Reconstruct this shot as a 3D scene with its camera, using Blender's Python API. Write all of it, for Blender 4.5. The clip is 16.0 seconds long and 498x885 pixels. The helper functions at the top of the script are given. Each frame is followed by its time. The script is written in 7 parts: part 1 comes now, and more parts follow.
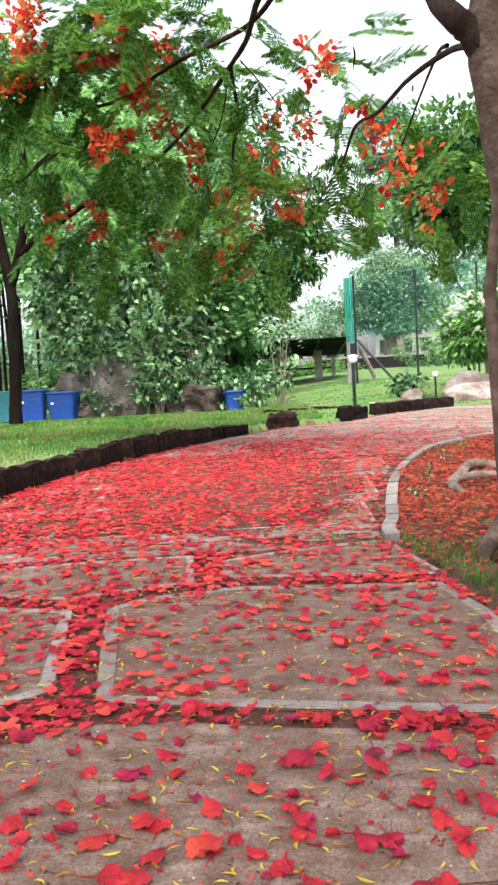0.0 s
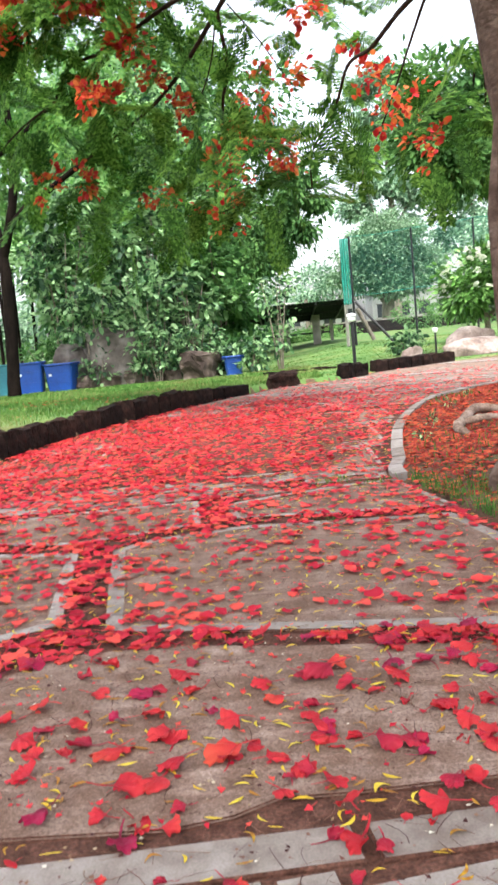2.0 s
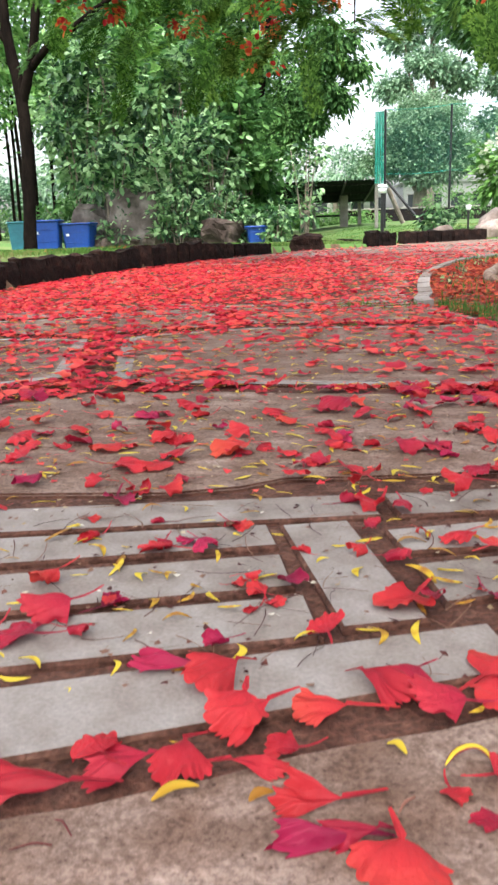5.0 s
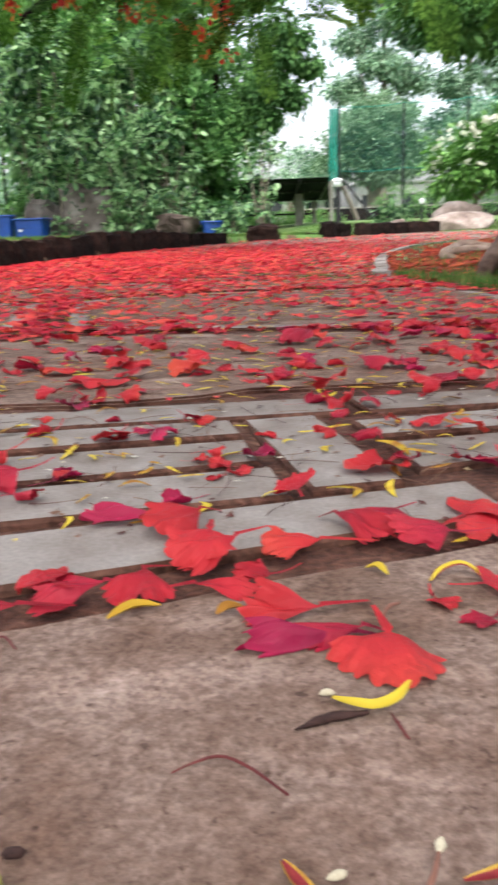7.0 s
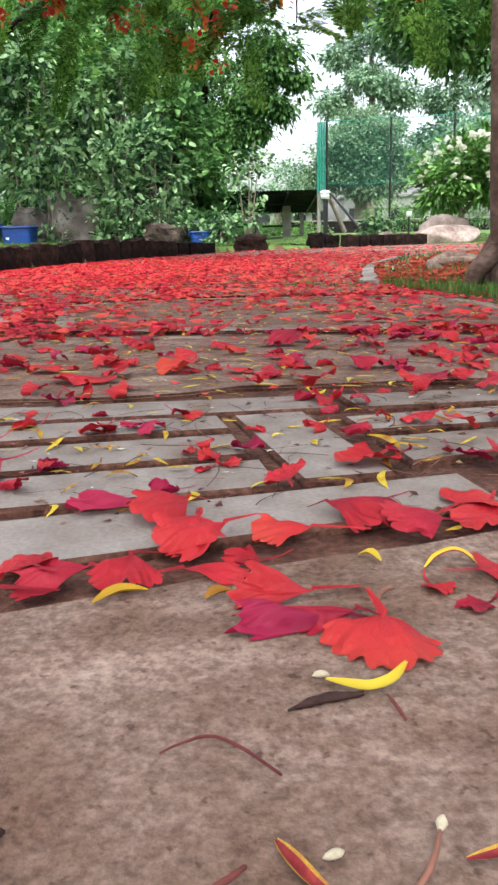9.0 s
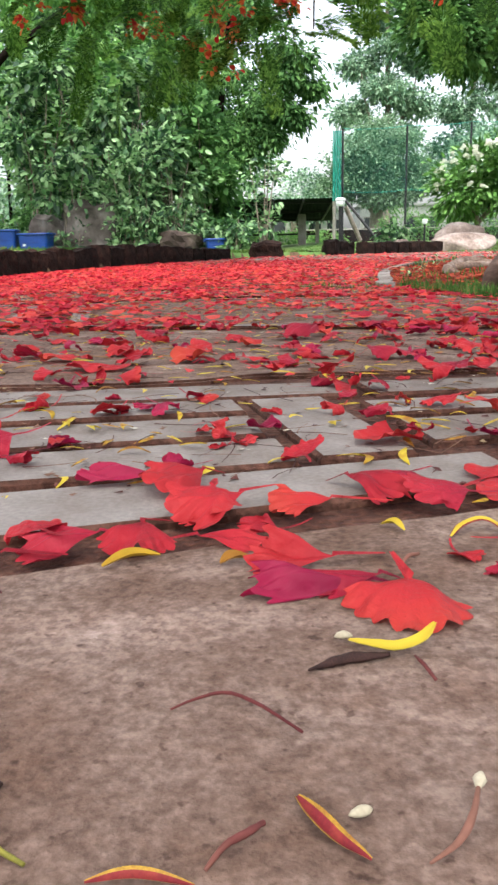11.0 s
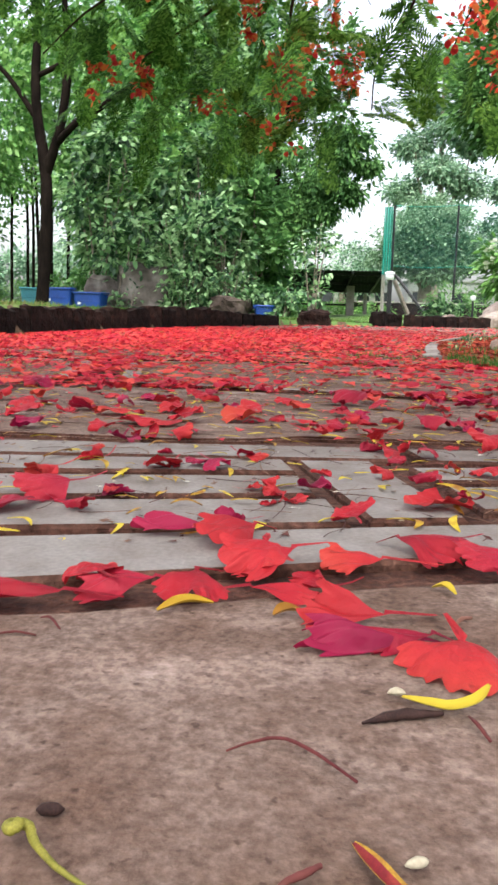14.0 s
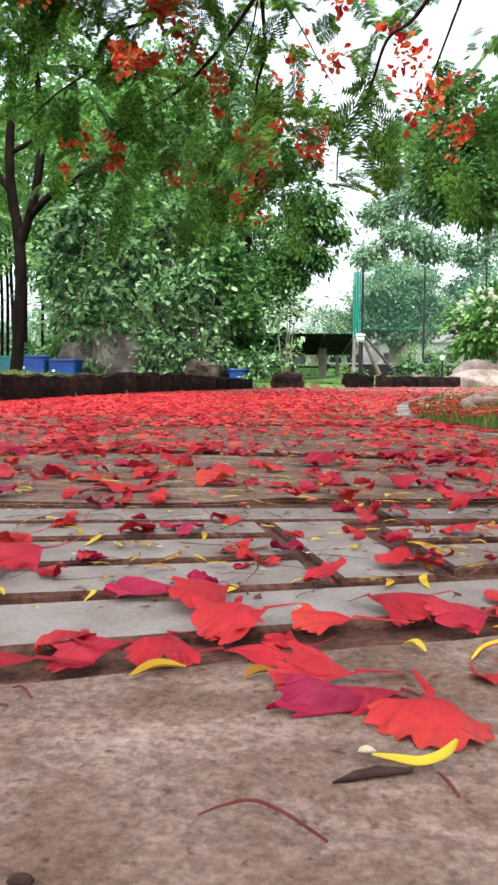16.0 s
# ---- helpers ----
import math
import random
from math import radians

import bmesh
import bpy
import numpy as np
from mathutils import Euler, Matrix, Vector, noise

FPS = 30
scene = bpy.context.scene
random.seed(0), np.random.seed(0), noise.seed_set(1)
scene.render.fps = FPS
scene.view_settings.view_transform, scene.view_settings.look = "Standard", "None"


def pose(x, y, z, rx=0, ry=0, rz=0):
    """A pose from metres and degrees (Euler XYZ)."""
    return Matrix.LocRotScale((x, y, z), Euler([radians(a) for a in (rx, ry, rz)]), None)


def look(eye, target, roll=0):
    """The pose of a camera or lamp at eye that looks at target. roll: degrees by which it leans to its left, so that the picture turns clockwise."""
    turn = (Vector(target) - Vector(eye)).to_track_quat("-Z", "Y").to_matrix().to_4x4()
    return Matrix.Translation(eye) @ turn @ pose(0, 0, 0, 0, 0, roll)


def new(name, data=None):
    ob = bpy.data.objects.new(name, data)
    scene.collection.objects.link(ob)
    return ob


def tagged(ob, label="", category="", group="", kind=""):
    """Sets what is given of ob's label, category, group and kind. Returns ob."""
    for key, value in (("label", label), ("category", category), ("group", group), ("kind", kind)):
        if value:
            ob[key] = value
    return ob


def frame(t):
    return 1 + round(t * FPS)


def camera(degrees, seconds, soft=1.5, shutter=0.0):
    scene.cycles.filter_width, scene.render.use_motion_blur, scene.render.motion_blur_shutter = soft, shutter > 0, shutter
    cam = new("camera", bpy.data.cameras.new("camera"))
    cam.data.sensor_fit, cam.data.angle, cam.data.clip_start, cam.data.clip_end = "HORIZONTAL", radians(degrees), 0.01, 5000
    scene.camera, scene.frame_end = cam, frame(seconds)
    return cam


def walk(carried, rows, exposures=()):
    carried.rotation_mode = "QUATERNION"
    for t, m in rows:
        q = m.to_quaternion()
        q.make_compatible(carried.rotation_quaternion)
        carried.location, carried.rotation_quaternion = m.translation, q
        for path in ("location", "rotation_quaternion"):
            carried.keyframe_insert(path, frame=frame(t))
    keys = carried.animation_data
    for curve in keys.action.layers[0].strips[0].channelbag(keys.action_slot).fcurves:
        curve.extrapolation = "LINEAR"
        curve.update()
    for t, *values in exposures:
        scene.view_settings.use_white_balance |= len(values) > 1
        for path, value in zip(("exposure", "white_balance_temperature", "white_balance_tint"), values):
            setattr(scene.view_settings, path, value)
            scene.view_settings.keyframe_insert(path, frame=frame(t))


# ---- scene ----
cam = camera(34.7, 16.0, soft=2.6, shutter=0.5)
PATH = [
    (0, (0.134, 0.025, 0.767), (0.04, 2.015, 0.589), -3.3),
    (0.5, (0.132, 0.029, 0.751), (0.032, 2.018, 0.564), -5.0),
    (1, (0.133, 0.041, 0.716), (0.031, 2.03, 0.528), -6.6),
    (1.5, (0.127, 0.057, 0.678), (0.029, 2.045, 0.48), -6.7),
    (2, (0.113, 0.07, 0.64), (0.012, 2.052, 0.391), -5.4),
    (2.5, (0.102, 0.081, 0.592), (-0.014, 2.058, 0.309), -3.8),
    (3, (0.097, 0.089, 0.54), (-0.035, 2.063, 0.247), -3.2),
    (3.5, (0.091, 0.102, 0.482), (-0.051, 2.065, 0.13), -2.4),
    (4, (0.088, 0.111, 0.421), (-0.058, 2.063, 0.009), -2.0),
    (4.5, (0.087, 0.113, 0.367), (-0.06, 2.049, -0.11), -1.7),
    (4.7, (0.084, 0.114, 0.346), (-0.063, 2.043, -0.159), -1.8),
    (6.8, (0.073, 0.13, 0.196), (-0.057, 2.056, -0.326), -2.8),
    (7, (0.072, 0.13, 0.191), (0.028, 2.064, -0.319), -2.0),
    (7.5, (0.07, 0.132, 0.183), (0.221, 2.062, -0.319), 0.0),
    (8, (0.07, 0.136, 0.178), (0.244, 2.068, -0.309), 0.0),
    (8.5, (0.072, 0.138, 0.174), (0.118, 2.078, -0.307), -1.4),
    (8.7, (0.07, 0.136, 0.174), (0.076, 2.076, -0.31), -1.4),
    (11, (0.066, 0.149, 0.145), (0.024, 2.095, -0.318), -1.1),
    (11.5, (0.064, 0.151, 0.142), (-0.068, 2.097, -0.303), -1.4),
    (12, (0.061, 0.15, 0.142), (-0.095, 2.097, -0.287), -0.6),
    (12.5, (0.06, 0.15, 0.142), (-0.115, 2.098, -0.273), -0.3),
    (13, (0.058, 0.144, 0.143), (-0.13, 2.097, -0.246), 0.4),
    (13.5, (0.055, 0.14, 0.141), (-0.121, 2.101, -0.211), 1.9),
    (14, (0.056, 0.137, 0.142), (-0.085, 2.109, -0.163), 1.6),
    (14.5, (0.06, 0.134, 0.142), (-0.046, 2.114, -0.121), 0.7),
    (15, (0.06, 0.131, 0.142), (-0.036, 2.118, -0.063), 0.8),
    (15.5, (0.06, 0.129, 0.143), (-0.029, 2.12, -0.026), 0.7),
    (16, (0.061, 0.127, 0.144), (-0.025, 2.12, -0.004), 0.4),
]
walk(cam, [(t, look(eye, target, roll)) for t, eye, target, roll in PATH], [(0.0, 2.2), (2.0, 2.28), (3.0, 2.3), (4.5, 2.22), (7.0, 1.92), (16.0, 1.98)])

# ---- overcast daylight ----
world = bpy.data.worlds.new("overcast_sky")
scene.world = world
world.use_nodes = True
wn, wl = world.node_tree.nodes, world.node_tree.links
sky = wn.new("ShaderNodeTexSky")
sky.sky_type = "NISHITA"
sky.sun_disc = False
sky.sun_elevation, sky.sun_rotation = radians(62), radians(200)
sky.air_density, sky.dust_density, sky.ozone_density = 1.0, 5.0, 1.0
pale = wn.new("ShaderNodeHueSaturation")
pale.inputs["Saturation"].default_value = 0.43
wl.new(sky.outputs["Color"], pale.inputs["Color"])
wl.new(pale.outputs["Color"], wn["Background"].inputs["Color"])
wn["Background"].inputs["Strength"].default_value = 0.15
sun = new("sun", bpy.data.lights.new("sun", "SUN"))
sun.data.energy, sun.data.angle, sun.data.color = 0.9, radians(30), (1.0, 0.985, 0.97)
sun.matrix_world = look((1.5, -3.0, 9.0), (0, 2, 0))
scene.view_settings.exposure = 2.08

# ---- materials ----
def mat(name, cols, scale=6.0, rough=0.85, bump=0.0, bump_scale=None, leaf=0.0, island=0.0, obj=0.0, fine=0.35, spec=0.25, big=0.0, metal=0.0, stretch=(1, 1, 1)):
    """Colours spread by a broad noise, darkened by a fine one, with random value shifts for each piece."""
    m = bpy.data.materials.new(name)
    m.use_nodes = True
    n, l = m.node_tree.nodes, m.node_tree.links
    b = n["Principled BSDF"]
    tc, mp = n.new("ShaderNodeTexCoord"), n.new("ShaderNodeMapping")
    mp.inputs["Scale"].default_value = stretch
    l.new(tc.outputs["Object"], mp.inputs["Vector"])
    broad, small = n.new("ShaderNodeTexNoise"), n.new("ShaderNodeTexNoise")
    broad.inputs["Scale"].default_value, broad.inputs["Detail"].default_value = scale, 5
    small.inputs["Scale"].default_value, small.inputs["Detail"].default_value = bump_scale or scale * 9, 4
    l.new(mp.outputs["Vector"], broad.inputs["Vector"])
    l.new(mp.outputs["Vector"], small.inputs["Vector"])
    ramp = n.new("ShaderNodeValToRGB")
    while len(ramp.color_ramp.elements) < len(cols):
        ramp.color_ramp.elements.new(0.5)
    for i, c in enumerate(cols):
        ramp.color_ramp.elements[i].position = 0.3 + 0.4 * i / max(1, len(cols) - 1)
        ramp.color_ramp.elements[i].color = (*c, 1)
    fac = broad.outputs["Fac"]
    if island or obj:
        g = n.new("ShaderNodeNewGeometry") if island else n.new("ShaderNodeObjectInfo")
        sub = n.new("ShaderNodeMath")
        sub.operation = "MULTIPLY_ADD"
        l.new(g.outputs["Random Per Island" if island else "Random"], sub.inputs[0])
        k = island or obj
        sub.inputs[1].default_value, sub.inputs[2].default_value = 0.8 * k, -0.4 * k
        add = n.new("ShaderNodeMath")
        l.new(fac, add.inputs[0])
        l.new(sub.outputs[0], add.inputs[1])
        fac = add.outputs[0]
    l.new(fac, ramp.inputs["Fac"])
    mul = n.new("ShaderNodeMix")
    mul.data_type, mul.blend_type = "RGBA", "MULTIPLY"
    mul.inputs["Factor"].default_value = fine
    grey = n.new("ShaderNodeValToRGB")
    grey.color_ramp.elements[0].position, grey.color_ramp.elements[1].position = 0.35, 0.65
    grey.color_ramp.elements[0].color, grey.color_ramp.elements[1].color = (0.25, 0.25, 0.25, 1), (1.25, 1.25, 1.25, 1)
    l.new(small.outputs["Fac"], grey.inputs["Fac"])
    l.new(ramp.outputs["Color"], mul.inputs["A"])
    l.new(grey.outputs["Color"], mul.inputs["B"])
    out = mul.outputs["Result"]
    if big:
        wide, stain, shade = n.new("ShaderNodeTexNoise"), n.new("ShaderNodeMix"), n.new("ShaderNodeValToRGB")
        wide.inputs["Scale"].default_value, wide.inputs["Detail"].default_value, wide.inputs["Distortion"].default_value = 3.2, 6, 0.8
        shade.color_ramp.elements[0].position, shade.color_ramp.elements[1].position = 0.38, 0.62
        shade.color_ramp.elements[0].color, shade.color_ramp.elements[1].color = (0.62, 0.50, 0.42, 1), (1.18, 1.16, 1.15, 1)
        stain.data_type, stain.blend_type = "RGBA", "MULTIPLY"
        stain.inputs["Factor"].default_value = big
        l.new(mp.outputs["Vector"], wide.inputs["Vector"])
        l.new(wide.outputs["Fac"], shade.inputs["Fac"])
        l.new(out, stain.inputs["A"])
        l.new(shade.outputs["Color"], stain.inputs["B"])
        out = stain.outputs["Result"]
    l.new(out, b.inputs["Base Color"])
    b.inputs["Roughness"].default_value, b.inputs["Specular IOR Level"].default_value, b.inputs["Metallic"].default_value = rough, spec, metal
    if bump:
        bp = n.new("ShaderNodeBump")
        bp.inputs["Strength"].default_value, bp.inputs["Distance"].default_value = 1.0, bump
        l.new(small.outputs["Fac"], bp.inputs["Height"])
        l.new(bp.outputs["Normal"], b.inputs["Normal"])
    if leaf:
        tr, mx = n.new("ShaderNodeBsdfTranslucent"), n.new("ShaderNodeMixShader")
        l.new(mul.outputs["Result"], tr.inputs["Color"])
        mx.inputs["Fac"].default_value = leaf
        l.new(b.outputs["BSDF"], mx.inputs[1])
        l.new(tr.outputs["BSDF"], mx.inputs[2])
        l.new(mx.outputs["Shader"], n["Material Output"].inputs["Surface"])
    return m


def slab_mat():
    """Weathered cast concrete: grey-beige with brown stains, dark pits and pale worn streaks."""
    m = bpy.data.materials.new("cast_concrete_slab")
    m.use_nodes = True
    n, l = m.node_tree.nodes, m.node_tree.links
    b = n["Principled BSDF"]
    tc, info, shift = n.new("ShaderNodeTexCoord"), n.new("ShaderNodeObjectInfo"), n.new("ShaderNodeVectorMath")
    shift.operation = "MULTIPLY_ADD"
    shift.inputs[1].default_value, shift.inputs[2].default_value = (1, 1, 1), (0, 0, 0)
    l.new(tc.outputs["Object"], shift.inputs[0])
    l.new(info.outputs["Random"], shift.inputs[2])

    def cloud(scale, detail, lo, hi, c0, c1, stretch=None, rough=0.5):
        t, r = n.new("ShaderNodeTexNoise"), n.new("ShaderNodeValToRGB")
        t.inputs["Scale"].default_value, t.inputs["Detail"].default_value, t.inputs["Roughness"].default_value = scale, detail, rough
        src = shift.outputs["Vector"]
        if stretch:
            mp = n.new("ShaderNodeMapping")
            mp.inputs["Scale"].default_value, mp.inputs["Rotation"].default_value = stretch, (0, 0, 0.22)
            l.new(src, mp.inputs["Vector"])
            src = mp.outputs["Vector"]
        l.new(src, t.inputs["Vector"])
        r.color_ramp.elements[0].position, r.color_ramp.elements[1].position = lo, hi
        r.color_ramp.elements[0].color, r.color_ramp.elements[1].color = (*c0, 1), (*c1, 1)
        l.new(t.outputs["Fac"], r.inputs["Fac"])
        return r.outputs["Color"], t.outputs["Fac"]

    def blend(kind, a, c, f):
        x = n.new("ShaderNodeMix")
        x.data_type, x.blend_type = "RGBA", kind
        x.inputs["Factor"].default_value = f
        l.new(a, x.inputs["A"])
        l.new(c, x.inputs["B"])
        return x.outputs["Result"]

    base, _ = cloud(17, 9, 0.36, 0.64, (0.130, 0.082, 0.060), (0.206, 0.152, 0.126), rough=0.78)
    mott, _ = cloud(190, 5, 0.36, 0.62, (0.42, 0.34, 0.30), (1.26, 1.27, 1.28), rough=0.65)
    grain, gf = cloud(360, 3, 0.3, 0.7, (0.68, 0.66, 0.65), (1.22, 1.22, 1.22))
    pits, _ = cloud(170, 2, 0.27, 0.36, (0.25, 0.17, 0.14), (1, 1, 1))
    streak, _ = cloud(7, 6, 0.5, 0.72, (0.96, 0.95, 0.94), (1.42, 1.48, 1.54), stretch=(1, 5, 1))
    out = blend("MULTIPLY", base, mott, 0.66)
    out = blend("MULTIPLY", out, grain, 0.5)
    out = blend("MULTIPLY", out, pits, 0.65)
    out = blend("MULTIPLY", out, streak, 1.0)
    stain, _ = cloud(9.5, 6, 0.36, 0.64, (0.72, 0.61, 0.54), (1.13, 1.14, 1.16))
    out = blend("MULTIPLY", out, stain, 0.85)
    l.new(out, b.inputs["Base Color"])
    b.inputs["Roughness"].default_value, b.inputs["Specular IOR Level"].default_value = 0.92, 0.25
    bp = n.new("ShaderNodeBump")
    bp.inputs["Strength"].default_value, bp.inputs["Distance"].default_value = 0.8, 0.0012
    l.new(gf, bp.inputs["Height"])
    l.new(bp.outputs["Normal"], b.inputs["Normal"])
    return m


M_SLAB = slab_mat()
M_RIM = mat("pale_cement_rim", [(0.142, 0.116, 0.102), (0.20, 0.175, 0.160), (0.245, 0.224, 0.210)], 22, 0.92, 0.0008, 260, obj=0.35, fine=0.2, big=0.42)
M_SOIL = mat("red_brown_soil", [(0.046, 0.018, 0.011), (0.086, 0.036, 0.024), (0.125, 0.060, 0.042)], 30, 1.0, 0.004, 160, fine=0.6)
M_BED = mat("leaf_littered_soil", [(0.06, 0.034, 0.02), (0.105, 0.062, 0.036), (0.085, 0.09, 0.032)], 5, 1.0, 0.01, 60, fine=0.6)
M_LAWN = mat("short_lawn", [(0.045, 0.105, 0.024), (0.074, 0.155, 0.036), (0.108, 0.17, 0.047), (0.145, 0.13, 0.055)], 1.1, 1.0, 0.004, 30, fine=0.3)
M_BLADE = mat("grass_blade", [(0.042, 0.112, 0.024), (0.072, 0.16, 0.034), (0.115, 0.185, 0.048), (0.16, 0.155, 0.062)], 1.1, 0.9, leaf=0.25, island=0.35, fine=0.2, spec=0.04)
M_LATERITE = mat("dark_laterite_block", [(0.006, 0.004, 0.0035), (0.014, 0.008, 0.0065), (0.032, 0.017, 0.013)], 12, 1.0, 0.012, 55, obj=0.3, fine=0.6, spec=0.1)
def petal_mat(name, deep, mid, edge):
    """A petal's flesh: deep at the claw, paler towards its frilled rim, with fine radiating veins."""
    m = bpy.data.materials.new(name)
    m.use_nodes = True
    n, l = m.node_tree.nodes, m.node_tree.links
    b = n["Principled BSDF"]
    tc, info = n.new("ShaderNodeTexCoord"), n.new("ShaderNodeObjectInfo")
    sh, sep, ln, at, comb = n.new("ShaderNodeVectorMath"), n.new("ShaderNodeSeparateXYZ"), n.new("ShaderNodeVectorMath"), n.new("ShaderNodeMath"), n.new("ShaderNodeCombineXYZ")
    sh.operation, ln.operation, at.operation = "MULTIPLY_ADD", "LENGTH", "ARCTAN2"
    sh.inputs[1].default_value, sh.inputs[2].default_value = (1, 1, 0), (0, 0.36, 0)
    l.new(tc.outputs["Object"], sh.inputs[0])
    l.new(sh.outputs["Vector"], ln.inputs[0])
    l.new(sh.outputs["Vector"], sep.inputs[0])
    l.new(sep.outputs["X"], at.inputs[0])
    l.new(sep.outputs["Y"], at.inputs[1])
    l.new(at.outputs[0], comb.inputs["X"])
    l.new(ln.outputs["Value"], comb.inputs["Y"])
    l.new(info.outputs["Random"], comb.inputs["Z"])
    mp = n.new("ShaderNodeMapping")
    mp.inputs["Scale"].default_value = (6, 2.6, 17)
    l.new(comb.outputs[0], mp.inputs["Vector"])
    vein, crease = n.new("ShaderNodeTexNoise"), n.new("ShaderNodeTexNoise")
    vein.inputs["Scale"].default_value, vein.inputs["Detail"].default_value = 1.0, 4
    crease.inputs["Scale"].default_value, crease.inputs["Detail"].default_value = 7.0, 3
    l.new(mp.outputs[0], vein.inputs["Vector"])
    l.new(tc.outputs["Object"], crease.inputs["Vector"])
    f1, f2, f3 = n.new("ShaderNodeMath"), n.new("ShaderNodeMath"), n.new("ShaderNodeMath")
    f1.operation = f2.operation = f3.operation = "MULTIPLY_ADD"
    l.new(ln.outputs["Value"], f1.inputs[0])
    f1.inputs[1].default_value, f1.inputs[2].default_value = 0.7, -0.04
    l.new(vein.outputs["Fac"], f2.inputs[0])
    f2.inputs[1].default_value = 0.08
    l.new(f1.outputs[0], f2.inputs[2])
    l.new(info.outputs["Random"], f3.inputs[0])
    f3.inputs[1].default_value = 0.4
    l.new(f2.outputs[0], f3.inputs[2])
    ramp = n.new("ShaderNodeValToRGB")
    ramp.color_ramp.elements.new(0.5)
    for e, p, col in zip(ramp.color_ramp.elements, (0.1, 0.5, 0.95), (deep, mid, edge)):
        e.position, e.color = p, (*col, 1)
    l.new(f3.outputs[0], ramp.inputs["Fac"])
    l.new(ramp.outputs["Color"], b.inputs["Base Color"])
    b.inputs["Roughness"].default_value, b.inputs["Specular IOR Level"].default_value = 0.55, 0.22
    hgt, bp = n.new("ShaderNodeMath"), n.new("ShaderNodeBump")
    hgt.operation = "ADD"
    soft = n.new("ShaderNodeMath")
    soft.operation = "MULTIPLY"
    soft.inputs[1].default_value = 0.3
    l.new(vein.outputs["Fac"], soft.inputs[0])
    l.new(soft.outputs[0], hgt.inputs[0])
    l.new(crease.outputs["Fac"], hgt.inputs[1])
    bp.inputs["Strength"].default_value, bp.inputs["Distance"].default_value = 1.0, 0.003
    l.new(hgt.outputs[0], bp.inputs["Height"])
    l.new(bp.outputs["Normal"], b.inputs["Normal"])
    tr, mx = n.new("ShaderNodeBsdfTranslucent"), n.new("ShaderNodeMixShader")
    l.new(ramp.outputs["Color"], tr.inputs["Color"])
    mx.inputs["Fac"].default_value = 0.22
    l.new(b.outputs["BSDF"], mx.inputs[1])
    l.new(tr.outputs["BSDF"], mx.inputs[2])
    l.new(mx.outputs["Shader"], n["Material Output"].inputs["Surface"])
    return m


M_PETAL = petal_mat("scarlet_petal", (0.22, 0.005, 0.015), (0.38, 0.014, 0.023), (0.45, 0.030, 0.029))
M_ORANGE = petal_mat("orange_scarlet_petal", (0.28, 0.008, 0.017), (0.40, 0.021, 0.024), (0.46, 0.056, 0.029))
M_CRIMSON = petal_mat("crimson_petal", (0.16, 0.004, 0.018), (0.29, 0.008, 0.027), (0.38, 0.020, 0.032))
M_MAGENTA = petal_mat("dark_magenta_petal", (0.12, 0.003, 0.022), (0.26, 0.006, 0.042), (0.37, 0.012, 0.052))
M_EDGE = mat("pale_worn_slab_rim", [(0.17, 0.146, 0.131), (0.23, 0.204, 0.188), (0.285, 0.262, 0.247)], 22, 0.92, 0.0008, 260, obj=0.35, fine=0.14, big=0.2)
M_PETALS = mat("strewn_scarlet_petals", [(0.40, 0.007, 0.028), (0.56, 0.018, 0.040), (0.62, 0.032, 0.048), (0.66, 0.075, 0.055)], 5, 0.5, leaf=0.36, island=1.1, fine=0.08)
M_OLDPETALS = mat("withered_petals", [(0.20, 0.018, 0.013), (0.36, 0.032, 0.02), (0.44, 0.085, 0.032)], 5, 0.8, leaf=0.25, island=1.1, fine=0.15)
M_SEPAL = mat("yellow_sepal", [(0.26, 0.11, 0.012), (0.43, 0.27, 0.016), (0.52, 0.39, 0.03)], 3, 0.55, leaf=0.2, obj=0.8, fine=0.15)
M_OCHRE = mat("ochre_sepal_edge", [(0.20, 0.07, 0.012), (0.33, 0.19, 0.018), (0.42, 0.28, 0.03)], 160, 0.6, fine=0.3)
M_DULLRED = mat("dull_crimson_sepal", [(0.09, 0.005, 0.010), (0.16, 0.011, 0.015), (0.24, 0.03, 0.022)], 120, 0.6, fine=0.2)
M_SEPALS = mat("strewn_yellow_sepals", [(0.28, 0.12, 0.015), (0.50, 0.31, 0.018), (0.52, 0.40, 0.035)], 9, 0.55, leaf=0.2, island=0.9, fine=0.15)
M_DRY = mat("dry_twig", [(0.085, 0.015, 0.016), (0.13, 0.035, 0.03), (0.19, 0.085, 0.06)], 20, 0.8, obj=0.6, fine=0.3)
M_DRIES = mat("dry_litter", [(0.04, 0.010, 0.010), (0.09, 0.026, 0.02), (0.16, 0.085, 0.055)], 20, 0.9, island=0.9, fine=0.3)
M_BARK = mat("grey_brown_bark", [(0.048, 0.029, 0.022), (0.088, 0.057, 0.045), (0.138, 0.098, 0.080)], 9, 0.97, 0.008, 45, fine=0.34, spec=0.12, stretch=(1, 1, 1.3))
M_ROOT = mat("weathered_root", [(0.12, 0.075, 0.055), (0.20, 0.145, 0.115), (0.28, 0.22, 0.185)], 14, 0.95, 0.006, 60, fine=0.45, spec=0.1)
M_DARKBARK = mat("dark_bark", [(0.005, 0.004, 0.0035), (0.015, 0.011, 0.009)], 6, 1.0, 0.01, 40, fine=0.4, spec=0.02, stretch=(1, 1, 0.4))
M_LIMB = mat("brown_limb_bark", [(0.022, 0.014, 0.012), (0.05, 0.034, 0.028)], 9, 1.0, 0.006, 60, fine=0.4, spec=0.05)
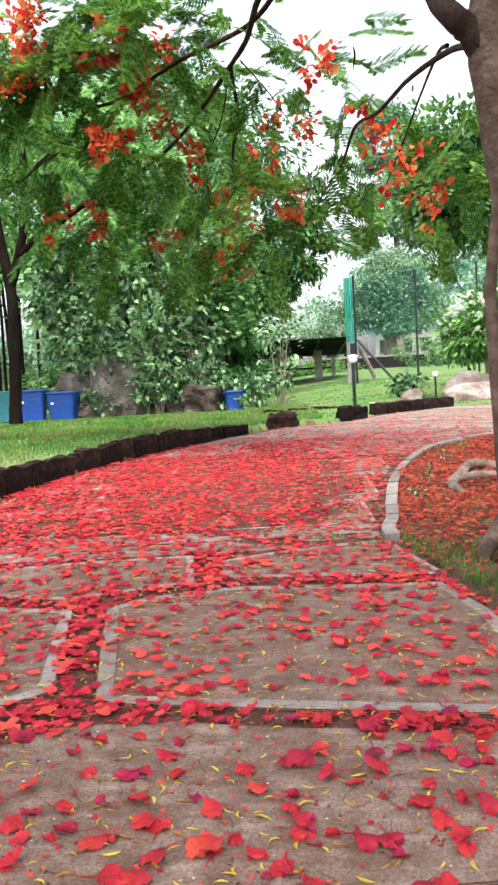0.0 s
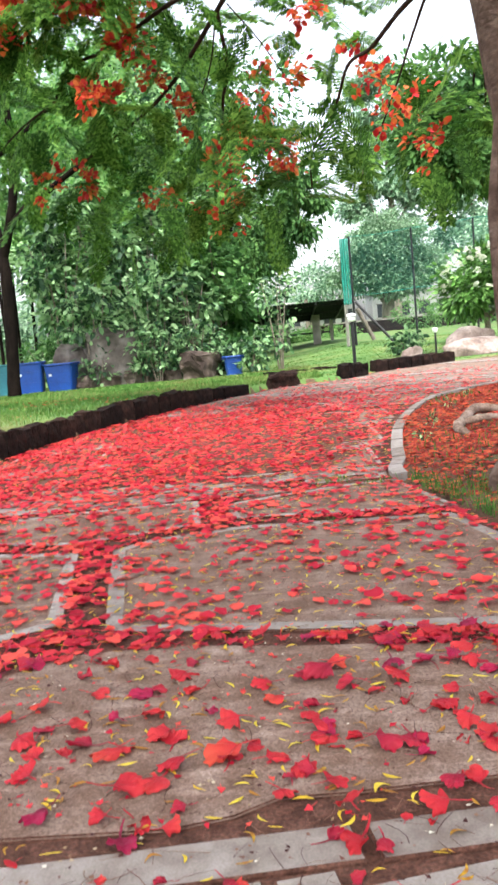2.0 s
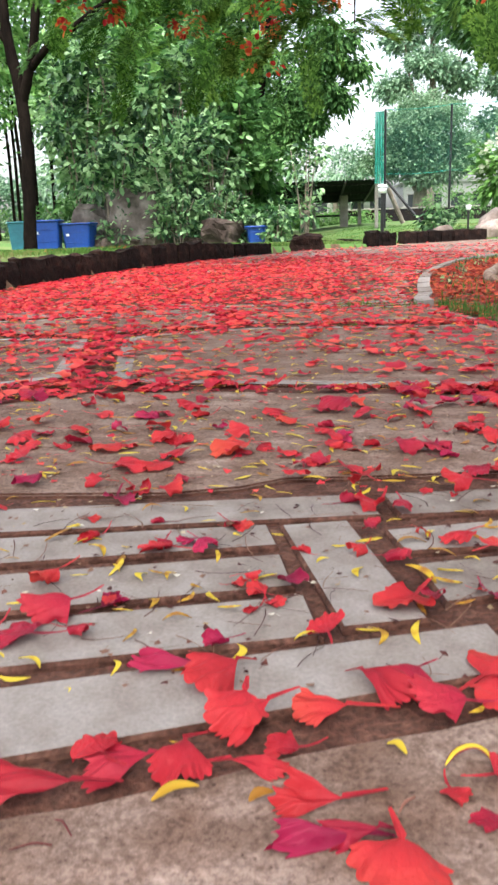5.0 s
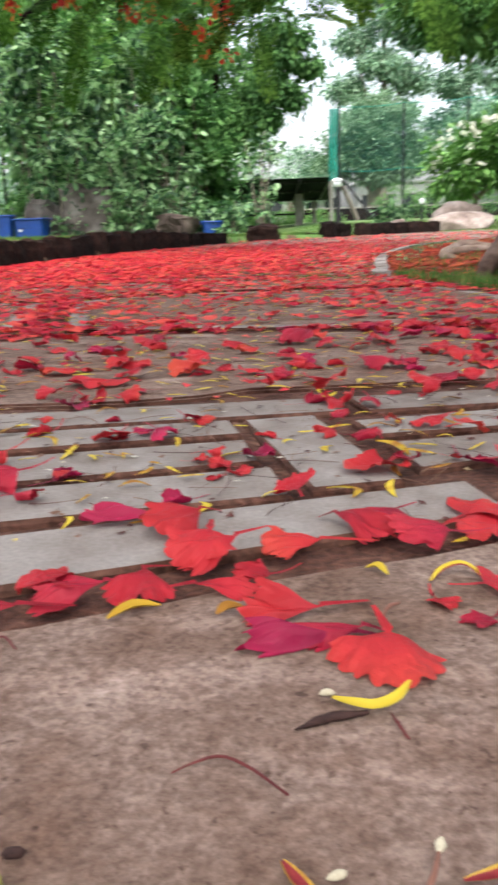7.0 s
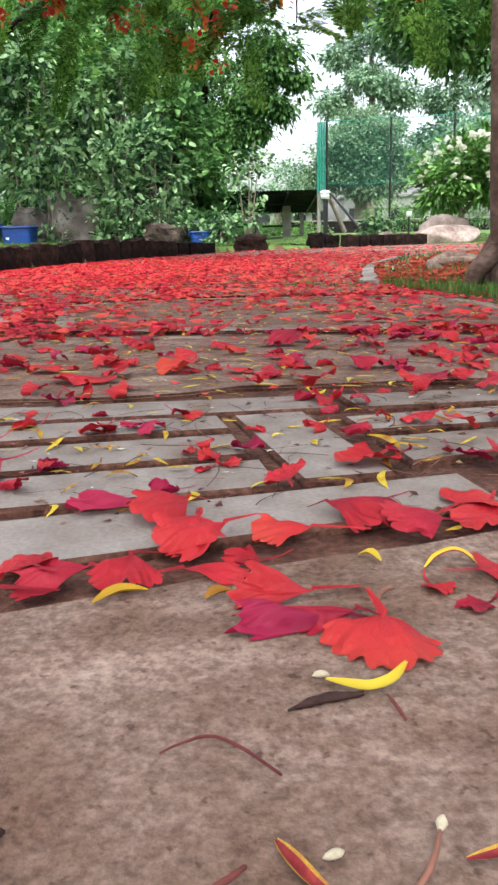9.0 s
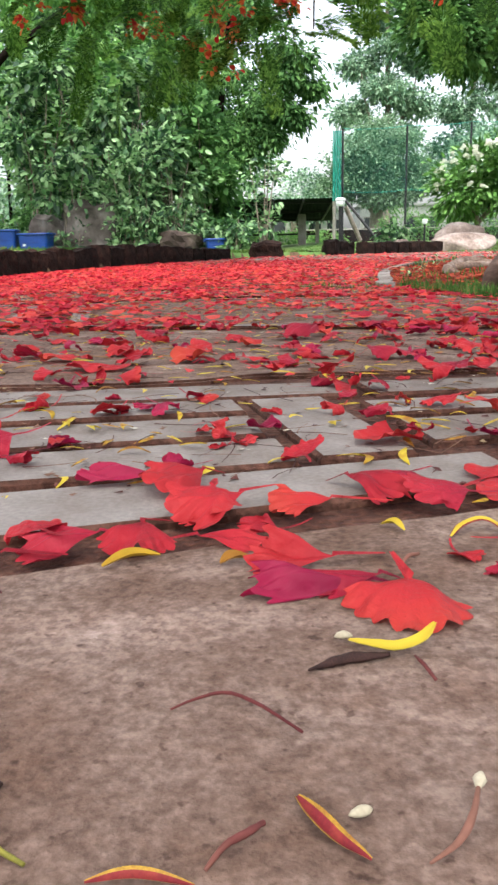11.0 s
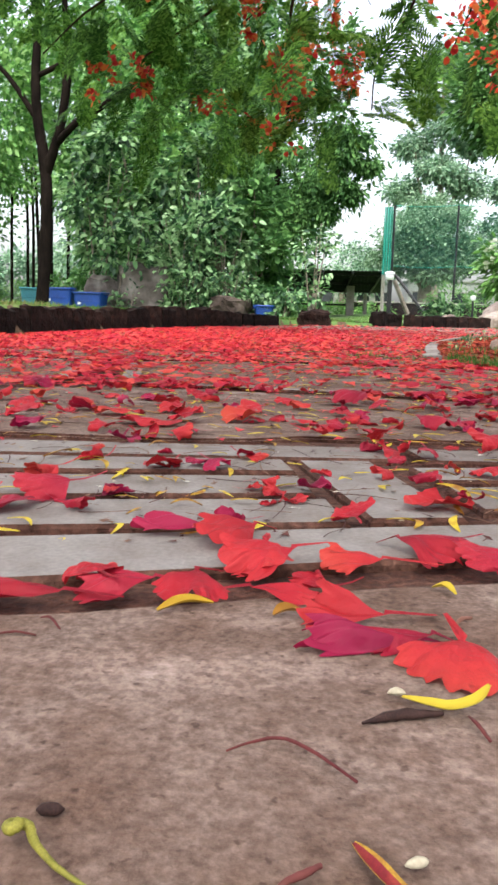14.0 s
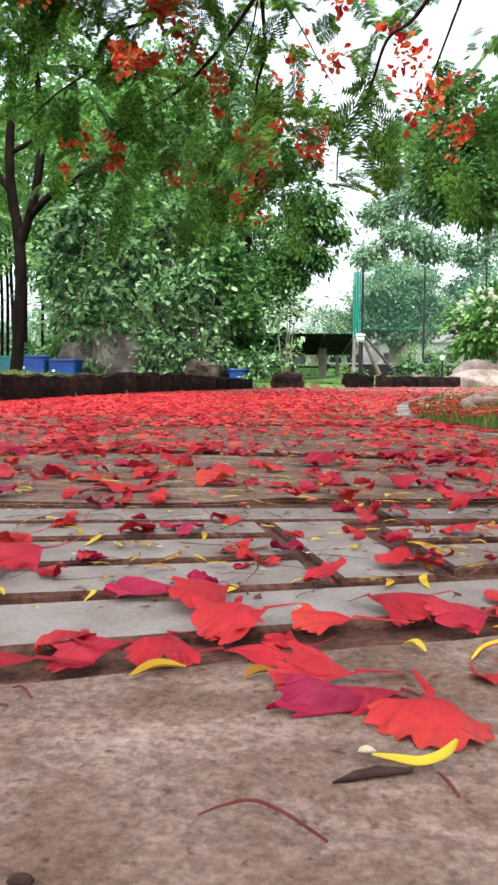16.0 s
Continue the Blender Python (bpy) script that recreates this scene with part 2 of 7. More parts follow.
M_PALEBARK = mat("pale_bark", [(0.16, 0.13, 0.10), (0.27, 0.23, 0.19)], 6, 0.95, 0.006, 40, fine=0.4)
M_FROND = mat("feathery_frond", [(0.016, 0.055, 0.008), (0.052, 0.135, 0.021), (0.16, 0.31, 0.055)], 0.9, 0.65, leaf=0.42, island=0.5, fine=0.15, spec=0.1)
M_LEAF = mat("broad_leaf", [(0.02, 0.065, 0.025), (0.07, 0.175, 0.06), (0.155, 0.31, 0.12), (0.27, 0.43, 0.20)], 0.9, 0.5, leaf=0.33, island=1.15, fine=0.15, spec=0.4)
M_BRIGHT = mat("fresh_leaf", [(0.055, 0.16, 0.035), (0.115, 0.28, 0.065), (0.22, 0.40, 0.12)], 0.8, 0.5, leaf=0.42, island=0.8, fine=0.15, spec=0.35)
M_GLOSSY = mat("glossy_frangipani_leaf", [(0.04, 0.115, 0.02), (0.085, 0.22, 0.04), (0.16, 0.33, 0.08)], 0.8, 0.45, leaf=0.18, island=0.8, fine=0.15, spec=0.4)
M_DEEP = mat("deep_green_leaf", [(0.030, 0.085, 0.024), (0.062, 0.155, 0.042), (0.125, 0.26, 0.075)], 0.9, 0.65, leaf=0.36, island=0.6, fine=0.15, spec=0.15)
# distance haze is put into the leaf colour: lifted, pale, slightly bluish greens
M_FAR = mat("haze_tinted_far_leaf", [(0.085, 0.175, 0.105), (0.19, 0.325, 0.20), (0.35, 0.50, 0.34)], 0.4, 0.7, leaf=0.38, island=0.8, fine=0.1)
# lightened for haze as well, but less than the far leaf
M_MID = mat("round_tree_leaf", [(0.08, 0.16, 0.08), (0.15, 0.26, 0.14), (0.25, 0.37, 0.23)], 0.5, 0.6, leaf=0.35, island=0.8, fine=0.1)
M_OLIVE = mat("olive_stalk", [(0.15, 0.14, 0.02), (0.27, 0.24, 0.04)], 160, 0.6, fine=0.3)
M_POD = mat("dark_brown_pod", [(0.016, 0.006, 0.005), (0.045, 0.02, 0.016)], 160, 0.8, fine=0.4)
M_SEED = mat("cream_seed", [(0.34, 0.29, 0.20), (0.48, 0.43, 0.32)], 80, 0.7, fine=0.2)
M_FLECK = mat("pale_dry_flecks", [(0.22, 0.15, 0.08), (0.40, 0.34, 0.24), (0.5, 0.46, 0.38)], 20, 0.8, island=0.9, fine=0.2)
M_FLOWER = mat("orange_red_blossom", [(0.44, 0.02, 0.025), (0.58, 0.07, 0.03), (0.64, 0.17, 0.045)], 4, 0.6, leaf=0.45, island=0.9, fine=0.08)
M_WHITE = mat("white_blossom", [(0.72, 0.72, 0.62), (0.84, 0.84, 0.78)], 5, 0.6, leaf=0.3, island=0.5, fine=0.1)
M_BROWNROCK = mat("brown_weathered_rock", [(0.035, 0.024, 0.019), (0.085, 0.062, 0.05), (0.17, 0.135, 0.115)], 3.5, 0.95, 0.02, 12, obj=0.3, fine=0.4)
M_ROCK = mat("grey_granite", [(0.035, 0.027, 0.023), (0.12, 0.102, 0.092), (0.24, 0.22, 0.205)], 2.6, 0.95, 0.025, 9, fine=0.4)
M_PINKROCK = mat("pinkish_granite", [(0.14, 0.10, 0.085), (0.25, 0.195, 0.17), (0.36, 0.31, 0.28)], 4, 0.95, 0.012, 25, fine=0.35)
M_BLUE = mat("blue_plastic", [(0.003, 0.035, 0.20), (0.005, 0.06, 0.31)], 3, 0.4, fine=0.15, spec=0.5)
M_TEAL = mat("teal_plastic", [(0.01, 0.12, 0.16), (0.02, 0.18, 0.22)], 3, 0.5, fine=0.2, spec=0.5)
M_BLACK = mat("black_paint", [(0.008, 0.008, 0.009), (0.018, 0.018, 0.02)], 6, 0.5, fine=0.2)
M_OPAL = mat("opal_plastic", [(0.62, 0.64, 0.66), (0.74, 0.76, 0.78)], 6, 0.35, fine=0.1)
M_CEMENT = mat("weathered_cement_post", [(0.26, 0.24, 0.21), (0.40, 0.37, 0.33)], 5, 0.95, 0.003, 60, fine=0.35)
M_ROOF = mat("dark_roof_sheet", [(0.012, 0.016, 0.014), (0.024, 0.03, 0.027)], 3, 0.8, fine=0.35, spec=0.1)
M_WALL = mat("pale_plaster", [(0.46, 0.455, 0.44), (0.56, 0.555, 0.54)], 1.5, 0.95, fine=0.2)
M_GLASS = mat("dark_window", [(0.03, 0.035, 0.04), (0.05, 0.055, 0.06)], 2, 0.2, fine=0.1, spec=0.5)
M_STONE = mat("pale_worn_root", [(0.20, 0.14, 0.10), (0.33, 0.25, 0.19)], 9, 0.95, 0.006, 60, fine=0.4)


def net_material(name, colour, cover):
    m = bpy.data.materials.new(name)
    m.use_nodes = True
    n, l = m.node_tree.nodes, m.node_tree.links
    tr, mx, no = n.new("ShaderNodeBsdfTransparent"), n.new("ShaderNodeMixShader"), n.new("ShaderNodeTexNoise")
    no.inputs["Scale"].default_value = 0.8
    n["Principled BSDF"].inputs["Base Color"].default_value = (*colour, 1)
    n["Principled BSDF"].inputs["Roughness"].default_value = 0.9
    k = n.new("ShaderNodeMath")
    k.operation = "MULTIPLY"
    k.inputs[1].default_value = cover * 2
    l.new(no.outputs["Fac"], k.inputs[0])
    l.new(k.outputs[0], mx.inputs["Fac"])
    l.new(tr.outputs["BSDF"], mx.inputs[1])
    l.new(n["Principled BSDF"].outputs["BSDF"], mx.inputs[2])
    l.new(mx.outputs["Shader"], n["Material Output"].inputs["Surface"])
    return m


M_NET = net_material("green_netting", (0.05, 0.34, 0.30), 0.05)
M_NETDENSE = net_material("gathered_green_netting", (0.015, 0.26, 0.2), 0.8)
M_NETBLACK = net_material("black_netting", (0.03, 0.05, 0.06), 0.15)

# ---- mesh helpers ----
rng = np.random.default_rng(7)


def mesh(name, verts, faces, material, smooth=False):
    me = bpy.data.meshes.new(name)
    me.from_pydata([tuple(v) for v in verts], [], [tuple(f) for f in faces])
    for m in material if isinstance(material, (list, tuple)) else [material]:
        me.materials.append(m)
    if smooth:
        me.polygons.foreach_set("use_smooth", [True] * len(me.polygons))
    me.update()
    return me


def fast_mesh(name, verts, quads, material):
    """A mesh of triangles or quads from arrays."""
    me = bpy.data.meshes.new(name)
    verts, quads = np.asarray(verts, np.float32), np.asarray(quads, np.int32)
    k = quads.shape[1]
    me.vertices.add(len(verts))
    me.vertices.foreach_set("co", verts.ravel())
    me.loops.add(quads.size)
    me.loops.foreach_set("vertex_index", quads.ravel())
    me.polygons.add(len(quads))
    me.polygons.foreach_set("loop_start", np.arange(len(quads), dtype=np.int32) * k)
    me.polygons.foreach_set("loop_total", np.full(len(quads), k, np.int32))
    me.materials.append(material)
    me.update(calc_edges=True)
    me.validate()
    return me


def put(name, me, parent=None, label="", category="", group="", kind="", at=None):
    ob = new(name, me)
    if parent:
        ob.parent = parent
    if at is not None:
        ob.matrix_basis = at
    return tagged(ob, label, category, group, kind)


def from_bm(name, bm, material, smooth=False):
    me = bpy.data.meshes.new(name)
    bm.to_mesh(me)
    bm.free()
    for m in material if isinstance(material, (list, tuple)) else [material]:
        me.materials.append(m)
    if smooth:
        me.polygons.foreach_set("use_smooth", [True] * len(me.polygons))
    return me


def tube_arrays(points, radii, sides=8, wobble=0.0):
    pts = np.asarray(points, float)
    n = len(pts)
    radii = np.interp(np.linspace(0, 1, n), np.linspace(0, 1, len(radii)), radii)
    tang = np.gradient(pts, axis=0)
    tang /= np.linalg.norm(tang, axis=1)[:, None] + 1e-9
    ref = np.array([0.31, 0.95, 0.1]) if abs(tang[:, 2]).mean() > 0.6 else np.array([0, 0, 1.0])
    u = np.cross(tang, ref)
    u /= np.linalg.norm(u, axis=1)[:, None] + 1e-9
    v = np.cross(tang, u)
    a = np.linspace(0, 2 * np.pi, sides, endpoint=False)
    r = radii[:, None] * (1 + wobble * rng.normal(size=(n, sides)))
    vs = pts[:, None] + r[..., None] * (np.cos(a)[None, :, None] * u[:, None] + np.sin(a)[None, :, None] * v[:, None])
    vs = vs.reshape(-1, 3)
    i, j = np.meshgrid(np.arange(n - 1), np.arange(sides), indexing="ij")
    q = np.stack([i * sides + j, i * sides + (j + 1) % sides, (i + 1) * sides + (j + 1) % sides, (i + 1) * sides + j], -1).reshape(-1, 4)
    return vs, q


def smooth_line(points, n):
    """Catmull-Rom through the points."""
    p = np.asarray(points, float)
    p = np.vstack([2 * p[0] - p[1], p, 2 * p[-1] - p[-2]])
    out = []
    for t in np.linspace(0, len(p) - 3 - 1e-6, n):
        i, f = int(t), t - int(t)
        a, b, c, d = p[i:i + 4]
        out.append(0.5 * (2 * b + (c - a) * f + (2 * a - 5 * b + 4 * c - d) * f * f + (3 * b - a - 3 * c + d) * f ** 3))
    return np.array(out)


def joined(name, arrays, material, smooth=True):
    vs, qs, k = [], [], 0
    for v, q in arrays:
        vs.append(v), qs.append(q + k)
        k += len(v)
    me = fast_mesh(name, np.vstack(vs), np.vstack(qs), material)
    if smooth:
        me.polygons.foreach_set("use_smooth", np.ones(len(me.polygons), bool))
    return me


def box(name, size, at, material, parent=None, bevel=0.0, **tags):
    bm = bmesh.new()
    bmesh.ops.create_cube(bm, size=1)
    bmesh.ops.scale(bm, vec=size, verts=bm.verts)
    if bevel:
        bmesh.ops.bevel(bm, geom=bm.edges[:], offset=bevel, segments=2, affect="EDGES")
    return put(name, from_bm(name, bm, material), parent, at=at if isinstance(at, Matrix) else Matrix.Translation(at), **tags)


def empty(name, place, label, category, group="", kind=""):
    ob = new(name)
    ob.location = place
    ob.empty_display_size = 0.1
    return tagged(ob, label, category, group, kind)


def unit(v):
    return v / (np.linalg.norm(v, axis=-1, keepdims=True) + 1e-9)


def leaves_arrays(P, D, L, W, fold=0.25, droop=0.0, oval=False):
    """Folded leaves at P along D, pointed or oval."""
    D = unit(D)
    up = np.tile([0, 0, 1.0], (len(P), 1)) + 0.5 * rng.normal(size=P.shape)
    S = unit(np.cross(D, up))
    N = np.cross(S, D)
    L, W = np.broadcast_to(L, len(P))[:, None], np.broadcast_to(W, len(P))[:, None]
    fall = np.array([0, 0, 1]) * L * droop
    a, tip = P, P + D * L - fall
    if oval:
        m1, m2 = P + D * L * 0.28 - fall * 0.1, P + D * L * 0.72 - fall * 0.55
        side_a, side_b = S * W * 0.46 + N * W * fold * 0.8, S * W * 0.42 + N * W * fold * 0.6
        other_a, other_b = -S * W * 0.46 + N * W * fold * 0.8, -S * W * 0.42 + N * W * fold * 0.6
        vs = np.stack([a, m1 + side_a, m2 + side_b, tip, m2 + other_b, m1 + other_a], 1).reshape(-1, 3)
        k = np.arange(len(P))[:, None] * 6
        return vs, np.concatenate([k + [0, 1, 2, 3], k + [0, 3, 4, 5]], 1).reshape(-1, 4)
    mid = P + D * L * 0.45
    l, r = mid + S * W / 2 + N * W * fold, mid - S * W / 2 + N * W * fold
    vs = np.stack([a, l, tip, r], 1).reshape(-1, 3)
    k = np.arange(len(P))[:, None] * 4
    tri = np.concatenate([k + [0, 1, 2], k + [0, 2, 3]], 1).reshape(-1, 3)
    return vs, tri


def crown(name, blobs, leaves_per, length, width, material, parent, clump=0.35, clumps_per=60, droop=0.3, shell=0.55, seed=1, label="", oval=False, gaps=0.0):
    """Leaves in clumps, spread over ellipsoids (x, y, z, rx, ry, rz)."""
    global rng
    rng = np.random.default_rng(seed)
    P, D = [], []
    for x, y, z, rx, ry, rz in blobs:
        u = unit(rng.normal(size=(clumps_per, 3))) * (shell + (1 - shell) * rng.random((clumps_per, 1)) ** 0.6)
        c = np.array([x, y, z]) + u * (rx, ry, rz)
        if gaps:
            hole = np.sin(3.1 * c[:, 0] + 1.3 * c[:, 2] + seed) * np.sin(3.7 * c[:, 2] - 0.8 * c[:, 0] + 2 * seed) + 0.35 * rng.normal(size=clumps_per)
            c[:, 2] = np.where(hole < -gaps, z + 0.25 * (c[:, 2] - z), c[:, 2])
        o = rng.normal(size=(clumps_per, leaves_per, 3)) * clump * (0.6 + 0.8 * rng.random((clumps_per, 1, 1))) * (1, 1, 0.7)
        P.append((c[:, None] + o).reshape(-1, 3))
        D.append((o + 0.35 * u[:, None] + 0.9 * clump * rng.normal(size=o.shape) - np.array([0, 0, droop * clump])).reshape(-1, 3))
    P, D = np.vstack(P), np.vstack(D)
    k = 0.6 + 0.7 * rng.random(len(P))
    vs, tri = leaves_arrays(P, D, length * k, width * k, droop=droop * 0.4, oval=oval)
    return put(name, fast_mesh(name, vs, tri, material), parent, label)


# ---- plan of the path and its borders ----
LEFT = smooth_line([(-2.5, -1.5), (-2.35, 0.5), (-2.2, 2.5), (-2.05, 4.0), (-1.84, 5.2), (-1.64, 6.05), (-1.36, 6.85), (-1.0, 7.6), (-0.54, 8.4), (-0.24, 8.75), (0.0, 9.2),
                    (0.45, 9.45), (0.87, 9.7), (1.35, 10.5), (2.4, 11.35), (3.8, 12.0), (6.0, 12.5), (10, 12.8)], 120)
RIGHT = smooth_line([(0.82, -1.5), (0.78, 0.5), (0.74, 1.6), (0.745, 2.4), (0.69, 2.8), (0.55, 3.55), (0.61, 3.98), (0.675, 4.5), (0.81, 5.3), (1.06, 6.2), (1.42, 6.95), (2.1, 7.6),
                     (3.0, 8.2), (4.5, 9.0), (6.5, 9.6), (10, 9.9)], 120)


LEFT_FULL = np.vstack([[(-2.9, -14.0), (-2.8, -8.0), (-2.65, -4.0)], LEFT])
RIGHT_FULL = np.vstack([[(1.0, -14.0), (0.95, -8.0), (0.88, -4.0)], RIGHT])


def side(line, x, y):
    """Signed distance of points from a line in the plan: positive on its left."""
    p = np.stack([x, y], -1)[..., None, :]
    a, b = line[:-1, :2], line[1:, :2]
    d = b - a
    t = np.clip(((p - a) * d).sum(-1) / (d * d).sum(-1), 0, 1)
    off = p - (a + t[..., None] * d)
    dist = np.linalg.norm(off, axis=-1)
    i = dist.argmin(-1)
    s = d[i, 0] * np.take_along_axis(off[..., 1], i[..., None], -1)[..., 0] - d[i, 1] * np.take_along_axis(off[..., 0], i[..., None], -1)[..., 0]
    return np.sign(s) * np.take_along_axis(dist, i[..., None], -1)[..., 0]


def path_z(y):
    """The path climbs a little as it goes into the bend."""
    return np.interp(y, [-20, 4.4, 5.2, 6.0, 6.9, 7.8, 8.7, 9.6, 10.8, 20], [0, 0, 0.008, 0.022, 0.042, 0.062, 0.088, 0.102, 0.112, 0.115])


def far_lift(y):
    """How much higher the ground lies than the path's start."""
    return 0.0075 * max(0.0, y)


def ground_z(x, y):
    x, y = np.asarray(x, float), np.asarray(y, float)
    zl = np.interp(y, [0, 5, 8.5, 12, 15.5, 20, 24, 40, 200], [0.185, 0.195, 0.175, 0.12, 0.03, -0.03, 0.18, 0.4, 1.9])
    zr = np.interp(y, [0, 9, 12.7, 22, 30, 60, 200], [0.0, 0.09, 0.115, 0.33, 0.46, 0.8, 1.9])
    k = np.clip((x + 0.8) / 3.0, 0, 1)
    k = k * k * (3 - 2 * k)
    z = zl * (1 - k) + zr * k + 0.012 * np.sin(x * 2.1 + y) * np.cos(y * 1.7 - x)
    l, r = side(LEFT_FULL, x, y), side(RIGHT_FULL, x, y)
    z = np.where((r < 0), 0.012 * np.sin(x * 5) * np.cos(y * 4) + path_z(y) + 0.05 * np.clip(-r - 0.1, 0, 1), z)
    z = np.where((l < 0.03) & (r > -0.04), path_z(y) - 0.06, z)
    return z


def axis_steps(fine_a, fine_b, step, far):
    mid = np.arange(fine_a, fine_b, step)
    out = [fine_b]
    while out[-1] < far:
        out.append(out[-1] + max(step, 0.16 * (out[-1] - fine_b) + step))
    low = [fine_a]
    while low[-1] > -far:
        low.append(low[-1] - max(step, 0.16 * (fine_a - low[-1]) + step))
    return np.array(sorted(set(low[1:])) + list(mid) + out)


gx, gy = axis_steps(-3.5, 5.0, 0.09, 600), axis_steps(-4.0, 14.0, 0.09, 900)
gy = gy[gy > -60]
X, Y = np.meshgrid(gx, gy)
Z = ground_z(X, Y)
nx, ny = len(gx), len(gy)
i, j = np.meshgrid(np.arange(nx - 1), np.arange(ny - 1))
q = np.stack([j * nx + i, j * nx + i + 1, (j + 1) * nx + i + 1, (j + 1) * nx + i], -1).reshape(-1, 4)
me = fast_mesh("ground", np.stack([X, Y, Z], -1).reshape(-1, 3), q, M_LAWN)
me.materials.append(M_BED)
cx, cy = X[:-1, :-1].ravel() + 0.04, Y[:-1, :-1].ravel() + 0.04
bed = (side(RIGHT_FULL, cx, cy) < 0) & (cx < 5.5 + 0.8 * np.sin(cy * 0.9)) & (cy < 12) & (cy > -14) | (side(LEFT_FULL, cx, cy) < 0.02) & (side(RIGHT_FULL, cx, cy) > -0.04) & (cy > -14)
me.polygons.foreach_set("material_index", bed.astype(np.int32))
me.polygons.foreach_set("use_smooth", np.ones(len(me.polygons), bool))
put("ground", me, label="mown green lawn with bare soil under the tree", category="ground", kind="structure")

# ---- path: soil bed under cast slabs ----
path_bed = fast_mesh("path", np.concatenate([np.c_[LEFT_FULL[:, :2], path_z(LEFT_FULL[:, 1]) - 0.007], np.c_[RIGHT_FULL[:, :2], path_z(RIGHT_FULL[:, 1]) - 0.007]]),
                     [(k, 123 + k, 124 + k, k + 1) for k in range(122)], M_SOIL)
path = put("path", path_bed, label="curving path of patterned concrete slabs strewn with red petals", category="path", kind="structure")

SLABS = []


def slab(corners, rim=0.0, z=0.0, name="slab"):
    """A cast slab with worn edges and, where asked, a raised pale rim."""
    bm = bmesh.new()
    pts = np.asarray(corners, float)
    if sum(pts[i][0] * pts[(i + 1) % len(pts)][1] - pts[(i + 1) % len(pts)][0] * pts[i][1] for i in range(len(pts))) < 0:
        pts = pts[::-1]
    c = pts.mean(0)
    cz = float(path_z(c[1]))
    top = [bm.verts.new((x - c[0], y - c[1], float(path_z(y)) - cz)) for x, y in pts]
    f = bm.faces.new(top)
    low = bmesh.ops.extrude_face_region(bm, geom=[f])
    bmesh.ops.translate(bm, vec=(0, 0, -0.04), verts=[v for v in low["geom"] if isinstance(v, bmesh.types.BMVert)])
    bmesh.ops.recalc_face_normals(bm, faces=bm.faces[:])
    up = [g for g in bm.faces if g.normal.z > 0.9]
    edges = [e for g in up for e in g.edges]
    bmesh.ops.bevel(bm, geom=edges, offset=0.003, segments=1 if name == "strip" else 2, affect="EDGES")
    if rim:
        up = max((g for g in bm.faces if g.normal.z > 0.99), key=lambda g: g.calc_area())
        r = bmesh.ops.inset_region(bm, faces=[up], thickness=rim, depth=0)
        for g in r["faces"]:
            g.material_index = 1
        bmesh.ops.inset_region(bm, faces=[up], thickness=0.006, depth=-0.003)
    for g in bm.faces:
        if g.material_index == 0 and not rim and name == "strip":
            g.material_index = 1
        if g.normal.z < (0.35 if rim else 0.9):
            g.material_index = 2
    ob = put(name, from_bm(name, bm, [M_SLAB, M_EDGE if rim else M_RIM, M_SOIL]), path, at=Matrix.Translation((c[0], c[1], z + cz)))
    SLABS.append(pts)
    return ob


def xr(y):
    return float(np.interp(y, RIGHT[:, 1], RIGHT[:, 0]))


# wide slabs round the start of the path
slab([(-0.53, 1.62), (-0.41, 1.722), (-0.19, 1.738), (0.108, 1.68), (0.38, 1.65), (0.735, 1.60), (0.75, 1.17), (0.35, 1.142), (0.15, 1.124), (0.053, 1.122), (-0.007, 1.086), (-0.095, 1.064), (-0.326, 1.066), (-0.55, 1.05), (-0.8, 1.02), (-0.85, 1.45)])
slab([(-0.36, 1.862), (-0.43, 2.22), (-0.503, 2.63), (-0.393, 2.735), (-0.085, 2.83), (0.27, 2.80), (0.648, 2.775), (0.735, 2.42), (0.74, 1.695), (0.52, 1.716), (0.111, 1.772), (-0.27, 1.832)], 0.045)
slab([(-0.614, 2.628), (-0.48, 1.93), (-0.60, 1.84), (-1.1, 1.66), (-1.35, 2.45), (-0.9, 2.70)], 0.045)
slab([(-1.25, 2.86), (-0.95, 2.82), (-0.67, 2.74), (-0.232, 2.905), (-0.285, 3.36), (-0.75, 3.33), (-1.3, 3.24)], 0.04)
slab([(-0.126, 2.96), (-0.168, 3.24), (0.08, 3.36), (0.33, 3.45), (0.55, 3.49), (0.69, 2.87), (0.29, 2.905)], 0.04)
slab([(-0.95, 0.98), (-0.9, 1.42), (-0.62, 1.72), (-1.2, 1.58), (-1.9, 1.5), (-1.9, 0.9)])
slab([(-1.42, 2.42), (-1.15, 1.66), (-2.05, 1.58), (-2.0, 2.4)], 0.045)
slab([(-1.36, 3.12), (-1.32, 2.86), (-2.0, 2.75), (-2.0, 3.05)], 0.04)
slab([(-1.2, 0.08), (-0.62, 0.24), (-0.30, 0.41), (-0.085, 0.492), (-0.054, 0.499), (-0.022, 0.512), (0.019, 0.526), (0.06, 0.545), (0.106, 0.561), (0.163, 0.577), (0.214, 0.597), (0.45, 0.66), (0.74, 0.72), (0.76, 0.1), (0.77, -0.5), (-1.2, -0.5)])


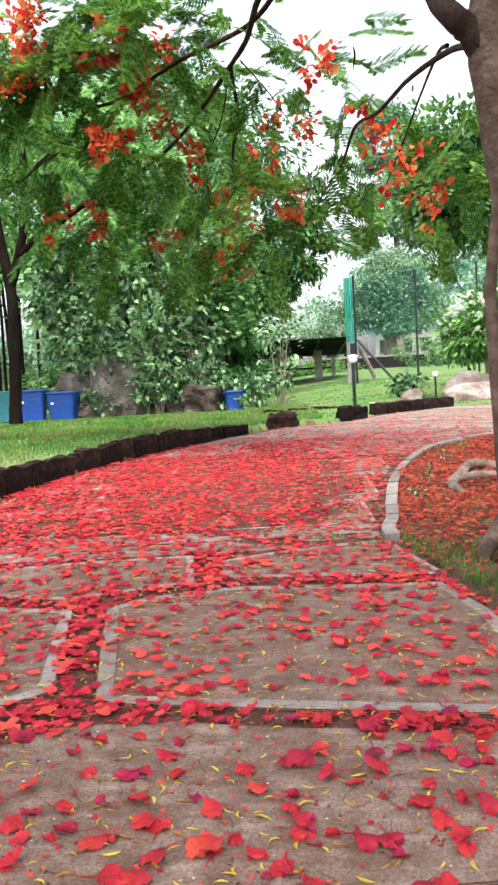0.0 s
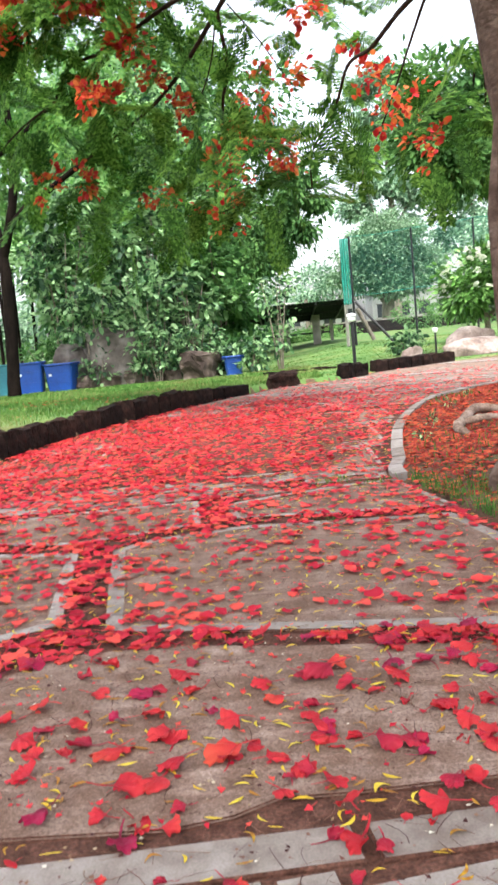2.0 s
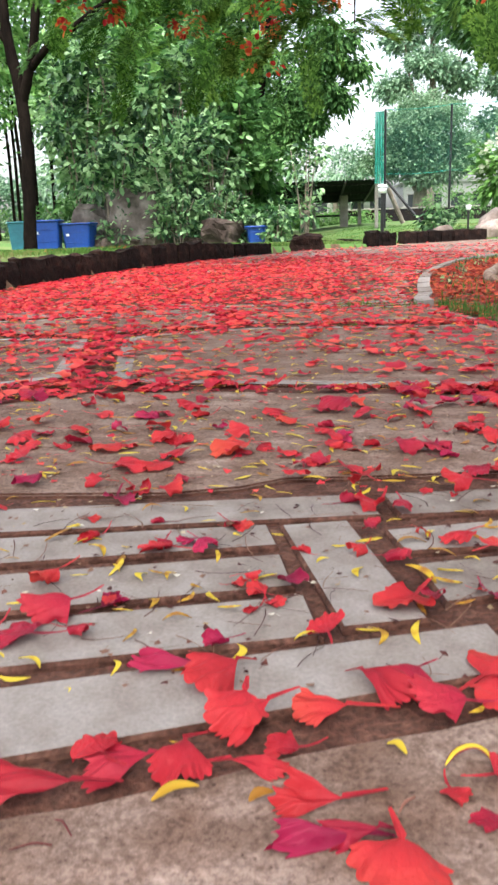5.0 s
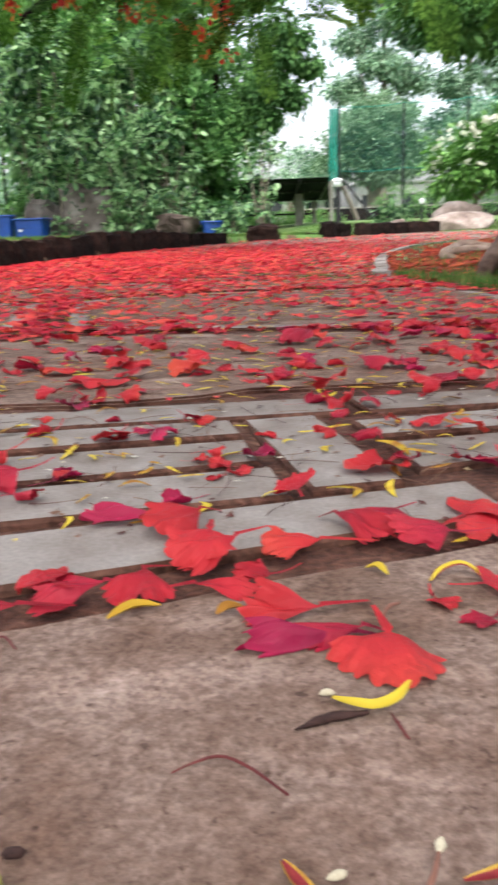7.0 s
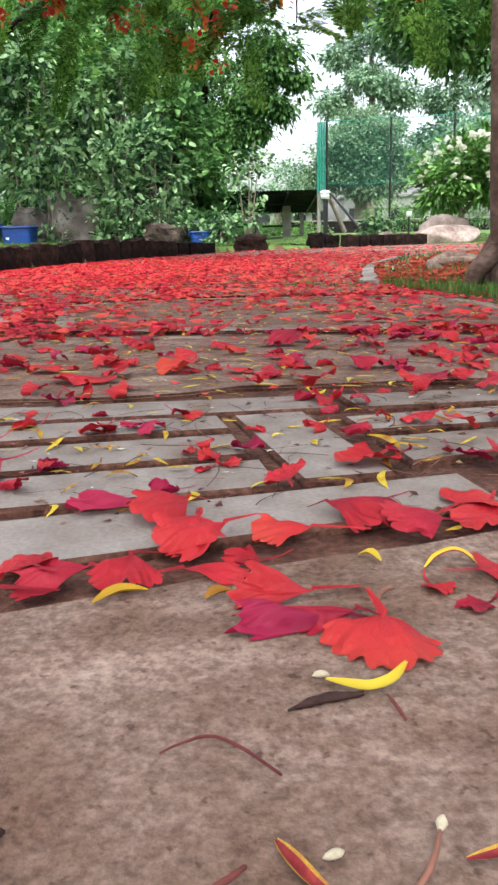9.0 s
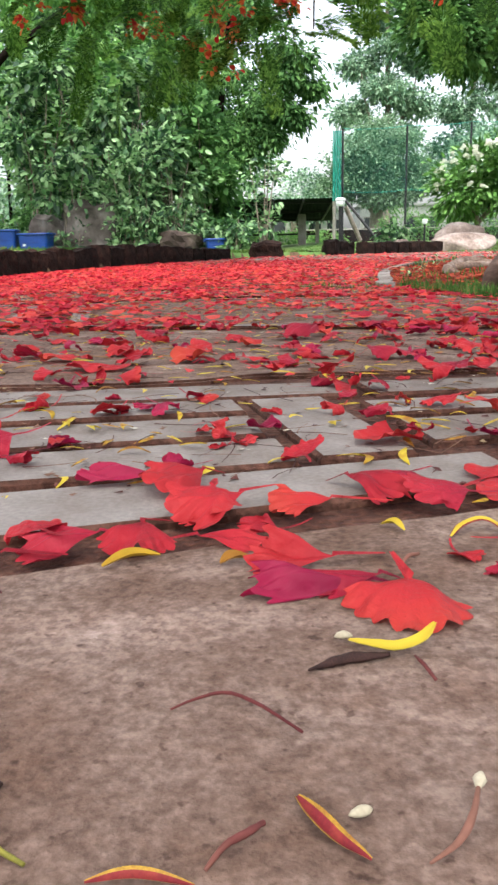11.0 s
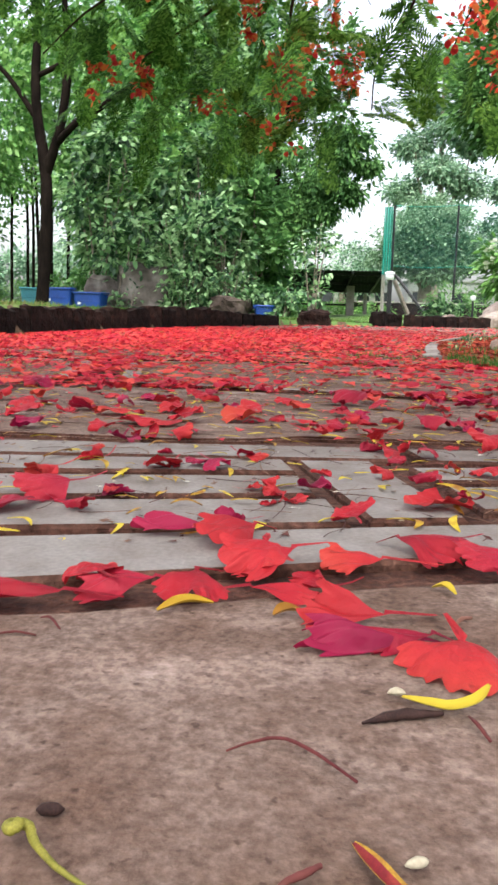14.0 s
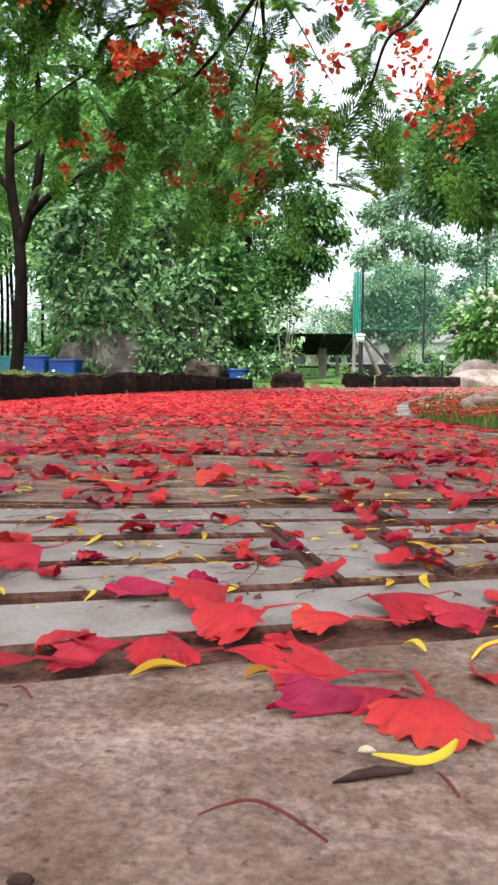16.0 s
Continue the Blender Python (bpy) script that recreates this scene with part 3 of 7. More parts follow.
def row(far, near, x0, x1, cuts=()):
    """Strips between two slanting lines y = a + b x, cut at the given places."""
    xs = [x0, *cuts, x1]
    for a, b in zip(xs[:-1], xs[1:]):
        a2, b2 = a + 0.006, b - 0.006
        s = 0.2
        slab([(a2, far[0] + far[1] * a2), (b2, far[0] + far[1] * b2), (b2 + s * 0.075, near[0] + near[1] * (b2 + s * 0.075)), (a2 + s * 0.075, near[0] + near[1] * (a2 + s * 0.075))], name="strip")


row((1.04, 0.104), (0.959, 0.116), -0.72, 0.155, (-0.35,))
row((1.037, 0.11), (0.955, 0.118), 0.162, 0.72, (0.47,))
row((0.948, 0.1275), (0.881, 0.17), -0.62, 0.040, (-0.31,))
row((0.859, 0.177), (0.7765, 0.209), -0.62, 0.058, (-0.27,))
row((0.7597, 0.199), (0.678, 0.2155), -0.62, 0.082, (-0.24,))
row((0.661, 0.274), (0.5735, 0.322), -0.62, 0.232, (-0.22,))
row((0.899, 0.214), (0.842, 0.16), 0.155, 0.42)
row((0.799, 0.238), (0.694, 0.318), 0.176, 0.40)
slab([(0.048, 0.950), (0.124, 0.964), (0.180, 0.727), (0.106, 0.711)], name="strip")
row((0.655, 0.27), (0.58, 0.30), 0.255, 0.72, (0.5,))
row((0.885, 0.2), (0.80, 0.23), 0.43, 0.72)
row((0.782, 0.23), (0.70, 0.25), 0.415, 0.72)

# farther stretch: rows of narrow strips and wide slabs straight across, then bands that turn with the bend
lr = random.Random(5)


def xl(y):
    return float(np.interp(y, LEFT[:, 1], LEFT[:, 0]))


y0 = 3.39
for depth in [0.118] * 4 + [0.62, 0.118, 0.118, 0.74, 0.118, 0.118, 0.66]:
    wide = depth > 0.2
    x0, y1, end = xl(y0 + depth) + 0.06, y0 + depth - 0.012, min(xr(y0 + 0.02), xr(y0 + depth)) - 0.03
    if y0 < 3.55:
        end = 0.15
    while x0 < end - 0.1:
        x1 = x0 + (lr.uniform(0.6, 0.9) if wide else lr.uniform(0.26, 0.44))
        if end - x1 < 0.14:
            x1 = end
        slab([(x0 + 0.006, y0 + 0.03 * x0), (x1 - 0.006, y0 + 0.03 * x1), (x1 - 0.006, y1 + 0.03 * x1), (x0 + 0.006, y1 + 0.03 * x0)], 0.035 if wide else 0.0, z=lr.uniform(-0.004, 0.001), name="slab" if wide else "strip")
        x0 = x1
    y0 += depth
slab([(0.16, 3.52), (0.5, 3.53), (0.53, 3.58), (0.56, 3.85), (0.17, 3.85)], 0.04)


def across(f, w):
    """A point of the bend: f runs along it from its start, w from its left edge to its right."""
    k = np.linspace(0, 1, 120)
    l = np.array([np.interp(0.34 + 0.66 * f, k, LEFT[:, c]) for c in (0, 1)])
    r = np.array([np.interp(0.625 + 0.375 * f, k, RIGHT[:, c]) for c in (0, 1)])
    return l + (r - l) * w


f, band = 0.0, 0
while f < 0.9:
    wide = band % 3 != 1
    step = lr.uniform(0.05, 0.065) if wide else 0.014
    for _ in range(1 if wide else 3):
        w = 0.03
        while w < 0.97:
            w2 = min(0.97, w + lr.uniform(0.16, 0.3))
            if w2 > 0.9:
                w2 = 0.99
            pts = [across(f + 0.0006, w + 0.004), across(f + 0.0006, w2 - 0.004), across(f + step - 0.0006, w2 - 0.004), across(f + step - 0.0006, w + 0.004)]
            slab(pts, 0.03 if wide else 0.0, z=lr.uniform(-0.004, 0.001), name="slab" if wide else "strip")
            w = w2
        f += step
    band += 1
# the stretch behind the start
for k in range(14):
    y0 = -0.52 - 0.62 * k
    xl2, xr2 = float(np.interp(y0 - 0.3, LEFT_FULL[:, 1][:30], LEFT_FULL[:, 0][:30])) + 0.06, float(np.interp(y0 - 0.3, RIGHT_FULL[:, 1][:30], RIGHT_FULL[:, 0][:30])) - 0.05
    cuts = [xl2, xl2 + (xr2 - xl2) * lr.uniform(0.25, 0.4), xl2 + (xr2 - xl2) * lr.uniform(0.55, 0.75), xr2]
    for a, e in zip(cuts[:-1], cuts[1:]):
        slab([(a + 0.012, y0 - 0.02), (e - 0.012, y0 - 0.02), (e - 0.012, y0 - 0.59), (a + 0.012, y0 - 0.59)], 0.04)
slab([(-2.2, -0.48), (-1.24, -0.48), (-1.24, 0.06), (-2.2, -0.12)], 0.04)
slab([(-2.2, -0.08), (-1.24, 0.1), (-0.66, 0.27), (-0.66, 0.42), (-2.15, 0.3)], 0.04)
for k in range(5):
    y0 = 0.36 + 0.118 * k
    slab([(-2.1, y0), (-1.45, y0 + 0.045), (-1.44, y0 + 0.135), (-2.1, y0 + 0.09)], name="strip")
    slab([(-1.42, y0 + 0.05), (-0.67, y0 + 0.10), (-0.66, y0 + 0.19), (-1.41, y0 + 0.14)], name="strip")

# kerb along the inner side of the curve
kerb = empty("kerb", (0.6, 3.5, 0), "low pale concrete kerb edging the soil bed", "kerb", kind="structure")
RF = smooth_line(RIGHT, 600)
inner = RF[(RF[:, 1] > 3.53) & (RF[:, 0] < 5.5)][:, :2]
tang = np.gradient(inner, axis=0)
tang /= np.linalg.norm(tang, axis=1)[:, None]
outer = inner + 0.065 * np.c_[tang[:, 1], -tang[:, 0]]
step = 22
for k in range(0, len(inner) - step, step):
    e = k + step
    a, o = inner[k:e + 1:4], outer[k:e + 1:4]
    n = len(a)
    ha, ho = path_z(a[:, 1]), path_z(o[:, 1])
    v = np.vstack([np.c_[a, ha + 0.012], np.c_[o, ho + 0.016], np.c_[a, ha - 0.08], np.c_[o, ho - 0.08]])
    f = [(q2, n + q2, n + q2 + 1, q2 + 1) for q2 in range(n - 1)] + [(q2, q2 + 1, 2 * n + q2 + 1, 2 * n + q2) for q2 in range(n - 1)] + [(n + q2, 3 * n + q2, 3 * n + q2 + 1, n + q2 + 1) for q2 in range(n - 1)]
    f += [(0, 2 * n, 3 * n, n), (n - 1, 2 * n - 1, 4 * n - 1, 3 * n - 1)]
    ob = put("kerb_stone", mesh("kerb_stone", v, f, M_RIM), kerb)
    ob.matrix_parent_inverse = kerb.matrix_basis.inverted()

# ---- laterite edging of the lawn ----
def rough_block(name, size, seed, material, cut=0.14, parent=None, at=None, subdiv=2, **tags):
    r = random.Random(seed)
    bm = bmesh.new()
    bmesh.ops.create_cube(bm, size=1)
    bmesh.ops.subdivide_edges(bm, edges=bm.edges[:], cuts=subdiv, use_grid_fill=True)
    o = Vector((r.uniform(0, 50), r.uniform(0, 50), r.uniform(0, 50)))
    for v in bm.verts:
        d = v.co.normalized() * 0.62
        v.co = v.co.lerp(d, 0.22)
        v.co += noise.noise_vector(v.co * 2.3 + o) * cut
        v.co = Vector((v.co.x * size[0], v.co.y * size[1], (v.co.z + 0.5) * size[2]))
    return put(name, from_bm(name, bm, material), parent, at=at, **tags)


edging = empty("edging", (-1.8, 5.2, 0), "row of dark laterite blocks holding back the lawn", "edging", kind="structure")
block_shapes = []
for k in range(6):
    ob = rough_block("edging_block", (0.2, 0.13, 0.222), 40 + k, M_LATERITE, 0.10)
    block_shapes.append(ob.data)
    bpy.data.objects.remove(ob)
cum = np.r_[0, np.cumsum(np.hypot(*np.diff(LEFT[:, :2], axis=0).T))]
d, k = 2.0, 0
dmax = float(np.interp(-0.28, LEFT[:, 0], cum))
while d < dmax:
    p = np.array([np.interp(d, cum, LEFT[:, c]) for c in (0, 1)])
    p2 = np.array([np.interp(d + 0.1, cum, LEFT[:, c]) for c in (0, 1)])
    t = p2 - p
    t /= np.hypot(*t)
    pos = p + 0.05 * np.array([-t[1], t[0]])
    low = 1 - 0.35 * max(0, (d - dmax + 1.2) / 1.2)
    ob = put("edging_block", block_shapes[k % 6], edging)
    ob.matrix_basis = edging.matrix_basis.inverted() @ pose(pos[0], pos[1], -0.05 + float(path_z(pos[1])), lr.uniform(-4, 4), lr.uniform(-4, 4), math.degrees(math.atan2(t[1], t[0])) + lr.uniform(-5, 5) + 180 * (k % 2)) @ Matrix.Diagonal((lr.uniform(0.9, 1.1), 1, low * lr.uniform(0.92, 1.05), 1))
    d += 0.185
    k += 1
for x, y, w, h, a, sd in ((0.10, 9.28, 0.33, 0.21, 18, 1), (0.86, 9.78, 0.17, 0.22, 60, 2), (1.04, 10.0, 0.2, 0.20, 35, 3)):
    rough_block("laterite_block", (w, 0.17, h), sd, M_LATERITE, 0.2, at=pose(x, y, float(path_z(y)) - 0.05, 0, 0, a), subdiv=3, label="rough dark laterite block at the lawn's edge", category="block", group="loose edging blocks")
for k in range(9):
    f = k / 8
    rough_block("laterite_block", (0.15, 0.10, 0.09), 80 + k, M_LATERITE, 0.16, at=pose(-0.1 + 0.98 * f, 12.0 + 0.5 * f, 0.075 - 0.012 * (k % 3), 0, 0, 28 + 9 * math.sin(k * 3)), label="low dark laterite block half sunk in the lawn", category="block", group="sunken row of blocks")
for k in range(7):
    f = k / 6
    rough_block("laterite_block", (0.2, 0.15, 0.2), 60 + k, M_LATERITE, 0.12, at=pose(1.36 + 1.02 * f, 10.6 + 0.72 * f, 0.05, 0, 0, 35 + 8 * math.sin(k * 2)), label="dark laterite block in a short row beside the path", category="block", group="short row of blocks")

# ---- flamboyant tree over the path ----
def frond_template(seed):
    """A feathery double-pinnate leaf of unit length along +x, as triangles."""
    r = np.random.default_rng(seed)
    vs, tri = [], []
    droop = 0.25 + 0.25 * r.random()
    for t in np.linspace(0.16, 1.0, 9):
        c = np.array([t, 0, -droop * t * t])
        for sgn in (1, -1):
            ln = 0.30 * math.sin(0.35 + 2.3 * t) ** 0.7 if t < 0.99 else 0.2
            a = sgn * (1.15 - 0.5 * t) + r.normal() * 0.1
            dvec = np.array([math.cos(a), math.sin(a), -0.25 + r.normal() * 0.12])
            nvec = np.array([-math.sin(a), math.cos(a), 0])
            for s in np.linspace(0.14, 1.0, 6):
                b = c + dvec * ln * s
                for q2 in (1, -1):
                    l = 0.105 * (1.1 - 0.4 * s)
                    tip = b + nvec * q2 * l + dvec * l * 0.35
                    k = len(vs)
                    vs += [b - dvec * 0.022, b + dvec * 0.028, tip]
                    tri.append((k, k + 1, k + 2))
    k = len(vs)
    vs += [(0, 0.006, 0), (0, -0.006, 0), (1, 0, -droop)]
    tri.append((k, k + 1, k + 2))
    return np.array(vs), np.array(tri)


FRONDS = [frond_template(k) for k in range(4)]


def fronds_arrays(P, D, L, seed):
    r = np.random.default_rng(seed)
    out = []
    D = unit(D)
    S = unit(np.cross(D, np.array([0, 0, 1.0]) + 0.35 * r.normal(size=D.shape)))
    N = np.cross(S, D)
    R = np.stack([D, -S, N], -1)
    which = r.integers(0, 4, len(P))
    for w in range(4):
        v, t = FRONDS[w]
        m = which == w
        vs = np.einsum("nij,vj->nvi", R[m], v) * L[m][:, None, None] + P[m][:, None]
        k = np.arange(m.sum())[:, None, None] * len(v)
        out.append((vs.reshape(-1, 3), (t[None] + k).reshape(-1, 3)))
    return out


flamboyant = empty("flamboyant_tree", (1.07, 3.1, 0), "flamboyant tree with smooth grey-brown trunk, feathery leaves and red flowers", "tree")
trunk_line = smooth_line([(1.085, 3.1, -0.12), (1.07, 3.1, 0.08), (1.07, 3.1, 0.42), (1.075, 3.1, 0.98), (1.03, 3.1, 1.39), (0.985, 3.11, 1.68), (0.95, 3.12, 1.94), (1.0, 3.15, 2.2), (1.08, 3.2, 2.6), (1.1, 3.3, 3.6)], 28)
stem_line = smooth_line([(0.985, 3.06, -0.05), (0.96, 3.06, 0.2), (0.94, 3.06, 0.5), (0.925, 3.08, 0.98), (0.95, 3.1, 1.2), (0.985, 3.12, 1.45), (1.02, 3.13, 1.8), (1.1, 3.15, 2.2), (1.35, 3.2, 2.9)], 24)
tr = tube_arrays(trunk_line, [0.16, 0.125, 0.096, 0.090, 0.083, 0.076, 0.072, 0.058, 0.05], 18, 0.022)
put("trunk", joined("trunk", [tr], M_BARK), flamboyant)
put("stem", joined("stem", [tube_arrays(stem_line, [0.04, 0.024, 0.021, 0.023, 0.026], 10, 0.05)], M_BARK), flamboyant)
roots = []
for a, ln in ((195, 0.21), (235, 0.22), (278, 0.28), (318, 0.4), (350, 0.46), (30, 0.3), (120, 0.25)):
    ca, sa = math.cos(radians(a)), math.sin(radians(a))
    roots.append(tube_arrays(smooth_line([(1.07 + 0.05 * ca, 3.1 + 0.05 * sa, 0.30), (1.07 + 0.12 * ca, 3.1 + 0.12 * sa, 0.13), (1.07 + 0.2 * ca, 3.1 + 0.2 * sa, 0.05), (1.07 + ln * ca, 3.1 + ln * sa, -0.04)], 10), [0.042, 0.042, 0.034, 0.012], 8, 0.06))
put("root_flare", joined("root_flare", roots, M_BARK), flamboyant)
BOUGHS = [
    ([(0.97, 3.11, 1.82), (0.88, 3.11, 1.97), (0.785, 3.13, 2.08), (0.66, 3.5, 2.6), (0.5, 4.4, 3.15), (0.14, 5.5, 3.25), (0.0, 6.0, 3.14), (-0.14, 6.3, 3.08), (-0.34, 6.6, 2.95), (-0.57, 6.9, 2.81), (-0.86, 7.2, 2.68), (-1.23, 7.4, 2.53), (-1.61, 7.6, 2.37)], [0.085, 0.055, 0.032, 0.026, 0.02, 0.012]),
    ([(-0.14, 6.3, 3.08), (-0.12, 6.8, 2.82), (-0.2, 7.2, 2.68), (-0.25, 7.7, 2.29)], [0.022, 0.02, 0.012]),
    ([(0.93, 3.1, 1.9), (0.92, 3.6, 2.08), (0.87, 4.4, 2.24), (0.79, 5.0, 2.27), (0.68, 5.3, 2.28), (0.64, 6.0, 2.22), (0.5, 6.8, 2.1), (0.5, 7.2, 1.9)], [0.022, 0.018, 0.014, 0.009]),
    ([(0.93, 3.7, 2.14), (1.07, 4.6, 2.43), (1.14, 5.6, 2.51), (1.13, 6.3, 2.41), (1.04, 6.9, 2.17)], [0.015, 0.012, 0.008]),
    ([(0.4, 4.8, 3.2), (0.06, 6.0, 3.27), (-0.47, 6.3, 3.17), (-0.76, 6.5, 3.11), (-1.06, 6.7, 3.03), (-1.41, 6.9, 3.01), (-1.65, 7.2, 2.85), (-2.05, 7.5, 2.74), (-2.5, 7.8, 2.52)], [0.03, 0.022, 0.018, 0.01]),
    ([(-0.15, 6.3, 3.08), (-0.24, 6.6, 2.81), (-0.38, 6.8, 2.61), (-0.6, 7.0, 2.49)], [0.01, 0.008, 0.006]),
    ([(-0.06, 6.2, 3.08), (0.15, 6.6, 2.95), (0.33, 6.9, 2.77), (0.45, 7.1, 2.68)], [0.009, 0.007, 0.005]),
    ([(1.02, 3.15, 2.4), (0.6, 3.0, 2.9), (-0.2, 2.8, 3.5), (-1.0, 2.6, 3.9)], [0.05, 0.04, 0.02]),
    ([(1.08, 3.2, 2.7), (1.6, 3.4, 3.3), (2.4, 3.9, 3.7)], [0.045, 0.03, 0.015]),
    ([(1.0, 3.15, 2.3), (1.2, 4.2, 2.7), (1.55, 5.4, 2.6), (1.75, 6.2, 2.2)], [0.03, 0.02, 0.01]),
]
for pts, rad in BOUGHS:
    put("limb", joined("limb", [tube_arrays(smooth_line(pts, 6 * len(pts)), [0.72 * r2 for r2 in rad], 7, 0.05)], M_LIMB), flamboyant, "dark thin curving limb")
CLUMPS = [(-1.8, 6.6, 3.48), (-1.8, 6.8, 3.11), (-1.21, 6.4, 3.36), (-0.87, 6.6, 3.11), (-2.05, 7.2, 2.78), (-1.61, 7.2, 2.66), (-1.16, 7.0, 2.72), (-0.61, 6.4, 3.15), (-0.86, 7.4, 2.41),
          (-1.43, 7.8, 2.2), (-2.02, 8.0, 2.34), (-0.56, 7.8, 2.1), (-0.18, 7.8, 2.13), (0.06, 7.4, 2.4), (0.31, 7.6, 2.22), (0.14, 8.0, 2.04), (-1.21, 8.0, 2.0), (0.52, 6.6, 3.23), (0.65, 6.6, 3.05),
          (-0.55, 6.0, 3.31), (0.14, 6.8, 2.8), (0.76, 5.8, 2.34), (1.25, 6.4, 2.18), (1.09, 6.9, 2.03), (1.37, 6.4, 2.0)]
CLUMPS += [(1.53, 5.8, 2.1), (1.34, 5.0, 2.3), (0.49, 6.8, 2.33), (-0.4, 7.4, 2.38), (-0.55, 7.2, 2.82), (-0.39, 8.2, 2.0), (-0.86, 8.2, 2.05), (1.8, 6.4, 2.2),
           (1.6, 6.2, 2.15), (2.1, 6.2, 2.3), (-1.84, 6.5, 3.62), (-1.58, 6.5, 3.5), (-1.31, 6.5, 3.6), (-1.87, 6.5, 3.28), (-1.61, 6.5, 3.17), (-1.04, 6.5, 3.58), (-1.9, 6.5, 2.94), (-0.79, 6.5, 3.4), (-2.1, 6.6, 3.6), (1.9, 5.6, 2.2), (-2.4, 7.6, 2.9), (-2.6, 7.2, 3.2)]
CLUMPS += [(-0.75, 6.6, 3.57), (-0.5, 6.6, 3.25), (-0.17, 6.5, 3.5), (0.53, 6.6, 3.26), (0.58, 6.6, 2.8), (0.36, 6.6, 3.4), (0.08, 6.4, 3.1), (-0.33, 6.7, 2.3), (-0.72, 7.0, 2.0), (0.1, 7.0, 1.86), (0.38, 6.8, 1.95), (1.04, 6.4, 2.7), (0.2, 7.2, 2.0), (-0.2, 7.2, 1.95)]
fr = np.random.default_rng(11)
P, D, L = [], [], []
for x, y, z in CLUMPS:
    n = 9 if x < -0.9 or (z > 2.9 and x < -0.3) else 6 if x < -0.25 else 3
    o = fr.normal(size=(n, 3)) * (0.17, 0.2, 0.12)
    P.append(np.array([x, y, z]) + o)
    D.append(o + fr.normal(size=(n, 3)) * 0.15 + (0, 0, -0.05))
    L.append(0.31 + 0.18 * fr.random(n))
P, D, L = np.vstack(P), np.vstack(D), np.concatenate(L)
put("crown", joined("crown", fronds_arrays(P, D, L, 3), M_FROND, False), flamboyant, "feathery dark green leaves hanging over the path")
# leaves above the view, unseen, placed and thinned to set the shade below
crown("upper_crown", [(-1.5, -2.5, 5.0, 3.2, 3.0, 0.5), (2.0, -1.5, 5.2, 3.0, 3.0, 0.5), (-2.6, 0.2, 4.9, 2.6, 1.8, 0.5), (0.9, 0.3, 5.2, 2.6, 1.8, 0.6), (3.6, 2.4, 4.8, 2.2, 2.4, 0.5)],
             68, 0.13, 0.055, M_FROND, flamboyant, clump=0.3, clumps_per=108, seed=8, shell=0.1, label="high unseen roof of feathery leaves, added to shade the path")
BLOOMS = [(-1.19, 6.3, 3.34), (-1.77, 6.4, 3.49), (-0.99, 6.4, 3.09), (-0.82, 6.5, 2.99), (-0.81, 6.8, 2.82), (-1.26, 7.0, 2.75), (-1.88, 7.6, 2.29), (-1.59, 7.6, 2.24), (-0.31, 7.4, 2.2), (-0.19, 7.5, 2.08),
          (-0.09, 7.3, 2.33), (0.21, 7.3, 2.36), (0.3, 7.4, 2.18), (0.51, 6.4, 3.07), (0.75, 5.7, 2.35), (0.99, 5.8, 2.33), (1.22, 6.2, 2.28), (1.23, 6.2, 2.01), (1.37, 6.0, 1.94), (0.97, 6.0, 2.15),
          (-0.29, 7.9, 1.82), (-1.85, 6.7, 3.22), (-0.57, 7.0, 2.61), (-0.87, 7.7, 2.11), (-1.7, 6.3, 3.44), (-1.6, 6.3, 3.54), (-1.78, 6.3, 3.03), (-0.79, 6.3, 2.96), (-0.63, 6.3, 3.28), (-1.14, 6.3, 2.55), (0.13, 6.9, 2.65), (0.33, 6.8, 2.76)]
for x, y, z in BLOOMS:
    # they hang on the outer, lower side of the sprays
    x, y, z = 0.1 + 0.97 * (x - 0.1), 0.97 * y, 0.6 + 0.97 * (z - 0.6)
    n = int(fr.integers(45, 100) * (0.5 if x > 0.7 else 1.0))
    o = fr.normal(size=(n, 3)) * 0.034 + (fr.normal(size=(5, 3)) * 0.075)[fr.integers(0, 5, n)]
    k = 0.035 + 0.035 * fr.random(n)
    rng = np.random.default_rng(int(fr.integers(1e6)))
    v, t = leaves_arrays(np.array([x, y, z]) + o, o + fr.normal(size=(n, 3)) * 0.05, k, k * 0.8, oval=True)
    put("blossom", fast_mesh("blossom", v, t, M_FLOWER), flamboyant, "cluster of orange-red blossoms")

for x, y, z in ((0.04, 6.4, 2.95), (1.62, 6.0, 2.42), (0.75, 5.9, 3.0)):
    put("seed_pod", joined("seed_pod", [tube_arrays(smooth_line([(x, y, z), (x + 0.01, y, z - 0.05), (x - 0.005, y, z - 0.16)], 8), [0.003, 0.008, 0.009, 0.003], 6)], M_DARKBARK), flamboyant, "dark hanging seed pod")

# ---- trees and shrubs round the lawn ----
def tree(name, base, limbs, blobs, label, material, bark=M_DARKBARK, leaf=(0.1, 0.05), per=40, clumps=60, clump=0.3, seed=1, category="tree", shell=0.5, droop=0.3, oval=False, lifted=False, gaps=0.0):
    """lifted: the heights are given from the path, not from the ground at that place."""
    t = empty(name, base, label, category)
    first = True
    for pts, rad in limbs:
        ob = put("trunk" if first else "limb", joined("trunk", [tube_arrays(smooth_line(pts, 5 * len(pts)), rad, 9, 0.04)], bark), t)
        ob.matrix_parent_inverse = Matrix.Translation(base).inverted()
        first = False
    ob = crown("crown", blobs, per, leaf[0], leaf[1], material, t, clump=clump, clumps_per=clumps, seed=seed, shell=shell, droop=droop, oval=oval, gaps=gaps)
    ob.matrix_parent_inverse = Matrix.Translation(base).inverted()
    if lifted:
        t.location.z += far_lift(base[1])
    return t


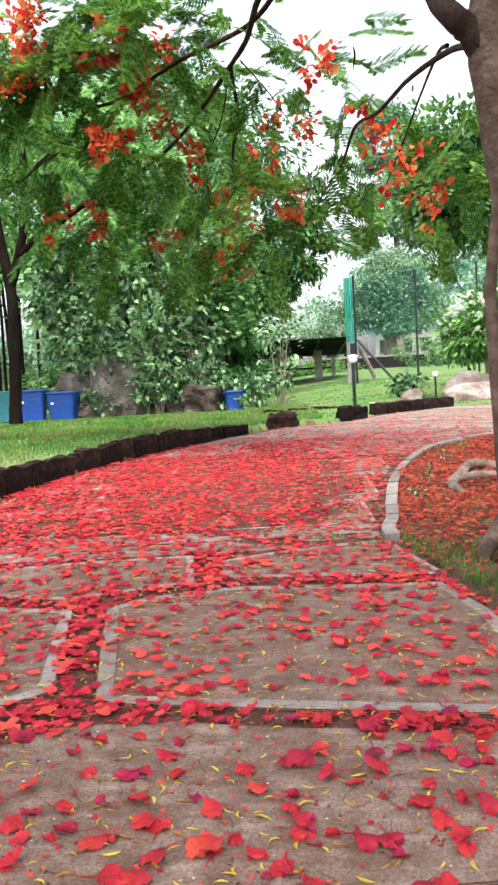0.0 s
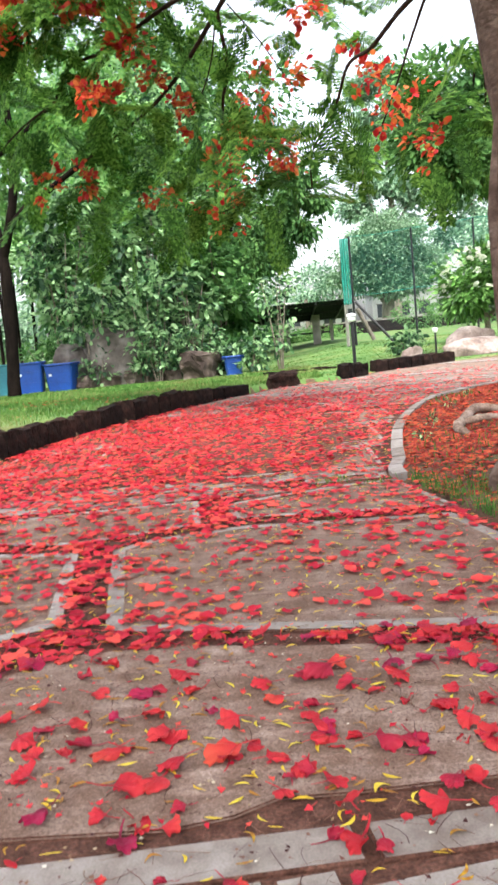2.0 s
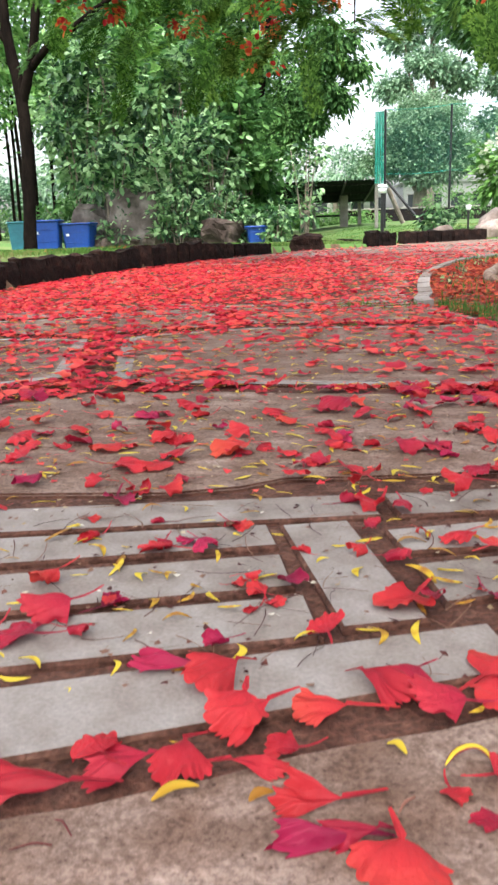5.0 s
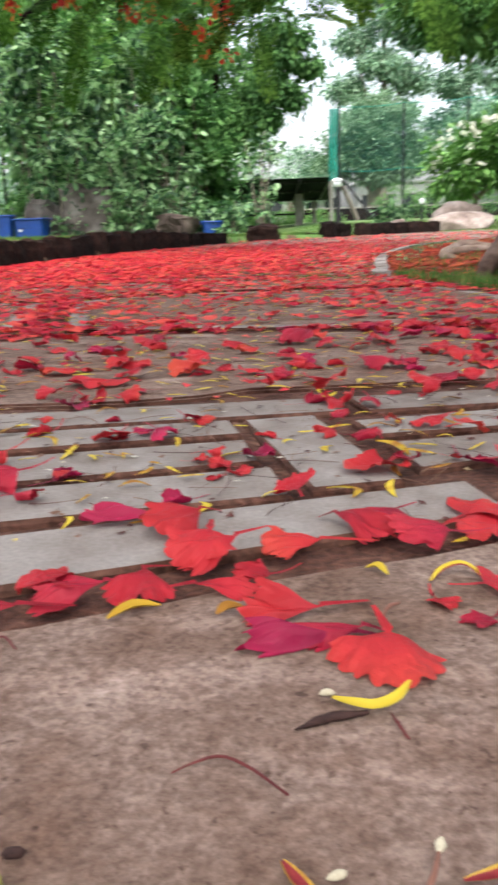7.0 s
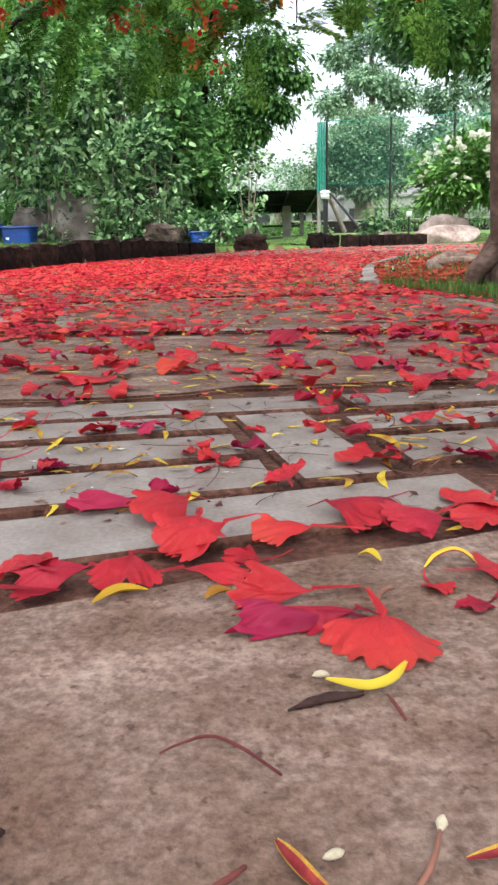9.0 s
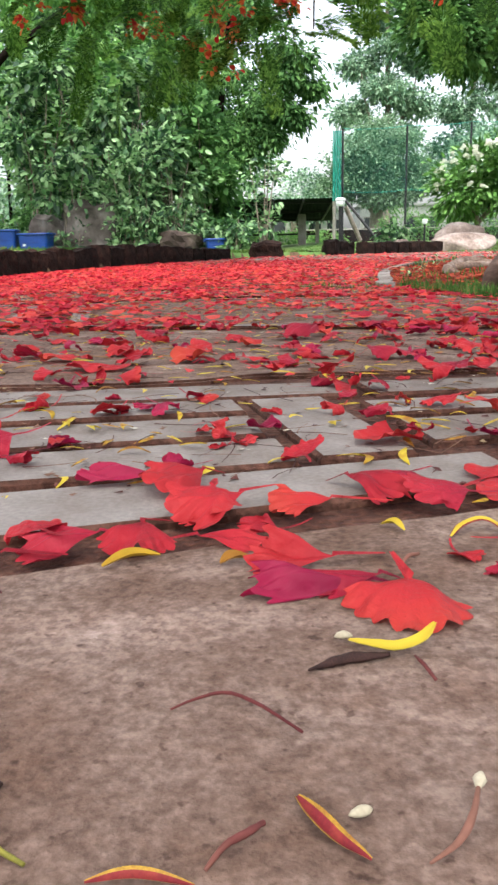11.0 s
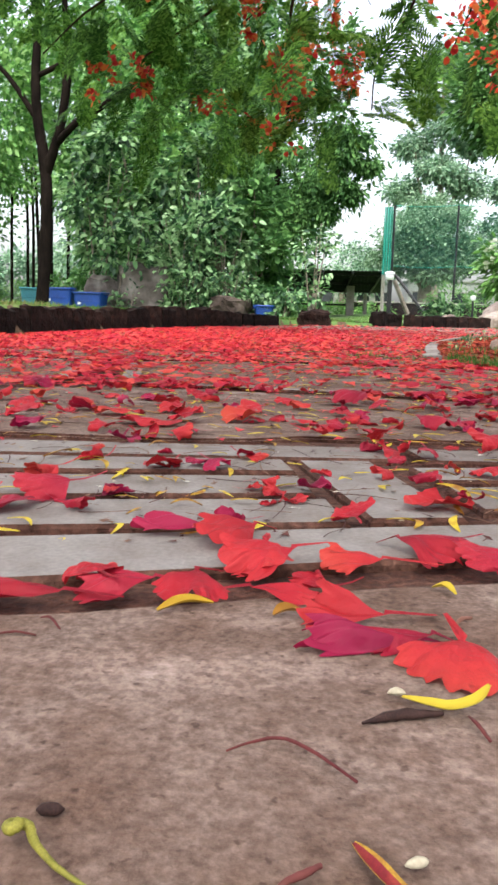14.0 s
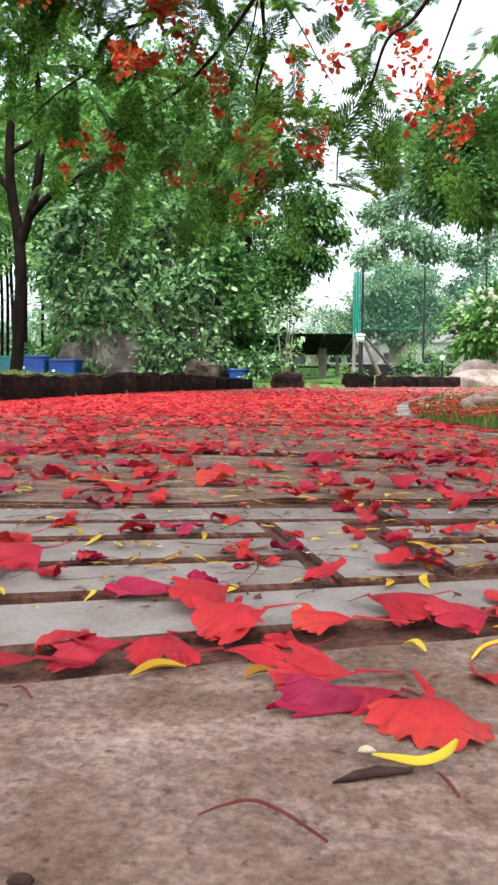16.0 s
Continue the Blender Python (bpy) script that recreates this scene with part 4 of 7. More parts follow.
flamboyant_parts_fix = Matrix.Translation((1.07, 3.1, 0)).inverted()
for c in flamboyant.children:
    c.matrix_parent_inverse = flamboyant_parts_fix

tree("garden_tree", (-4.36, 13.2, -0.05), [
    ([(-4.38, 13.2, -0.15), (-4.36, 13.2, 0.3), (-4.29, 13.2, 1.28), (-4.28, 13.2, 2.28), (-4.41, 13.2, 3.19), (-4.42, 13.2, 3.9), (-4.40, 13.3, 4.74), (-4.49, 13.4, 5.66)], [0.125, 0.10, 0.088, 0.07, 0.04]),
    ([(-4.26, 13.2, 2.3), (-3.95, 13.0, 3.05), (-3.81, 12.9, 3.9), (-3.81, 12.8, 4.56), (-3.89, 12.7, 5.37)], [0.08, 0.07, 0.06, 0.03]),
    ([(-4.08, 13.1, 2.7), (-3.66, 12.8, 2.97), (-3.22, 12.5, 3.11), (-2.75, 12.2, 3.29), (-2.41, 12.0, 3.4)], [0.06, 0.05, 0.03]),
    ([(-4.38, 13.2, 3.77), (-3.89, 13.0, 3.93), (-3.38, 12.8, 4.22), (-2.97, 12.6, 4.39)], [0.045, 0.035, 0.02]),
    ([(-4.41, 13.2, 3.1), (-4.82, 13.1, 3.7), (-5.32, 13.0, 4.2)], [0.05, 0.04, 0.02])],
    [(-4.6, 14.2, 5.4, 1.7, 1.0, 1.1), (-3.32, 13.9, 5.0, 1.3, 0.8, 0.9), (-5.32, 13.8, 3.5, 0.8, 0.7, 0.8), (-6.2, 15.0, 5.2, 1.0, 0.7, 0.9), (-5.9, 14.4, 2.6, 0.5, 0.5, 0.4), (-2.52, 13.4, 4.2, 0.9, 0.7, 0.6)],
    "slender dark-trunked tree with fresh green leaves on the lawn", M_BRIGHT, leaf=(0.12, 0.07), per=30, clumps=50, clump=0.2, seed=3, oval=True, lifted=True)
sh = random.Random(9)
SHRUBS = ((-4.7, 18.0, 3.9, 0.9, M_LEAF), (-3.7, 18.6, 4.4, 1.0, M_BRIGHT), (-3.0, 18.0, 3.3, 0.8, M_LEAF), (-2.35, 18.2, 3.9, 0.8, M_LEAF), (-1.75, 16.9, 2.3, 0.6, M_LEAF), (-1.2, 17.8, 3.0, 0.7, M_DEEP), (-2.15, 17.0, 2.0, 0.5, M_LEAF))
for k, (x, y, h, w, m) in enumerate(SHRUBS):
    z = float(ground_z(x, y))
    stems = []
    for s in range(7):
        a = sh.uniform(0, 6.28)
        e = sh.uniform(0.6, 1.0)
        stems.append(([(x + 0.12 * math.cos(a), y + 0.12 * math.sin(a), z - 0.05), (x + 0.25 * w * math.cos(a), y - 0.25 * abs(math.sin(a)), z + h * 0.4), (x + (0.4 + 0.3 * e) * w * math.cos(a), y - 0.45 * abs(math.sin(a)), z + h * e)], [0.032, 0.022, 0.009]))
    blobs = [(x + sh.uniform(-0.7, 0.7) * w, y + sh.uniform(-0.5, 0.4), z + h * f, w * sh.uniform(0.35, 0.75), 0.45, h * sh.uniform(0.07, 0.13)) for f in (0.16, 0.3, 0.42, 0.54, 0.66, 0.78, 0.9, 1.0)]
    tree("broadleaf_shrub", (x, y, z), stems, blobs, "tall broad-leaved shrub with pale woody stems behind the lawn", m, M_PALEBARK, (0.17, 0.098), 11, 30, 0.17, 20 + k, "shrub", 0.2, oval=True, gaps=0.2)
tree("neem_tree", (-1.25, 21.0, -0.15), [
    ([(-1.3, 21, -0.25), (-1.25, 21, 0.8), (-1.2, 21, 2.0), (-0.9, 21, 3.6), (-0.6, 21, 6)], [0.16, 0.12, 0.09, 0.04]),
    ([(-1.22, 21, 1.7), (-0.5, 20.7, 2.8), (0.6, 20.4, 3.6)], [0.07, 0.05, 0.02]), ([(-1.2, 21, 2.0), (-2, 20.8, 3.2), (-2.8, 20.6, 4.2)], [0.07, 0.05, 0.02])],
    [(-1.7, 21, 2.9, 0.8, 0.9, 0.55), (-0.75, 20.8, 2.75, 0.6, 0.7, 0.45), (-0.1, 20.6, 3.2, 0.65, 0.8, 0.5), (0.2, 20.5, 3.5, 0.45, 0.7, 0.4), (0.7, 20.4, 3.95, 0.36, 0.6, 0.32), (1.0, 20.4, 4.3, 0.35, 0.5, 0.35), (0.45, 20.4, 3.3, 0.25, 0.4, 0.25), (0.95, 20.3, 3.05, 0.10, 0.2, 0.06), (0.7, 20.3, 3.2, 0.14, 0.2, 0.08), (0.1, 20.4, 2.8, 0.26, 0.4, 0.22), (-0.2, 20.4, 2.5, 0.26, 0.4, 0.18), (0.35, 20.3, 2.62, 0.12, 0.2, 0.08), (-0.35, 20.4, 2.3, 0.35, 0.4, 0.22), (-0.9, 20.5, 2.25, 0.35, 0.4, 0.22), (1.25, 20.4, 3.75, 0.2, 0.3, 0.12), (0.5, 20.5, 4.6, 0.45, 0.7, 0.4), (-0.4, 20.8, 4.2, 0.9, 0.9, 0.8), (-1.6, 21, 4.1, 1.0, 1.0, 0.8), (-2.7, 21, 4.4, 1.0, 1.0, 1.0), (-0.1, 20.8, 5.5, 0.6, 0.8, 0.45), (-1, 21, 5.8, 1.3, 1.0, 0.9)],
    "large dark green leafy tree with drooping outer sprays", M_DEEP, leaf=(0.12, 0.06), per=22, clumps=36, clump=0.15, seed=41, droop=1.0, oval=True, shell=0.25, gaps=0.12, lifted=True)
sap = [(0.12, 15.6, 1.9), (-0.45, 15.2, 0.7), (-3.75, 15.75, 0.8), (-2.55, 15.6, 1.1), (-2.2, 15.9, 1.3), (-3.45, 15.6, 0.55)]
for k, (x, y, h) in enumerate(sap):
    z = float(ground_z(x, y))
    tree("sapling", (x, y, z), [([(x, y, z - 0.05), (x + 0.03, y, z + h * 0.5), (x + 0.08, y, z + h)], [0.018, 0.014, 0.006])],
         [(x, y, z + h * 0.3, 0.22, 0.2, 0.2), (x + 0.08, y, z + h * 0.85, 0.2, 0.2, 0.28)], "young sapling with sparse fresh leaves", M_LEAF, M_PALEBARK, (0.12, 0.07), 5, 9, 0.10, 50 + k, oval=True)
for k, (x, y, h) in enumerate(((-3.55, 15.75, 2.0), (-2.5, 15.9, 1.9))):
    z = float(ground_z(x, y))
    stems = [([(x + 0.05 * s, y, z - 0.05), (x + 0.12 * s, y - 0.02, z + h * 0.45), (x + 0.3 * s, y - 0.05, z + h)], [0.022, 0.017, 0.007]) for s in (-1, 0.3, 1.2)]
    blobs = [(x + 0.35 * s, y, z + h * f, 0.35, 0.3, 0.14) for s, f in ((-0.8, 0.6), (0.7, 0.62), (0, 0.75), (-0.9, 0.85), (0.9, 0.9), (0.1, 1.0))]
    tree("broadleaf_shrub", (x, y, z), stems, blobs, "broad-leaved shrub leaning over the boulders, with pale bare stems", M_LEAF, M_PALEBARK, (0.14, 0.08), 9, 12, 0.12, 130 + k, "shrub", 0.2, oval=True)
for k, (x, y, h, w) in enumerate(((0.08, 15.6, 1.75, 0.3), (-0.42, 15.3, 0.62, 0.2), (2.35, 14.4, 0.3, 0.2))):
    z = float(ground_z(x, y))
    stems = [([(x + 0.03 * s, y, z - 0.05), (x + 0.4 * w * s, y - 0.02, z + h * 0.5), (x + 0.8 * w * s, y - 0.05, z + h * 0.95)], [0.02, 0.015, 0.006]) for s in (-1, 0.2, 1)]
    blobs = [(x + w * a, y, z + h * f, 0.55 * w, 0.2, 0.1 * h + 0.05) for a, f in ((-0.7, 0.55), (0.6, 0.6), (0, 0.72), (-0.8, 0.85), (0.8, 0.88), (0.05, 0.98), (0.2, 0.35))]
    tree("young_shrub", (x, y, z), stems, blobs, "young fresh green shrub with thin pale stems on the lawn", M_LEAF, M_PALEBARK, (0.11, 0.065), 5, 8, 0.08, 160 + k, "shrub", 0.2, oval=True)
for k, (x, y, h, w, m, words) in enumerate(((-4.75, 16.7, 1.0, 0.55, M_DEEP, "low dense green bush behind the bins"), (-2.3, 15.55, 0.95, 0.42, M_LEAF, "thin leafy shrub growing before the grey boulder"), (-1.55, 16.15, 1.05, 0.5, M_LEAF, "pale-leaved shrub leaning over the round rock"), (-0.98, 15.75, 0.62, 0.24, M_LEAF, "pale-leaved low shrub beside the plastic tub"))):
    z = float(ground_z(x, y))
    stems = [([(x + 0.04 * q2, y, z - 0.05), (x + 0.35 * w * q2, y - 0.02, z + h * 0.5), (x + 0.8 * w * q2, y - 0.06, z + h * 0.95)], [0.014, 0.011, 0.005]) for q2 in (-1, -0.3, 0.4, 1)]
    blobs = [(x + w * a, y - 0.05, z + h * f, 0.5 * w, 0.22, 0.12 * h) for a, f in ((-0.6, 0.35), (0.5, 0.42), (-0.1, 0.6), (-0.7, 0.75), (0.65, 0.78), (0.05, 0.95))]
    tree("low_shrub", (x, y, z), stems, blobs, words, m, M_PALEBARK, (0.11, 0.066), 7, 11, 0.075, 180 + k, "shrub", 0.2, oval=True, gaps=0.15)
# woods behind
wd = random.Random(4)
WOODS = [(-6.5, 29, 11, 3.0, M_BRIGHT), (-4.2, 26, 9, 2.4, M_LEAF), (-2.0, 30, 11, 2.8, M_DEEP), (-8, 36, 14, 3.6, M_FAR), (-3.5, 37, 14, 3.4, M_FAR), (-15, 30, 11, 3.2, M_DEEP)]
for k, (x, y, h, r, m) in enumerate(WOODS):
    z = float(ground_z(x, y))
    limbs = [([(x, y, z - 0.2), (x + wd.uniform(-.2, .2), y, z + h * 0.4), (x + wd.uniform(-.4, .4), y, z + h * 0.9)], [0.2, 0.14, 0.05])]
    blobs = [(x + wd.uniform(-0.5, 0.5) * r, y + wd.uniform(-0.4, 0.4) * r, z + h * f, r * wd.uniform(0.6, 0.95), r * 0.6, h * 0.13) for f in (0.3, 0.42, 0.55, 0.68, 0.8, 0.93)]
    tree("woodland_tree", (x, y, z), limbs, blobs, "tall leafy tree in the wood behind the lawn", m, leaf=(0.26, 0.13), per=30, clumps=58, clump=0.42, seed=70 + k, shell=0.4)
for k, x in enumerate((-10.6, -10.1, -9.7, -9.2, -8.8, -8.5, -11.2, -7.9)):
    y = 31 + wd.uniform(-2, 2)
    t = empty("pole_tree", (x, y, far_lift(y)), "thin straight dark trunk in the wood", "tree", "thin trunks at the wood's edge")
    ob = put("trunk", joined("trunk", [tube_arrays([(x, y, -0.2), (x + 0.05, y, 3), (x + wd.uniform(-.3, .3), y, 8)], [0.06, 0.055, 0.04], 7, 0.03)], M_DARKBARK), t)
    ob.matrix_parent_inverse = Matrix.Translation((x, y, 0)).inverted()
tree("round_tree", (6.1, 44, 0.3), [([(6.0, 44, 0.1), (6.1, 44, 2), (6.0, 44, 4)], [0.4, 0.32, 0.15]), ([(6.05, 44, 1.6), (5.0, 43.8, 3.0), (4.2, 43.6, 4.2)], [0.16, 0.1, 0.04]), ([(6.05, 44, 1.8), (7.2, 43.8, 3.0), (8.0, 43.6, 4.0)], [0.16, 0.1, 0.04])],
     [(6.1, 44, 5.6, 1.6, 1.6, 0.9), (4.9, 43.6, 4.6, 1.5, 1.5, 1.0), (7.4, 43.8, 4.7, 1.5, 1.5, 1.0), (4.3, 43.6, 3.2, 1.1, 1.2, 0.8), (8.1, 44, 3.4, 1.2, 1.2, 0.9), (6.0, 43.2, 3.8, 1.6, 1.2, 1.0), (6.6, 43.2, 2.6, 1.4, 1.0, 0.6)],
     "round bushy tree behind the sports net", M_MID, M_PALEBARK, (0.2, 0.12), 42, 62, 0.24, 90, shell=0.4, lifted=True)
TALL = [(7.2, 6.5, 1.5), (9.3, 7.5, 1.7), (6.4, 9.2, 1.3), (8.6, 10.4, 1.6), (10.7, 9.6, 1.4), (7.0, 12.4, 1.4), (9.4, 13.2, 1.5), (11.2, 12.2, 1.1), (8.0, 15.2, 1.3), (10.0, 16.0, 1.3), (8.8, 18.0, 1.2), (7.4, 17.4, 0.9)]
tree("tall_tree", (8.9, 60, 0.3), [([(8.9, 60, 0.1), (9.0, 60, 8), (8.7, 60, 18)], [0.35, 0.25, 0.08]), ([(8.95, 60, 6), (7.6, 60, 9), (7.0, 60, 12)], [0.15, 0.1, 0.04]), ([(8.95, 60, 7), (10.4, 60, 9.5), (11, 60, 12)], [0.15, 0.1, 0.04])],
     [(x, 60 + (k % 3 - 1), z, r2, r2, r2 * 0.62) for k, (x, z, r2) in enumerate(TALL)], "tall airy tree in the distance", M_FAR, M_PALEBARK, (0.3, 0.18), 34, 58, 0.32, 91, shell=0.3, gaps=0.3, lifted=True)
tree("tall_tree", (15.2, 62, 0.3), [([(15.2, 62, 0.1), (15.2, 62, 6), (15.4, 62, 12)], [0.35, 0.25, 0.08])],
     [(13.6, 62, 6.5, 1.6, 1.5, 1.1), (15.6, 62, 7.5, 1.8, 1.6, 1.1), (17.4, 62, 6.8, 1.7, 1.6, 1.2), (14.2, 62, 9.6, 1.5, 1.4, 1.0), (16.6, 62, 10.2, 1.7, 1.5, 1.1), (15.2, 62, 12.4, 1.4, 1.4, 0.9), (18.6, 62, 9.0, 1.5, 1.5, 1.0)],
     "tall tree in the distance, leaves tinted pale and bluish for haze", M_FAR, M_PALEBARK, (0.3, 0.18), 34, 46, 0.32, 96, shell=0.3, lifted=True)
tree("far_tree", (15, 46, 0.3), [([(15, 46, 0.1), (15, 46, 4)], [0.4, 0.2])], [(13.5, 46, 4.0, 2.4, 2, 2.2), (17, 46, 5.0, 3, 2, 2.6), (20, 46, 6, 3, 2, 3)], "green tree behind the sports net, leaves tinted pale and bluish for haze", M_FAR, M_PALEBARK, (0.34, 0.17), 36, 110, 0.45, 92, lifted=True)
tree("woodland_tree", (-9.9, 28, 0.05), [([(-9.4, 28, -0.2), (-9.5, 28, 3), (-9.7, 28, 8)], [0.07, 0.06, 0.04])], [(-10.2, 28, 4.6, 1.6, 1.2, 0.8), (-9.2, 28, 5.8, 1.6, 1.2, 0.8), (-10.4, 28, 7.0, 1.8, 1.2, 0.9), (-9.0, 28, 8.2, 1.5, 1.2, 0.8), (-8.3, 28, 4.4, 0.9, 0.8, 0.6)],
     "leafy tree with a bare lower trunk at the wood's edge", M_BRIGHT, leaf=(0.2, 0.11), per=30, clumps=50, clump=0.3, seed=97, shell=0.4, lifted=True)
tree("far_tree", (-15, 46, 0.3), [([(-15, 46, 0.1), (-15, 46, 3)], [0.3, 0.15])], [(-17, 46, 1.8, 2.2, 1.5, 1.3), (-14.2, 46, 2.2, 2.0, 1.5, 1.4), (-20, 46, 2.4, 2.2, 1.5, 1.6)], "far tree at the wood's edge, leaves tinted pale for haze", M_FAR, M_PALEBARK, (0.3, 0.16), 30, 60, 0.35, 98, lifted=True)
tree("far_tree", (2.4, 62, 0.3), [([(2.4, 62, 0.1), (2.4, 62, 3)], [0.3, 0.2])], [(3.2, 62, 3.6, 1.8, 2, 1.8), (0.4, 66, 2.6, 2.6, 2, 1.4)], "far tree behind the shed, leaves tinted pale for haze", M_FAR, M_PALEBARK, (0.34, 0.17), 30, 70, 0.45, 93, lifted=True)
tree("dark_tree", (4.9, 13.0, 0.05), [([(4.9, 13, -0.05), (4.92, 13, 0.9), (4.95, 13, 2.4), (5.1, 13, 3.6)], [0.09, 0.07, 0.05, 0.03]), ([(4.95, 13, 2.3), (4.2, 12.8, 2.9), (3.4, 12.5, 3.15), (2.6, 12.3, 3.2)], [0.045, 0.035, 0.025, 0.01])],
     [(5.2, 13.3, 1.6, 0.6, 0.7, 0.6), (5.3, 13.2, 2.5, 0.6, 0.7, 0.7), (5.5, 13, 3.6, 0.8, 0.8, 0.8), (5.9, 13, 1.3, 0.6, 0.6, 0.5), (5.3, 13.0, 0.95, 0.4, 0.5, 0.35), (2.5, 12.3, 3.1, 0.35, 0.45, 0.2), (2.95, 12.4, 2.85, 0.45, 0.5, 0.3),
      (3.6, 12.5, 2.75, 0.5, 0.5, 0.32), (4.3, 12.7, 2.6, 0.5, 0.5, 0.4), (2.55, 12.5, 3.6, 0.45, 0.5, 0.22), (3.2, 12.6, 3.45, 0.55, 0.5, 0.35), (4.1, 12.7, 3.4, 0.6, 0.5, 0.4), (2.9, 12.6, 4.1, 0.8, 0.5, 0.3), (4.2, 12.8, 4.2, 0.9, 0.6, 0.4)],
     "dark green spreading tree beyond the flamboyant's trunk", M_DEEP, leaf=(0.11, 0.06), per=34, clumps=46, clump=0.15, seed=94, oval=True, lifted=True)

for k, (x, y) in enumerate(((0.86, 4.55), (1.08, 5.35), (1.3, 5.95), (1.55, 6.5), (1.0, 5.0), (2.0, 6.9))):
    z = float(ground_z(x, y))
    tree("weed", (x, y, z), [([(x, y, z - 0.02), (x + 0.005, y, z + 0.03), (x + 0.015, y, z + 0.07)], [0.003, 0.002, 0.001]), ([(x, y, z), (x - 0.015, y, z + 0.025), (x - 0.03, y - 0.01, z + 0.05)], [0.002, 0.0015, 0.001])],
         [(x, y, z + 0.04, 0.035, 0.035, 0.025)], "small leafy weed at the kerb of the soil bed", M_LEAF, M_DRIES, (0.022, 0.012), 3, 7, 0.012, 140 + k, "weed", 0.2, oval=True)
# frangipani with white flowers
fz = float(ground_z(4.45, 17))
frang = tree("frangipani", (4.45, 17, fz), [([(4.4, 17, fz - 0.35), (4.42, 17, 0.55), (4.2, 17, 1.1)], [0.07, 0.06, 0.03]), ([(4.42, 17, 0.5), (4.8, 16.9, 1.0), (5.0, 16.9, 1.4)], [0.05, 0.04, 0.02])],
             [(4.4, 17, 1.35, 0.8, 0.7, 0.6), (4.9, 17, 1.55, 0.7, 0.6, 0.6), (4.0, 17, 1.05, 0.45, 0.5, 0.4), (5.2, 17, 1.2, 0.6, 0.6, 0.5)], "frangipani bush with glossy leaves and white flowers", M_GLOSSY, M_PALEBARK, (0.15, 0.065), 20, 60, 0.11, 95, "shrub", 0.6, oval=True, lifted=True)
for k in range(64):
    a, b = wd.uniform(0, 6.28), wd.uniform(-0.3, 1.2)
    x, y, z = 4.55 + 1.0 * math.cos(a) * math.cos(b), 17 - 0.85 * abs(math.sin(a)), 1.35 + 0.68 * math.sin(b)
    o = unit(np.random.default_rng(k).normal(size=(9, 3)) + (0, -0.8, 0.4)) * 0.02
    rng = np.random.default_rng(k)
    v, t = leaves_arrays(np.array([x, y, z]) + o, o + (0, -0.004, 0.004), 0.085, 0.062, oval=True)
    ob = put("blossom", fast_mesh("blossom", v, t, M_WHITE), frang, "white blossom")
    ob.matrix_parent_inverse = Matrix.Translation((4.45, 17, fz)).inverted()

# ---- rocks ----
def rock(name, place, size, seed, material, label, flat=0.2):
    bm = bmesh.new()
    bmesh.ops.create_icosphere(bm, subdivisions=4, radius=1)
    r = random.Random(seed)
    planes = [(Vector((r.gauss(0, 1), r.gauss(0, 1), r.gauss(0.1, 0.7))).normalized(), r.uniform(0.5, 0.82)) for _ in range(13)]
    o = Vector((seed * 3.1, seed * 1.7, 0))
    for v in bm.verts:
        for n2, dd in planes:
            k = v.co.dot(n2) - dd
            if k > 0:
                v.co -= n2 * k * 0.97
        v.co += v.co.normalized() * (0.08 * noise.noise(v.co * 2.2 + o) + 0.03 * noise.noise(v.co * 7 + o))
        v.co.z = max(v.co.z, -flat)
        v.co = Vector((v.co.x * size[0] / 2, v.co.y * size[1] / 2, (v.co.z + flat) * size[2] / (1 + flat)))
    return put(name, from_bm(name, bm, material, True), at=pose(place[0], place[1], place[2] - 0.04, 0, 0, r.uniform(-25, 25)), label=label, category="rock")


rock("boulder", (3.3, 13.6, 0.12), (1.05, 0.9, 0.50), 1, M_PINKROCK, "large smooth pinkish granite boulder by the path")
rock("boulder", (3.2, 12.85, 0.11), (1.4, 0.75, 0.32), 2, M_PINKROCK, "low pale granite boulder by the path")
rock("boulder", (2.3, 13.6, 0.15), (0.4, 0.35, 0.22), 3, M_PINKROCK, "small pale boulder in the grass")
rough_block("boulder", (1.0, 0.75, 1.12), 14, M_ROCK, 0.16, at=pose(-3.2, 16.1, 0.0, 4, -5, 12), subdiv=7, label="big squarish weathered grey boulder among the shrubs", category="rock")
rough_block("boulder", (0.95, 0.7, 0.8), 15, M_ROCK, 0.22, at=pose(-3.95, 16.25, 0.0, 0, 10, -14), subdiv=7, label="weathered grey boulder among the shrubs", category="rock")
for k, (x, y, w, h, sd) in enumerate(((-1.42, 15.6, 0.8, 0.56, 6), (-3.3, 15.8, 0.5, 0.26, 7), (-2.85, 15.9, 0.55, 0.34, 8), (-2.45, 15.9, 0.4, 0.25, 9), (-2.1, 15.8, 0.35, 0.24, 10), (-3.75, 15.7, 0.4, 0.28, 11))):
    rough_block("garden_rock", (w, w * 0.8, h * 0.95), sd, M_BROWNROCK, 0.2, at=pose(x, y, float(ground_z(x, y)) - 0.03, 0, 0, 40 * sd), subdiv=5, category="rock", label= "grey brown rock at the back of the lawn")
rock("white_stone", (1.42, 11.6, 0.13), (0.22, 0.2, 0.13), 12, M_OPAL, "small white stone in the grass")

# ---- bins ----
def rounded_rect(w, d, r, n=5):
    """The outline of a rectangle with rounded corners."""
    c = [(w / 2 - r, d / 2 - r, 0), (-w / 2 + r, d / 2 - r, 90), (-w / 2 + r, -d / 2 + r, 180), (w / 2 - r, -d / 2 + r, 270)]
    return [(x + r * math.cos(radians(a + 90 * k / (n - 1))), y + r * math.sin(radians(a + 90 * k / (n - 1)))) for x, y, a in c for k in range(n)]


